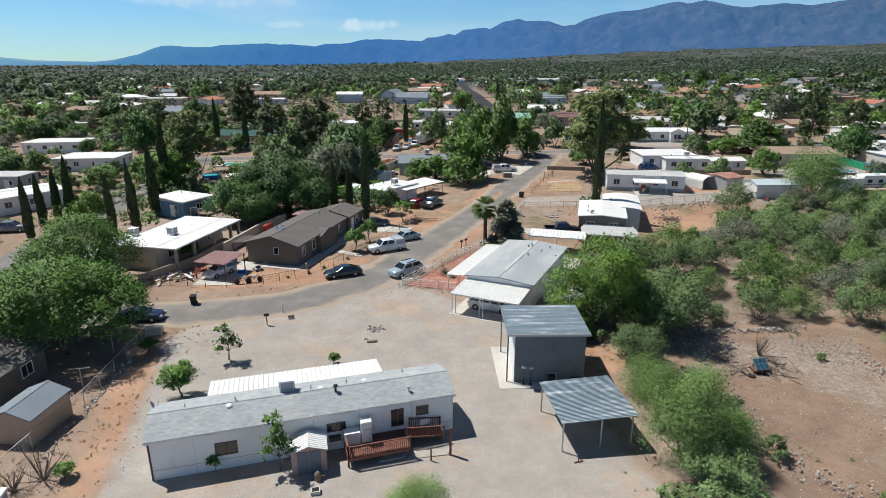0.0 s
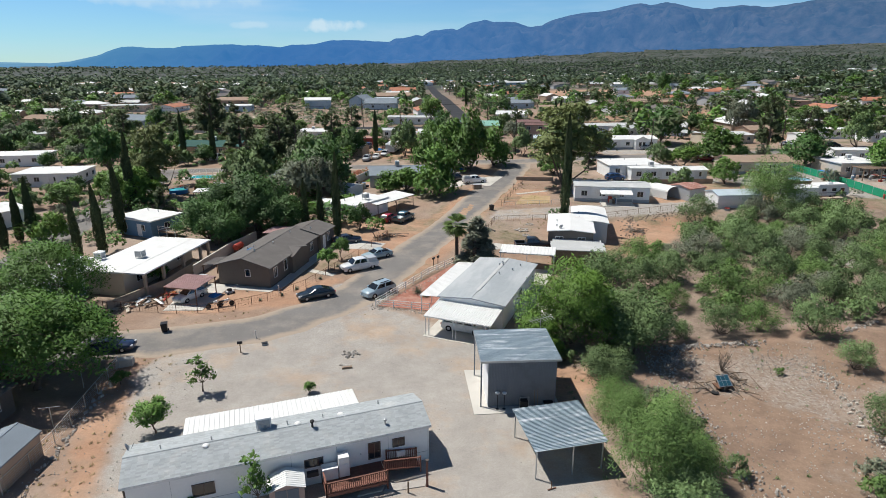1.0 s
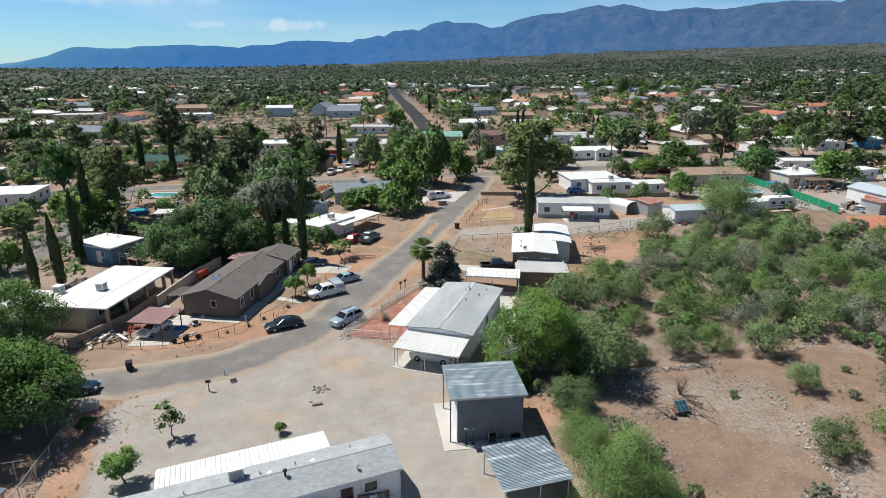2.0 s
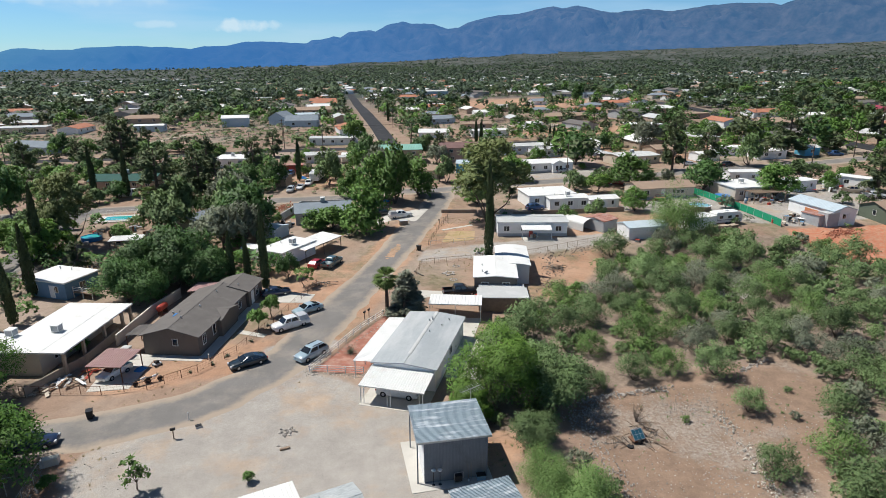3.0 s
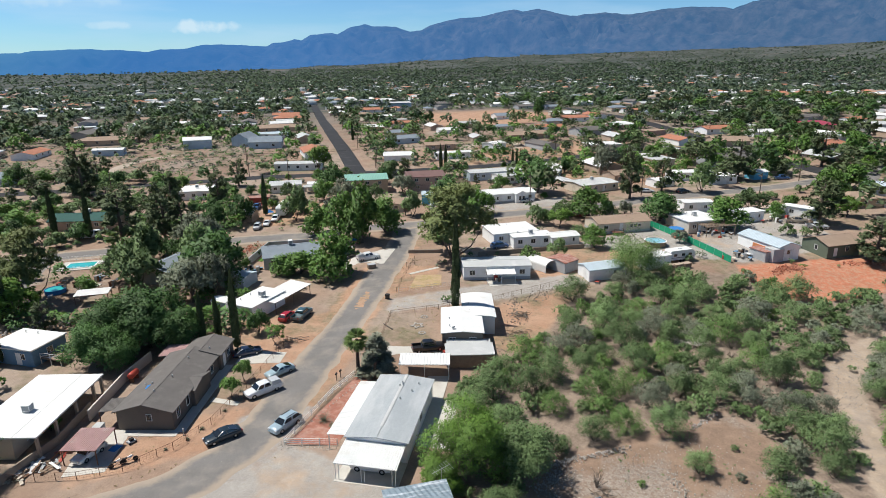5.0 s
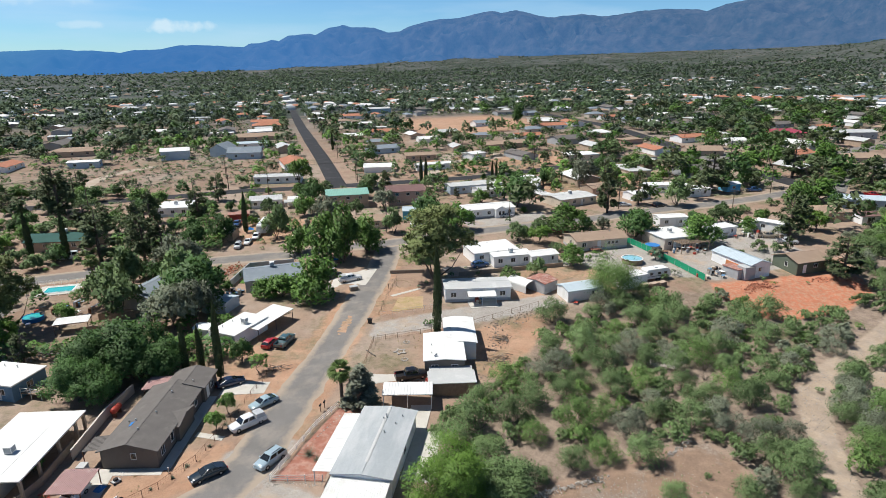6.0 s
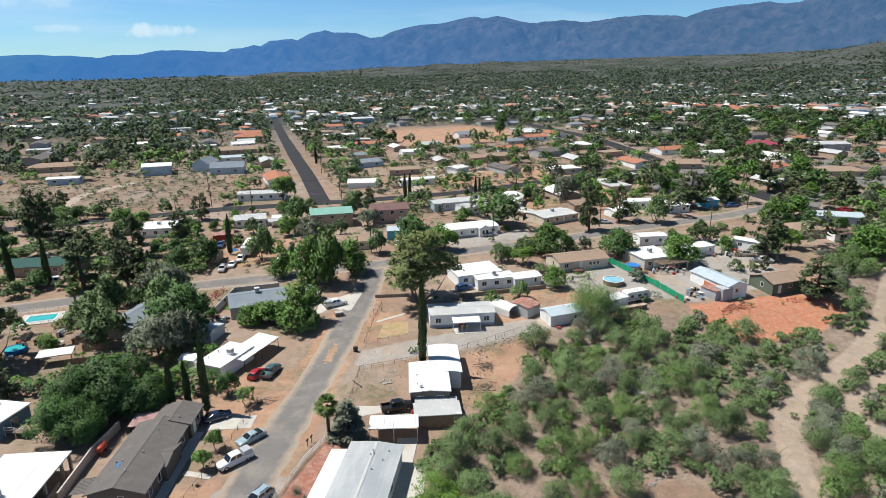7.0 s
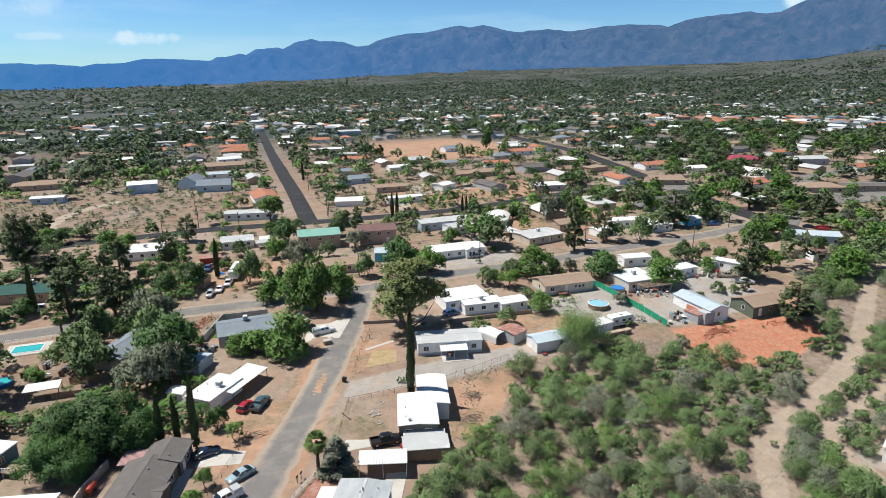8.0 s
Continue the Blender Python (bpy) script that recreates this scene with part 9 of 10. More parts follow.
def far_town():
    rng = random.Random(77)
    walls = (WHITE_WALL, CREAM_WALL, TAN_WALL, PINK_WALL, GREY_WALL, CREAM_WALL)
    roofs = (WHITE_ROOF, GREY_ROOF, TAN_ROOF, TAN_ROOF, SHINGLE_SLATE, WHITE_ROOF, RED_ROOF, SHINGLE_BROWN, GREY_ROOF)
    names = {WHITE_ROOF.name: "white", GREY_ROOF.name: "pale grey", TAN_ROOF.name: "tan", SHINGLE_SLATE.name: "slate-grey", RED_ROOF.name: "red tile", SHINGLE_BROWN.name: "brown"}
    pats = []
    for k in range(12):
        w, rf = walls[k % 6], roofs[(k * 4) % 9]
        L, W = rng.choice((14, 16, 20)), rng.choice((8, 9, 11))
        kind = ("gable", "hip", "gable", "flat")[k % 4]
        ob = far_house("far_house", 0, 0, 0, L, W, w, rf, kind, 0.3 if kind == "flat" else 1.4, label="far town house with a %s roof" % names[rf.name], sides="S")
        BLOCKED.pop()
        tagged(ob, group="houses of the far town")
        pats.append((ob, max(L, W)))
    n = 0
    for _ in range(6000):
        if n >= 230:
            break
        r, az = math.sqrt(rng.uniform(250 ** 2, 720 ** 2)), rng.uniform(-42, 62)
        x, y = r * math.sin(radians(az)), r * math.cos(radians(az))
        if y < 180 or (az < -2 and rng.random() < 0.55):
            continue
        X, Y = np.array([x]), np.array([y])
        if not off_roads(x, y, 9) or not free(x, y, 12) or any(one(inside(f, X, Y, 0.1)) > 0.5 for f in FIELDS):
            continue
        ob, size = rng.choice(pats)
        set_down(ob, x, y, rng.choice((0, 90, 180)) + rng.gauss(4, 7), rng.uniform(0.85, 1.1))
        BLOCKED.append((x, y, size * 0.55))
        n += 1
    for ob, _ in pats:
        drop(ob)
    # past that, roofs and walls only, in one mesh for each roof colour
    rng = random.Random(78)
    spots = []
    while len(spots) < 1300:
        r, az = 700 + 1700 * rng.random() ** 1.2, rng.uniform(-44, 64)
        if az < 0 and rng.random() < 0.5 or az > 10 and r > 1900:
            continue
        spots.append((r * math.sin(radians(az)), r * math.cos(radians(az))))
        BLOCKED.append((*spots[-1], 8.0))
    for k, (rf, wl) in enumerate(((WHITE_ROOF, WHITE_WALL), (TAN_ROOF, CREAM_WALL), (GREY_ROOF, CREAM_WALL), (RED_ROOF, TAN_WALL), (SHINGLE_SLATE, WHITE_WALL))):
        g, w = Geo(), Geo()
        for x, y in spots[k::5]:
            z, L, W = ground_z(x, y), rng.uniform(5, 10), rng.uniform(3.5, 5.5)
            t = pose(x, y, z, 0, 0, rng.choice((0, 90)) + rng.gauss(4, 8))
            w.box(-L, -W, -1, L, W, 3.0, t)
            q = [(-L - 0.5, -W - 0.5, 2.95), (L + 0.5, -W - 0.5, 2.95), (L + 0.5, W + 0.5, 2.95), (-L - 0.5, W + 0.5, 2.95), (-L * 0.6, 0, 4.6), (L * 0.6, 0, 4.6)]
            g.add([t @ Vector(p) for p in q], [(0, 1, 5, 4), (1, 2, 5), (2, 3, 4, 5), (3, 0, 4), (3, 2, 1, 0)])
        tagged(new("far_roofs", g.mesh("far_roofs", rf)), "roofs of far houses scattered over the plain", "roofs", kind="stuff")
        tagged(new("far_walls", w.mesh("far_walls", wl)), "walls of far houses scattered over the plain", "walls", kind="stuff")


far_town()


# ---- the town beyond: scrub, far trees and far houses ----
def scatter_trees(name, label, n, near, far, az0, az1, size, seed, mats, dens=1.0, keep=()):
    """Trees too many and too far to count, as loose leaf clumps in one mesh."""
    rng = np.random.default_rng(seed)
    r = np.sqrt(rng.uniform(near ** 2 * 1.0, far ** 2, n * 4)) if dens >= 1 else near + (far - near) * rng.uniform(0, 1, n * 4) ** (1 / (1 + dens))
    a = np.radians(rng.uniform(az0, az1, n * 4))
    x, y = r * np.sin(a), r * np.cos(a)
    ok = np.ones(len(x), bool)
    out_by = 1 + 4.5 * size / r
    for l, w in ((CROSS_2, 5), (FAR_ROAD, 9), (BIG_ROAD, 9), (CROSS_1, 5), (STREET, 11)):
        ok &= (near_line(l, x, y, w, 0.1) < 0.5) & (near_line(l, x * out_by, y * out_by, w * 0.7, 0.1) < 0.5)
    for f in FIELDS if size > 1 else (FIELDS[0],):
        ok &= inside(f, x, y, 0.1) < 0.5
    for bx, by, br in list(BLOCKED) + list(keep):
        ok &= (np.hypot(x - bx, y - by) > br) & (np.hypot(x * out_by - bx, y * out_by - by) > br * 0.7)
    patch = np.array([noise.noise(Vector((u * 0.009, v * 0.009, seed * 1.3))) for u, v in zip(x, y)])
    ok &= patch > rng.uniform(-0.5, 0.35, len(x))
    x, y = x[ok][:n], y[ok][:n]
    z = land(x, y)
    s = size * rng.uniform(0.55, 1.5, len(x)) ** 1.2
    mid = len(x) // len(mats)
    out = []
    for k, m in enumerate(mats):
        sel = slice(k * mid, (k + 1) * mid)
        out.append((m, x[sel], y[sel], z[sel], s[sel]))
    return rng, out


def far_trees(name, label, n, near, far, az0, az1, size, seed, mats, per, dens=1.0, tall=1.5, leaf=0.62, keep=()):
    rng, sets = scatter_trees(name, label, n, near, far, az0, az1, size, seed, mats, dens, keep)
    for m, x, y, z, s in sets:
        k = len(x)
        d = rng.normal(size=(k, per, 3))
        d /= np.linalg.norm(d, axis=2)[:, :, None]
        d[:, :, 2] = np.where(d[:, :, 2] < -0.3, -d[:, :, 2], d[:, :, 2])
        rad = rng.uniform(0.7, 1.0, (k, per, 1))
        lump = 1 + 0.35 * np.sin(d[:, :, :1] * 4 + x[:, None, None])
        at = d * rad * lump * s[:, None, None] * np.array((1, 1, tall * 0.55))
        at = at + np.stack([x, y, z + s * tall * 0.62], 1)[:, None, :]
        at[:, :, 2] = np.maximum(at[:, :, 2], z[:, None] + 0.1)
        lv = leaf_tris(rng, at.reshape(-1, 3), 1.0, 1.5, 0.8)
        c = at.reshape(-1, 1, 3)
        lv = c + (lv - c) * np.repeat(s * leaf, per)[:, None, None]
        ob = new(name, quads(name, lv, m, d.reshape(-1, 3) + np.array((0, 0, 0.75)) if per * k < 90000 else None))
        tagged(ob, label, "trees", kind="stuff")


far_trees("far_trees", "far green trees between the houses of the town", 560, 240, 400, -44, 64, 2.4, 3, (LEAF_DARK, LEAF_GREEN, LEAF_MESQ, LEAF_PINE), 150, 1.0, 1.7, 0.3)
far_trees("far_trees", "tall green trees over the eastern streets", 470, 200, 640, 14, 66, 3.2, 21, (LEAF_GREEN, LEAF_DARK, LEAF_PINE), 140, 1.0, 1.8, 0.28)
far_trees("far_trees", "green trees over the roofs of the town", 1500, 390, 640, -45, 65, 2.8, 4, (LEAF_DARK, LEAF_FAR_DARK, LEAF_FAR, LEAF_PINE), 60, 1.0, 1.7, 0.47)
far_trees("far_woods", "dense green trees over the far town", 5400, 600, 1150, -46, 66, 2.9, 5, (LEAF_FAR, LEAF_FAR_DARK, LEAF_FAR_DARK, LEAF_FAR), 20, 1.0, 1.6, 0.7)
far_trees("far_woods", "dense dark trees over the far edge of the town", 10500, 1050, 2800, -4, 68, 3.7, 6, (LEAF_FAR_DARK, LEAF_FAR, LEAF_FAR_DARK), 13, 0.45, 1.5, 0.85)
far_trees("far_woods", "dark tree belt on the plain", 4300, 1050, 3900, -50, -2, 4.6, 9, (LEAF_FAR_DARK, LEAF_FAR, LEAF_FAR_DARK), 13, 0.4, 1.2, 0.85)
far_trees("far_woods", "dark trees on the plain thinning towards the hills", 1500, 1600, 3300, -10, 10, 4.2, 10, (LEAF_FAR_DARK, LEAF_FAR), 14, 1.0, 1.2, 0.8)
far_trees("desert_scrub", "low grey-green desert scrub", 7500, 235, 620, -44, 60, 0.95, 13, (LEAF_GREY, LEAF_MESQ), 15, 1.0, 1.0)
far_trees("desert_scrub", "low dark scrub on the foothills", 15000, 1300, 4300, 0, 68, 3.4, 17, (LEAF_FAR_GREY, LEAF_FAR_DARK, LEAF_FAR_DARK), 6, 1.0, 0.8, 0.9)


# ---- yard things, fences, poles, stones ----
def trash_bin(x, y, turn, label, mat=BLACK):
    ob = thing("trash_bin", x, y, turn, label, "bin")
    g = Geo()
    g.loft([[(sx * 0.26, sy * 0.28, 0.06) for sx, sy in ((-1, -1), (1, -1), (1, 1), (-1, 1))], [(sx * 0.33, sy * 0.38, 1.0) for sx, sy in ((-1, -1), (1, -1), (1, 1), (-1, 1))]])
    part("tub", g, mat, ob)
    part("lid", Geo().box(-0.35, -0.42, 1.004, 0.35, 0.42, 1.08), mat, ob)
    part("handle", Geo().tube((-0.25, 0.46, 0.98), (0.25, 0.46, 0.98), 0.025), mat, ob)
    for s in (-1, 1):
        part("wheel", Geo().lathe([(0.05, -0.04), (0.13, -0.04), (0.13, 0.04), (0.05, 0.04)], 10, "y", (s * 0.27, 0.28, 0.13)), RUBBER, ob)


trash_bin(-28.4, 62.6, 15, "black wheeled trash bin at the street's edge")
trash_bin(15.2, 110.2, 40, "black wheeled trash bin beside the drive")
ob = thing("dumpster_box", 14.4, 129.0, 10, "weathered grey wooden box by the driveway", "box")
part("box", Geo().box(-0.9, -0.6, 0.03, 0.9, 0.6, 0.95), OLD_WOOD, ob)
part("lid", Geo().box(-0.95, -0.65, 0.954, 0.95, 0.65, 1.02), GREY_WALL, ob)


def mailbox(x, y, turn, label, mat=BLACK):
    ob = thing("mailbox", x, y, turn, label, "mailbox")
    part("post", Geo().box(-0.05, -0.05, -0.2, 0.05, 0.05, 1.05), OLD_WOOD, ob)
    g = Geo()
    n = 8
    arc = [(0.12 * math.cos(math.pi * i / n), 1.2 + 0.12 * math.sin(math.pi * i / n)) for i in range(n + 1)]
    g.loft([[(v, u, z) for u, z in arc + [(-0.12, 1.054), (0.12, 1.054)]] for v in (-0.26, 0.26)])
    part("box", g, mat, ob)
    part("flag", Geo().box(-0.1, 0.125, 1.15, 0.05, 0.14, 1.22), RED_PLASTIC, ob)


mailbox(-18.4, 56.9, 10, "dark mailbox on a wooden post at the gravel's edge")
mailbox(2.9, 83.2, 65, "dark mailbox on a post by the street")
mailbox(3.6, 84.0, 65, "second dark mailbox on a post by the street")
mailbox(22.4, 127.4, 65, "pale mailbox on a wooden post", TAN_WALL)
mailbox(24.4, 128.4, 65, "pale mailbox on a wooden post", TAN_WALL)
ob = thing("marker_post", -17.6, 60.2, 0, "short white marker post", "post")
part("post", Geo().tube((0, 0, -0.2), (0, 0, 0.9), 0.06, 0.06, 8), TRIM, ob)
part("cap", Geo().lathe([(0.08, 0.9), (0.08, 1.0), (0.02, 1.04)], 10), TRIM, ob)
ob = thing("meter_pedestal", -16.3, 58.6, 20, "low grey utility pedestal with a dark lid", "utility box")
part("box", Geo().box(-0.3, -0.2, 0.0, 0.3, 0.2, 0.22), GREY_WALL, ob)
part("lid", Geo().box(-0.32, -0.22, 0.224, 0.32, 0.22, 0.27), BLACK, ob)

rng_r = np.random.default_rng(12)
rocks("stone_pile", [(-6.9 + rng_r.normal() * 0.4, 55.9 + rng_r.normal() * 0.4, rng_r.uniform(0.1, 0.24)) for _ in range(46)], "small heap of pale stones on bare sand", seed=2)
rocks("stone_pile", [(-7.6, 53.5, 0.22), (-7.1, 53.1, 0.3), (-6.7, 53.3, 0.16)], "three larger stones on the sand", seed=4)
single("timber_block", Geo().box(-0.5, -0.13, 0, 0.5, 0.13, 0.2), OLD_WOOD, -6.9, 52.9, 12, "short squared timber lying on the sand", "timber")
ob = thing("concrete_block", -29.3, 54.8, 20, "rough pale concrete block beside the parked car", "block")
part("block", Geo().prism([(-0.8, -0.4), (0.7, -0.45), (0.85, 0.3), (-0.6, 0.45)], -0.1, 0.75), CONCRETE, ob)
rocks("edging_stones", [(-28.4 + rng_r.normal() * 0.25 - 0.02 * (k - 40), 34 + k * 0.23, rng_r.uniform(0.08, 0.26)) for k in range(84)], "row of stones along the wire fence", seed=6)
rocks("pebbles", [(rng_r.uniform(-30, -21), rng_r.uniform(28, 56), rng_r.uniform(0.03, 0.1)) for _ in range(420)], "scattered small stones on the dirt verge", seed=8)
rocks("pebbles", [(rng_r.uniform(-24, 14), rng_r.uniform(28, 68), rng_r.uniform(0.02, 0.06)) for _ in range(900)], "loose pebbles on the gravel lot", seed=9)

# western neighbours
house("garden_shed", -30.75, 38.5, 86, 4.1, 3.2, 2.05, "gable", 0.62, TAN_WALL, SHINGLE_SLATE, "tan garden shed with a grey shingle gable roof", over=0.15, category="shed")
# darker shingle colour on this roof stands for the shade of the trees
house("dark_house", -40.2, 42.6, 86, 9.4, 9.6, 2.5, "gable", 1.2, BROWN_WALL, SHINGLE_BROWN, "dark house with a grey-green shingle roof in tree shade", over=0.4, wins=[("S", 2.5, 1.0, 1.2, 1.0)], vents=2)
fence("chain_link_fence", [(-29.4, 33.0), (-28.9, 41.8), (-29.2, 47.0), (-29.6, 54.2)], "chain-link fence with a galvanised top rail", step=2.6, high=1.3, post_mat=GALV, rails=(0.98,), wires=7)
ob = thing("laundry_pole", -30.4, 44.2, 10, "steel T-shaped laundry pole", "laundry pole")
part("pole", Geo().tube((0, 0, -0.2), (0, 0, 1.9), 0.04), GALV, ob)
part("crossbar", Geo().tube((-0.8, 0, 1.9), (0.8, 0, 1.9), 0.03), GALV, ob)
ob = thing("laundry_pole", -31.2, 50.6, 10, "steel T-shaped laundry pole", "laundry pole")
part("pole", Geo().tube((0, 0, -0.2), (0, 0, 1.9), 0.04), GALV, ob)
part("crossbar", Geo().tube((-0.8, 0, 1.9), (0.8, 0, 1.9), 0.03), GALV, ob)
house("storage_shed", -28.9, 29.4, 10, 3.6, 2.2, 0.75, "flat", 0.1, GREY_WALL, WHITE_ROOF, "low white-topped storage bin", over=0.08, category="bin")


# the yard by the small carport: scrap, planks, a motorcycle and a mower
def plank_heap(name, x, y, n, spread, label, seed, mats=(OLD_WOOD, TRIM, TAN_WALL, RUST_IRON, GREY_WALL), wide=(0.05, 0.22)):
    rng = random.Random(seed)
    ob = thing(name, x, y, 0, label, "scrap")
    for i in range(n):
        L, w = rng.uniform(0.5, 2.4), rng.uniform(*wide)
        t = pose(rng.gauss(0, spread), rng.gauss(0, spread * 0.7), 0.08 + 0.5 * rng.random() * (i / n), rng.gauss(0, 12), rng.gauss(0, 9), rng.uniform(0, 180))
        part("plank", Geo().box(-L / 2, -w, -0.03, L / 2, w, 0.03, t), rng.choice(mats), ob)
    return ob


plank_heap("scrap_heap", -34.6, 71.6, 34, 1.2, "heap of old planks, pipes and scrap by the wall", 3)
plank_heap("scrap_heap", -36.8, 69.4, 18, 0.9, "pale broken boards beside the fence", 4, (TRIM, CREAM_WALL, OLD_WOOD))
plank_heap("scrap_heap", -32.6, 73.6, 14, 0.7, "red and rusty metal scrap behind the carport", 5, (RUST_IRON, RED_PLASTIC, OLD_WOOD, ORANGE_WALL))


def motorcycle(x, y, turn, label):
    ob = thing("motorcycle", x, y, turn, label, "motorcycle")
    for u in (-0.7, 0.75):
        w = part("wheel", Geo().lathe([(0.2, -0.05), (0.32, -0.06), (0.32, 0.06), (0.2, 0.05)], 14, "y", (u, 0, 0.32)), RUBBER, ob)
        part("rim", Geo().lathe([(0.2, -0.02), (0.2, 0.02)], 12, "y", (u, 0, 0.32)), CHROME, w)
    part("frame", Geo().tube((-0.7, 0, 0.32), (0.1, 0, 0.45), 0.04).tube((0.1, 0, 0.45), (0.5, 0, 0.85), 0.04).tube((0.5, 0, 0.95), (0.75, 0, 0.32), 0.035), GALV, ob)
    part("fuel_tank", Geo().loft([[(-0.1, v, 0.7), (-0.1, -v, 0.7), (-0.1, -v * 0.6, 0.85), (-0.1, v * 0.6, 0.85)] for v in (0.1,)] + [[(0.4, v, 0.75), (0.4, -v, 0.75), (0.4, -v * 0.6, 0.98), (0.4, v * 0.6, 0.98)] for v in (0.15,)]), TRIM, ob)
    part("seat", Geo().box(-0.75, -0.13, 0.68, -0.12, 0.13, 0.78), BLACK, ob)
    part("handlebar", Geo().tube((0.45, -0.35, 1.05), (0.45, 0.35, 1.05), 0.02), BLACK, ob)


motorcycle(-23.7, 69.7, 20, "white motorcycle parked by the fence")
motorcycle(-24.9, 69.2, 26, "dusty white motorcycle beside the fence")
ob = thing("lawn_mower", -24.4, 74.0, 40, "old grey mower with a dark engine", "mower")
part("deck", Geo().box(-0.5, -0.35, 0.12, 0.5, 0.35, 0.35), GREY_WALL, ob)
part("engine", Geo().box(-0.25, -0.2, 0.354, 0.25, 0.2, 0.65), BLACK, ob)
part("handle", Geo().tube((0.4, -0.3, 0.3), (1.1, -0.25, 0.95), 0.02).tube((0.4, 0.3, 0.3), (1.1, 0.25, 0.95), 0.02).tube((1.1, -0.25, 0.95), (1.1, 0.25, 0.95), 0.02), GALV, ob)
for u, v in ((-0.4, -0.4), (0.4, -0.4), (-0.4, 0.4), (0.4, 0.4)):
    part("wheel", Geo().lathe([(0.05, -0.04), (0.13, -0.04), (0.13, 0.04), (0.05, 0.04)], 10, "y", (u, v, 0.13)), RUBBER, ob)


def tarp_heap(x, y, size, mat, label, seed):
    rng = np.random.default_rng(seed)
    n = 12
    g = Geo()
    for j in range(n + 1):
        for i in range(n + 1):
            u, v = i / n * 2 - 1, j / n * 2 - 1
            h = max(0.0, 1 - u * u) * max(0.0, 1 - v * v) * 0.6 * size * (0.75 + 0.5 * noise.noise(Vector((u * 2.2, v * 2.2, seed))))
            g.v.append((u * size, v * size * 0.8, 0.02 + h))
    g.f = [(j * (n + 1) + i, j * (n + 1) + i + 1, (j + 1) * (n + 1) + i + 1, (j + 1) * (n + 1) + i) for j in range(n) for i in range(n)]
    single("tarpaulin", g, mat, x, y, seed * 31, label, "tarpaulin")


tarp_heap(-26.2, 73.2, 0.75, CLOTH_BLUE, "crumpled blue tarpaulin over a low heap", 2)
tarp_heap(-36.6, 70.6, 0.9, CREAM_WALL, "pale crumpled cloth over scrap", 3)
tarp_heap(-12.6, 138.4, 0.9, CLOTH_BLUE, "blue tarpaulin over machinery beside the grey house", 4)
tarp_heap(12.6, 152.0, 0.9, CLOTH_BLUE, "blue tarpaulin under the trees", 5)
tarp_heap(-10.5, 193.0, 1.3, CLOTH_BLUE, "blue and white tarpaulin beside the motorhome", 6)

# street side of the east lots
fence("wire_fence", [(11.2, 92.6), (14.6, 102.2), (24.0, 102.6), (33.2, 104.0), (52.0, 108.6)], "low post and wire fence beside the drive", step=2.5, high=1.1, post_mat=OLD_WOOD, rails=(0.95,), rail_mat=RUST_IRON, wires=3)
fence("wire_fence", [(18.0, 113.0), (30.0, 113.6)], "low wire fence before the yellowed lawn", step=2.4, high=1.0, post_mat=GALV, rails=(0.95,), wires=3)
fence("wire_fence", [(17.6, 113.4), (20.6, 121.0), (25.2, 132.0)], "wire fence along the street", step=2.6, high=1.1, post_mat=OLD_WOOD, rails=(0.95,), rail_mat=OLD_WOOD, wires=3)
wall_line("low_wall", [(24.6, 136.9), (33.0, 135.0)], 0.8, 0.25, BLOCK, "low stone wall under the pine")
paving("lawn_patch", [(20.5, 114.4), (27.5, 114.6), (29.0, 120.4), (23.6, 121.8)], "patchy yellowed lawn", shade("yellowed_grass", (0.38, 0.29, 0.14), 0.95, var=0.2, size=1.2, fine=0.15, stain=(0.44, 0.31, 0.19), stain_at=0.5), 0.04, "lawn")
paving("pavement_path", [(22.4, 122.4), (29.6, 124.8), (29.4, 125.6), (22.0, 123.2)], "pale concrete path across the lot", up=0.05)
paving("pavement_drive", [(12.0, 90.4), (24.0, 88.9), (23.4, 85.2), (11.0, 87.4)], "pale concrete drive", up=0.05)
paving("pavement_drive", [(8.0, 131.0), (17.6, 131.2), (22.2, 141.4), (10.4, 142.6)], "pale concrete driveway", up=0.06)
paving("pavement_side", [(17.0, 80.6), (20.3, 79.9), (14.4, 66.1), (11.9, 66.7)], "pale concrete strip beside the white house", up=0.05)
paving("pavement_porch", [(37.4, 111.2), (43.6, 110.4), (44.0, 113.8), (37.6, 114.6)], "pale concrete porch floor", up=0.08)


def star(x, y, size, label):
    ob = thing("yard_star", x, y, 12, label, "ornament")
    pts = []
    for i in range(10):
        r = size if i % 2 == 0 else size * 0.45
        pts.append((r * math.cos(math.pi * i / 5 + 0.3), r * math.sin(math.pi * i / 5 + 0.3)))
    for (x0, y0), (x1, y1) in zip(pts, pts[1:] + pts[:1]):
        d = Vector((x1 - x0, y1 - y0, 0))
        w = Vector((-d.y, d.x, 0)).normalized() * 0.13
        q = [Vector((x0, y0, 0)) - w, Vector((x1, y1, 0)) - w, Vector((x1, y1, 0)) + w, Vector((x0, y0, 0)) + w]
        g = Geo()
        g.add([v - Vector((0, 0, 0.05)) for v in q] + [v + Vector((0, 0, 0.12)) for v in q], [(3, 2, 1, 0), (4, 5, 6, 7), (0, 1, 5, 4), (1, 2, 6, 5), (2, 3, 7, 6), (3, 0, 4, 7)])
        part("stone_border", g, ROCK, ob)


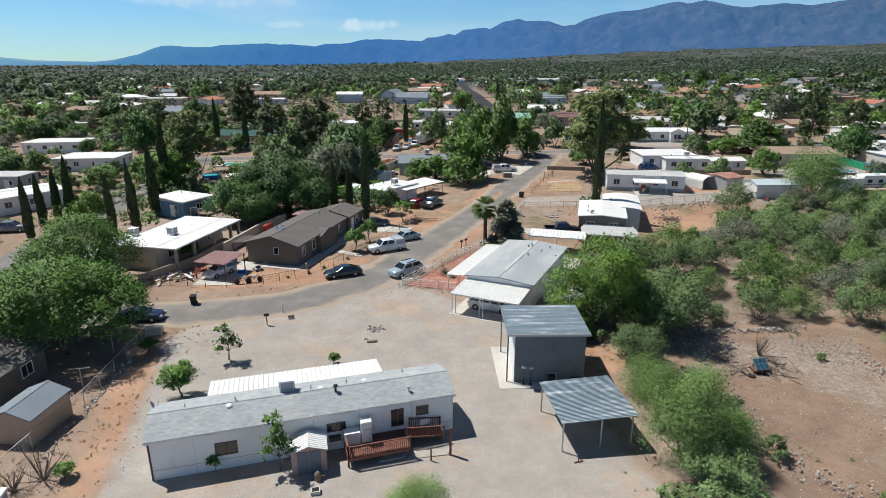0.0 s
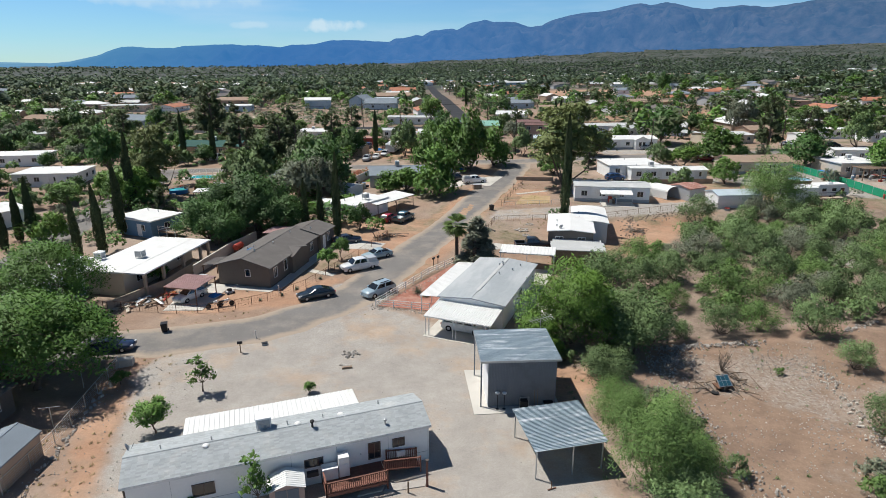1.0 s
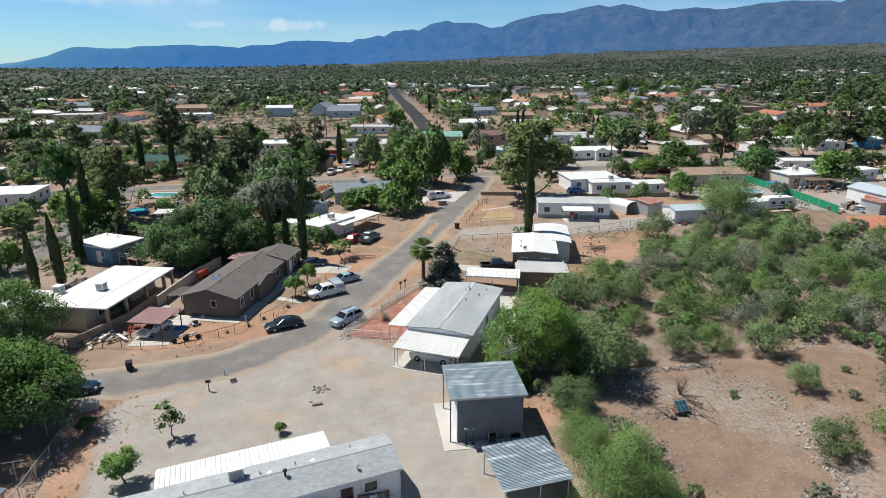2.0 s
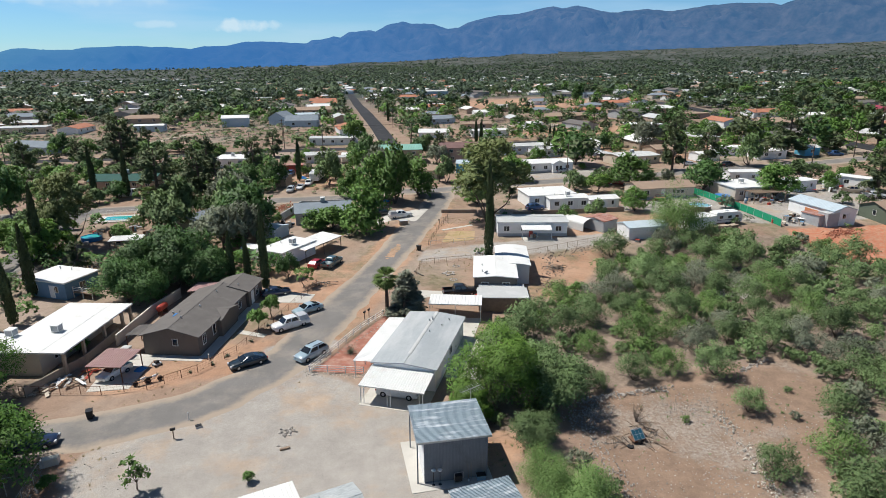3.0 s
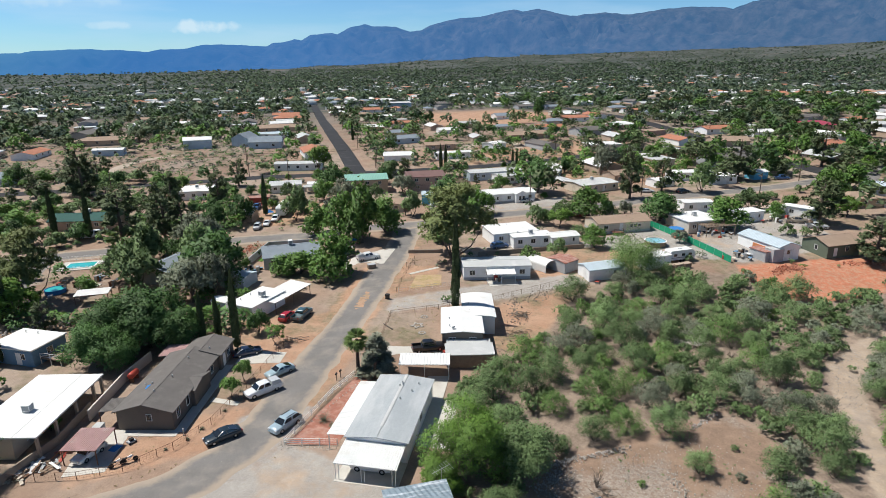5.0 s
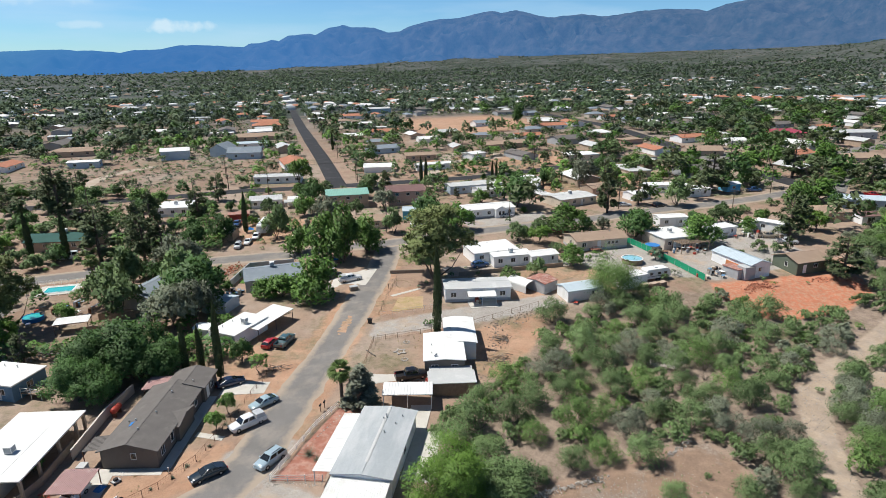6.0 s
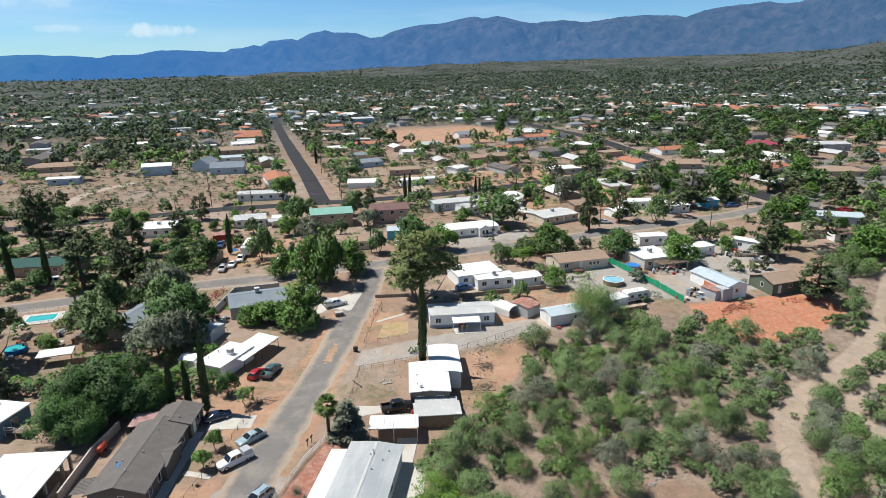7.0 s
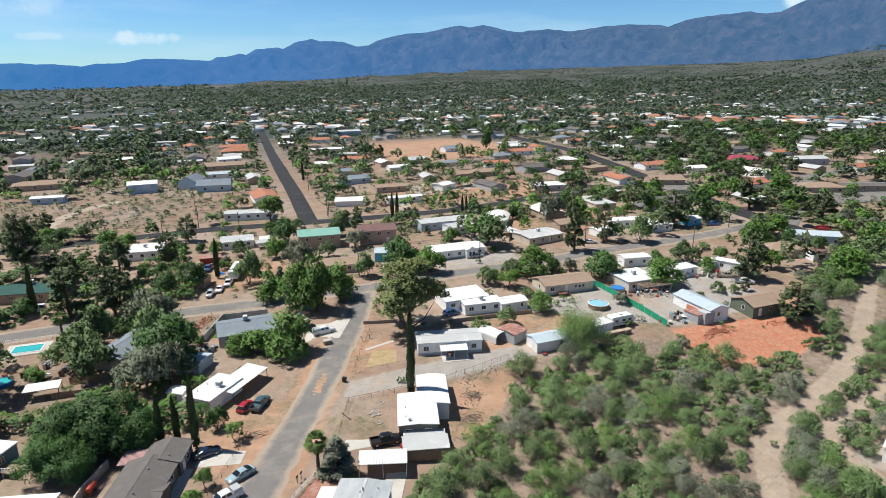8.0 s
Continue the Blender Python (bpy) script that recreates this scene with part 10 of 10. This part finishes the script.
star(18.6, 96.7, 1.25, "star-shaped ring of pale stones in the yard")
for x, y in ((20.6, 100.0), (18.8, 93.6)):
    ob = thing("stone_ring", x, y, 0, "small round ring of pale stones", "ornament")
    for k in range(9):
        a = 6.283 * k / 9
        part("stone", Geo().lathe([(0.16, -0.03), (0.18, 0.06), (0.08, 0.14)], 6, at=(0.55 * math.cos(a), 0.55 * math.sin(a), 0)), ROCK, ob)
single("log", Geo().tube((-1.5, 0, 0.12), (1.5, 0.2, 0.14), 0.13, 0.1, 8), DEAD_WOOD, 13.4, 97.6, 110, "old fallen log by the fence", "log")
plank_heap("brush_pile", -4.2, 98.8, 26, 1.1, "dry branches piled by the fence corner", 9, (DEAD_WOOD, OLD_WOOD), (0.02, 0.06))
rocks("kerb_stones", [(-2.8 - 0.4 * k, 99.4 + 0.1 * k, 0.22) for k in range(5)], "short row of pale stones by the fence", seed=21)


def yucca(x, y, s, label):
    rng = np.random.default_rng(int(x * 10) % 97)
    ob = thing("yucca_plant", x, y, 0, label, "plant")
    lv = []
    for _ in range(90):
        a, e = rng.uniform(0, 6.283), rng.uniform(0.15, 1.4)
        d = np.array((math.cos(a) * math.cos(e), math.sin(a) * math.cos(e), math.sin(e)))
        side = np.cross(d, (0, 0, 1.0)) * 0.05
        lv.append([-side, side, d * s * rng.uniform(0.7, 1.1)])
    part("foliage", quads("foliage", np.array(lv), LEAF_GREY), LEAF_GREY, ob)


yucca(0.4, 72.6, 1.7, "spiky grey-green yucca in the red yard")
yucca(1.4, 71.2, 0.8, "small spiky yucca in the red yard")
rocks("yard_stones", [(-4.4 + 0.62 * k * 0.85, 69.2 + 0.62 * k, rng_r.uniform(0.12, 0.22)) for k in range(22)], "row of white stones along the rail fence", seed=23)
for x, y, s in ((-17.4, 72.8, 0.5), (-15.8, 74.8, 0.6), (-13.2, 78.6, 0.55), (-19.8, 71.2, 0.45), (-11.4, 83.6, 0.5)):
    yucca(x, y, s, "small dry garden plant by the fence")
leaning("standpipe", -18.0, 74.0, [("pipe", (0, 0, 0), (0, 0, 0.9), 0.07, GALV), ("cap", (0, 0, 0.9), (0, 0, 1.0), 0.09, TRIM)], "white standpipe at the house corner", "pipe")
ob = thing("utility_cabinet", *at_brown(-9.2, 5.9), 75, "grey metal utility cabinet with a lid by the wall", "cabinet")
part("cabinet", Geo().box(-0.6, -0.5, 0, 0.6, 0.5, 1.3), GREY_WALL, ob)
part("lid", Geo().box(-0.66, -0.56, 1.304, 0.66, 0.56, 1.38), GREY_ROOF, ob)
satellite_dish(23.2, 88.2, ground_z(23.2, 88.2) + 3.2, 200, "grey satellite dish on the white roof", 0.4)

# the clearing: panel trailer, dead branches, stone lines
ob = thing("solar_trailer", 29.6, 48.9, 8, "small trailer with a tilted solar panel", "trailer")
tilt = pose(0, 0, 0.85, 38, 0, 0)
part("panel_frame", Geo().box(-0.68, -0.6, -0.03, 0.68, 0.6, 0.03, tilt), GALV, ob)
for i in range(3):
    for j in range(2):
        part("panel_cell", Geo().box(-0.62 + 0.42 * i, -0.54 + 0.55 * j, 0.034, -0.62 + 0.42 * i + 0.38, -0.54 + 0.55 * j + 0.5, 0.045, tilt), SOLAR, ob)
part("chassis", Geo().box(-0.8, -0.5, 0.3, 0.8, 0.5, 0.4), RUST_IRON, ob)
part("strut", Geo().box(-0.05, 0.3, 0.4, 0.05, 0.4, 1.4), GALV, ob)
for s in (-1, 1):
    part("wheel", Geo().lathe([(0.15, -0.08), (0.3, -0.08), (0.3, 0.08), (0.15, 0.08)], 12, "y", (0, s * 0.62, 0.3)), RUBBER, ob)
single("old_tyre", Geo().lathe([(0.2, 0.0), (0.34, 0.02), (0.34, 0.18), (0.2, 0.2)], 14), RUBBER, 28.4, 48.0, 0, "old tyre lying on the dirt", "tyre")
plank_heap("dead_branches", 31.2, 49.8, 40, 1.3, "pile of dead grey branches round the panel", 12, (DEAD_WOOD, OLD_WOOD), (0.02, 0.05))
plank_heap("dead_branches", 27.6, 49.4, 16, 0.8, "dead grey branches on the dirt", 13, (DEAD_WOOD, OLD_WOOD), (0.02, 0.05))


def along(points, n, spread, lo, hi, seed, lift=0.0):
    rng = np.random.default_rng(seed)
    out = []
    for _ in range(n):
        k = rng.integers(0, len(points) - 1)
        t = rng.uniform()
        (x0, y0), (x1, y1) = points[k], points[k + 1]
        out.append((x0 + (x1 - x0) * t + rng.normal() * spread, y0 + (y1 - y0) * t + rng.normal() * spread, rng.uniform(lo, hi), rng.uniform(0, lift)))
    return out


rocks("stone_line", along([(26.4, 57.0), (31, 57.6), (38.4, 57.6)], 260, 0.3, 0.08, 0.22, 31, 0.2), "low line of piled grey stones across the clearing", seed=31)
rocks("stone_bank", along([(24.8, 52.5), (28.4, 55.8)], 480, 1.0, 0.05, 0.17, 32, 0.1), "bank of loose grey stones", seed=32)
rocks("stone_line", along([(24.6, 50), (24.8, 44), (23.4, 38), (26.5, 33), (33, 30)], 560, 0.9, 0.05, 0.16, 33, 0.1), "loose stones along the edge of the brush", seed=33)
rocks("pebbles", [(rng_r.uniform(23, 50), rng_r.uniform(30, 57), rng_r.uniform(0.03, 0.11)) for _ in range(1900)], "small pale stones scattered over the clearing", PALE_ROCK, 34)
rocks("stone_line", along([(41.0, 51.5), (39.8, 46.2), (38, 40.2), (37.7, 36.2)], 240, 0.45, 0.06, 0.2, 45, 0.12), "broken line of pale stones over the bare soil", PALE_ROCK, 45)
rocks("stone_line", along([(48.6, 58.2), (53.8, 60.4)], 90, 0.25, 0.08, 0.22, 44, 0.2), "low line of piled grey stones across the clearing", seed=44)
rocks("pebbles", along([(36, 55), (40, 52), (38.5, 48), (36.5, 43.5), (34, 38)], 620, 1.5, 0.04, 0.11, 35), "patch of pale grey gravel stones", seed=35)
rocks("edging_stones", along([(1.6, 66.0), (-5.5, 68.3), (-3.0, 72.8), (1.5, 79.8), (5.2, 83.9)], 330, 0.28, 0.05, 0.15, 46), "pale loose stones at the foot of the white rail", PALE_ROCK, 46)
rocks("rubble_bank", along([(28.5, 84), (38, 96), (40, 104), (50, 106), (56, 107)], 420, 0.9, 0.06, 0.26, 36), "bank of rubble and broken stone below the lot", BLOCK, 36)
plank_heap("brush_pile", 39.6, 98.4, 34, 1.1, "dry branches dumped down the bank", 16, (DEAD_WOOD, OLD_WOOD), (0.02, 0.06))
plank_heap("brush_pile", 36.4, 91.0, 34, 1.1, "dry branches dumped down the bank", 17, (DEAD_WOOD, OLD_WOOD), (0.02, 0.06))
rocks("red_rubble", along([(102, 103), (107, 105.5), (109, 103.5)], 190, 0.7, 0.08, 0.3, 37, 0.6), "heap of red broken stone", RED_ROCK, 37)
rocks("red_rubble", along([(123, 104), (131, 103), (132, 99)], 150, 0.8, 0.08, 0.3, 38, 0.4), "red rubble at the edge of the yard", RED_ROCK, 38)
rocks("wash_stones", along(WASH[:7], 900, 2.0, 0.04, 0.13, 39), "grey stones in the dry wash", seed=39)
rocks("wash_stones", along(WASH_SIDE, 300, 1.6, 0.05, 0.2, 40), "grey stones in the side wash", seed=40)
rocks("rubble_slope", along([(-62, 112), (-46, 117), (-34, 120)], 420, 1.5, 0.12, 0.4, 41, 0.3), "slope of loose dark stones behind the houses", seed=41)
rocks("rubble_heap", along([(-16.5, 150), (-12.5, 158)], 160, 1.0, 0.1, 0.3, 42, 0.5), "heap of reddish rubble by the garden wall", RED_ROCK, 42)


# clutter in the back yards
def clutter(cx, cy, n, spread, seed, label):
    rng = random.Random(seed)
    mats = (TRIM, GREY_WALL, OLD_WOOD, BLUE_WALL, RUST_IRON, TAN_WALL, BLACK, CREAM_WALL, GALV, RED_PLASTIC)
    for i in range(n):
        x, y = rng.gauss(cx, spread), rng.gauss(cy, spread * 0.6)
        kind = rng.choice(("crate", "barrel", "cabinet", "table"))
        ob = thing("yard_" + kind, x, y, rng.uniform(0, 90), label, kind, "things left in the yards")
        m = rng.choice(mats)
        if kind == "crate":
            s, h = rng.uniform(0.3, 0.6), rng.uniform(0.3, 0.8)
            part("box", Geo().box(-s, -s * 0.7, 0, s, s * 0.7, h), m, ob)
            part("lid", Geo().box(-s - 0.03, -s * 0.7 - 0.03, h + 0.004, s + 0.03, s * 0.7 + 0.03, h + 0.06), rng.choice(mats), ob)
        elif kind == "barrel":
            part("drum", Geo().lathe([(0.27, 0), (0.3, 0.1), (0.3, 0.8), (0.27, 0.88)], 12), m, ob)
            part("rim", Geo().lathe([(0.31, 0.4), (0.31, 0.44)], 12), rng.choice(mats), ob)
        elif kind == "cabinet":
            part("body", Geo().box(-0.4, -0.3, 0, 0.4, 0.3, 1.3), m, ob)
            part("door", Geo().box(-0.36, -0.33, 0.08, 0.36, -0.304, 1.24), rng.choice(mats), ob)
        else:
            part("top", Geo().box(-0.7, -0.4, 0.68, 0.7, 0.4, 0.74), m, ob)
            for u in (-0.62, 0.62):
                for v in (-0.33, 0.33):
                    part("leg", Geo().box(u - 0.03, v - 0.03, 0, u + 0.03, v + 0.03, 0.68), OLD_WOOD, ob)


clutter(-46, 137, 26, 4.2, 51, "old household things piled in a yard")
clutter(107, 130, 28, 3.4, 52, "weathered things piled under the pergola")
clutter(101.5, 113.5, 20, 2.2, 53, "weathered things beside the workshop")
clutter(131, 134, 12, 3.6, 54, "weathered things in the dirt yard")
clutter(-11.4, 137.5, 9, 1.6, 55, "weathered things beside the grey house")
clutter(10.5, 147.5, 9, 2.0, 56, "weathered things under the trees")
clutter(-12, 200, 10, 3.0, 57, "weathered things beside the red shed")
clutter(40.4, 113.4, 6, 1.6, 58, "porch furniture on the concrete floor")
clutter(24.4, 86.0, 5, 1.4, 59, "weathered things on the porch")
clutter(63, 107.6, 5, 2.0, 60, "weathered things behind the garage")
ob = thing("round_pool", -53.0, 134.4, 0, "round above-ground pool with a blue liner", "pool")
part("side", Geo().lathe([(2.0, 0.0), (2.0, 0.9), (1.9, 0.9), (1.9, 0.7), (0.02, 0.7)], 24), CLOTH_BLUE, ob)
part("water", Geo().lathe([(1.89, 0.73), (1.89, 0.8)], 24), WATER, ob)
white_box(105.0, 57.5, 28, 11.0, 6.0, "white mobile home beyond the side wash", kind="vault", rise=0.4, eave=2.8)
house("cabin", 137.5, 141.0, 12, 4.2, 3.4, 2.3, "flat", 0.15, WHITE_WALL, WHITE_ROOF, "small white shed in the dirt yard", category="shed")


# ---- utility poles and lines ----
def utility_pole(x, y, turn, high=10.0):
    ob = thing("utility_pole", x, y, turn, "weathered wooden utility pole with a crossarm", "utility pole", "utility poles")
    part("pole", Geo().tube((0, 0, -0.5), (0, 0, high), 0.16, 0.11, 8), POLE_WOOD, ob)
    part("crossarm", Geo().box(-1.2, -0.06, high - 0.9, 1.2, 0.06, high - 0.76), POLE_WOOD, ob)
    for u in (-1.1, -0.5, 0.5, 1.1):
        part("insulator", Geo().lathe([(0.05, high - 0.756), (0.07, high - 0.7), (0.03, high - 0.6)], 7, at=(u, 0, 0)), GREY_WALL, ob)
    return x, y, high, turn


def wires(a, b, label):
    """Three sagging conductors from pole to pole."""
    pa, pb = Vector((a[0], a[1], ground_z(a[0], a[1]))), Vector((b[0], b[1], ground_z(b[0], b[1])))
    ob = thing("power_line", a[0], a[1], 0, label, "power line")
    for u in (-1.1, 0.5, 1.1):
        s = Vector((math.cos(radians(a[3])), math.sin(radians(a[3])), 0)) * u
        A, B = pa + s + Vector((0, 0, a[2] - 0.62)), pb + s + Vector((0, 0, b[2] - 0.62))
        rings = []
        for k in range(13):
            t = k / 12
            q = A.lerp(B, t) - Vector((0, 0, 4 * t * (1 - t) * (A - B).length * 0.012)) - pa
            w = Vector((-(B - A).y, (B - A).x, 0)).normalized() * 0.018
            rings.append([q + w, q + Vector((0, 0, 0.018)), q - w, q - Vector((0, 0, 0.018))])
        part("wire", Geo().loft(rings), BLACK, ob)


for line in (((-120, 243.5), (-75, 248.4), (-20.2, 255.2), (33, 253.6), (64, 252.4), (118, 257.6)), ((33, 258), (31.6, 318), (30.6, 400), (31, 480)), ((139.6, 152), (178, 176), (214, 216), (224, 250), (234, 300)), ((-64.3, 224.9), (-31, 232), (-4.2, 236.5)), ((-22.7, 281.3), (-20.2, 255.2)), ((30.5, 172.5), (71, 172.4), (112, 174))):
    made = []
    for i, (x, y) in enumerate(line):
        j = max(0, i - 1)
        dx, dy = line[j + 1][0] - line[j][0], line[j + 1][1] - line[j][1]
        made.append(utility_pole(x, y, math.degrees(math.atan2(dy, dx)) + 90))
    for a, b in zip(made, made[1:]):
        wires(a, b, "thin black power lines between the poles")


# ---- weeds and low growth ----
def tufts(name, label, places, size, per, mat, seed):
    rng = np.random.default_rng(seed)
    P = np.array(places)
    z = land(P[:, 0], P[:, 1])
    s = size * rng.uniform(0.5, 1.5, len(P))
    a = rng.uniform(0, 6.283, (len(P), per))
    e = rng.uniform(0.35, 1.35, (len(P), per))
    d = np.stack([np.cos(a) * np.cos(e), np.sin(a) * np.cos(e), np.sin(e)], -1) * s[:, None, None]
    base = np.stack([P[:, 0], P[:, 1], z], -1)[:, None, :] + rng.normal(size=(len(P), per, 3)) * np.array((0.25, 0.25, 0)) * s[:, None, None]
    side = np.stack([-np.sin(a), np.cos(a), np.zeros_like(a)], -1) * s[:, None, None] * 0.09
    lv = np.stack([base - side, base + side, base + d], 2).reshape(-1, 3, 3)
    tagged(new(name, quads(name, lv, mat)), label, "weeds", kind="stuff")


def open_spots(n, x0, x1, y0, y1, seed, pad=0.3):
    rng = np.random.default_rng(seed)
    x, y = rng.uniform(x0, x1, n), rng.uniform(y0, y1, n)
    ok = np.ones(n, bool)
    for l, w in ((STREET, 3.6), (CROSS_1, 3.8), (CROSS_2, 3.6), (FAR_ROAD, 5), (BIG_ROAD, 5)):
        ok &= near_line(l, x, y, w, 0.1) < 0.5
    for bx, by, br in BLOCKED:
        ok &= np.hypot(x - bx, y - by) > br * 0.9 + pad
    ok &= np.array([noise.noise(Vector((u * 0.05, v * 0.05, seed))) for u, v in zip(x, y)]) > rng.uniform(-0.4, 0.3, n)
    return list(zip(x[ok], y[ok]))


tufts("dry_grass", "tufts of dry straw-coloured grass", open_spots(420, -31, -24, 28, 58, 61) + open_spots(260, 12, 20, 26, 60, 62) + open_spots(500, -34, -6, 64, 90, 63) + open_spots(900, 14, 34, 84, 132, 64), 0.2, 12, LEAF_DRY, 61)
tufts("green_weeds", "small green weeds on bare soil", open_spots(420, 11, 60, 28, 60, 65) + open_spots(900, -70, 130, 112, 160, 67), 0.22, 14, LEAF_MESQ, 66)
YARDS = [(-46, 137, 9), (-40, 148, 8), (-53, 134, 4), (-38, 152, 7), (44, 102, 11), (56, 108, 8), (22, 96, 9), (20, 118, 9), (30, 116, 8), (60, 122, 9), (2, 112, 12), (-4, 100, 8)]
far_trees("garden_shrubs", "low garden shrubs and weeds between the houses", 1300, 105, 330, -42, 58, 0.7, 71, (LEAF_MESQ, LEAF_DARK, LEAF_GREY, LEAF_GREEN), 60, 1.0, 1.2, 0.36, YARDS)
far_trees("garden_shrubs", "dense dark undergrowth between the western houses", 430, 100, 240, -34, -6, 1.6, 73, (LEAF_DARK, LEAF_GREEN), 150, 1.0, 1.3, 0.25, YARDS)
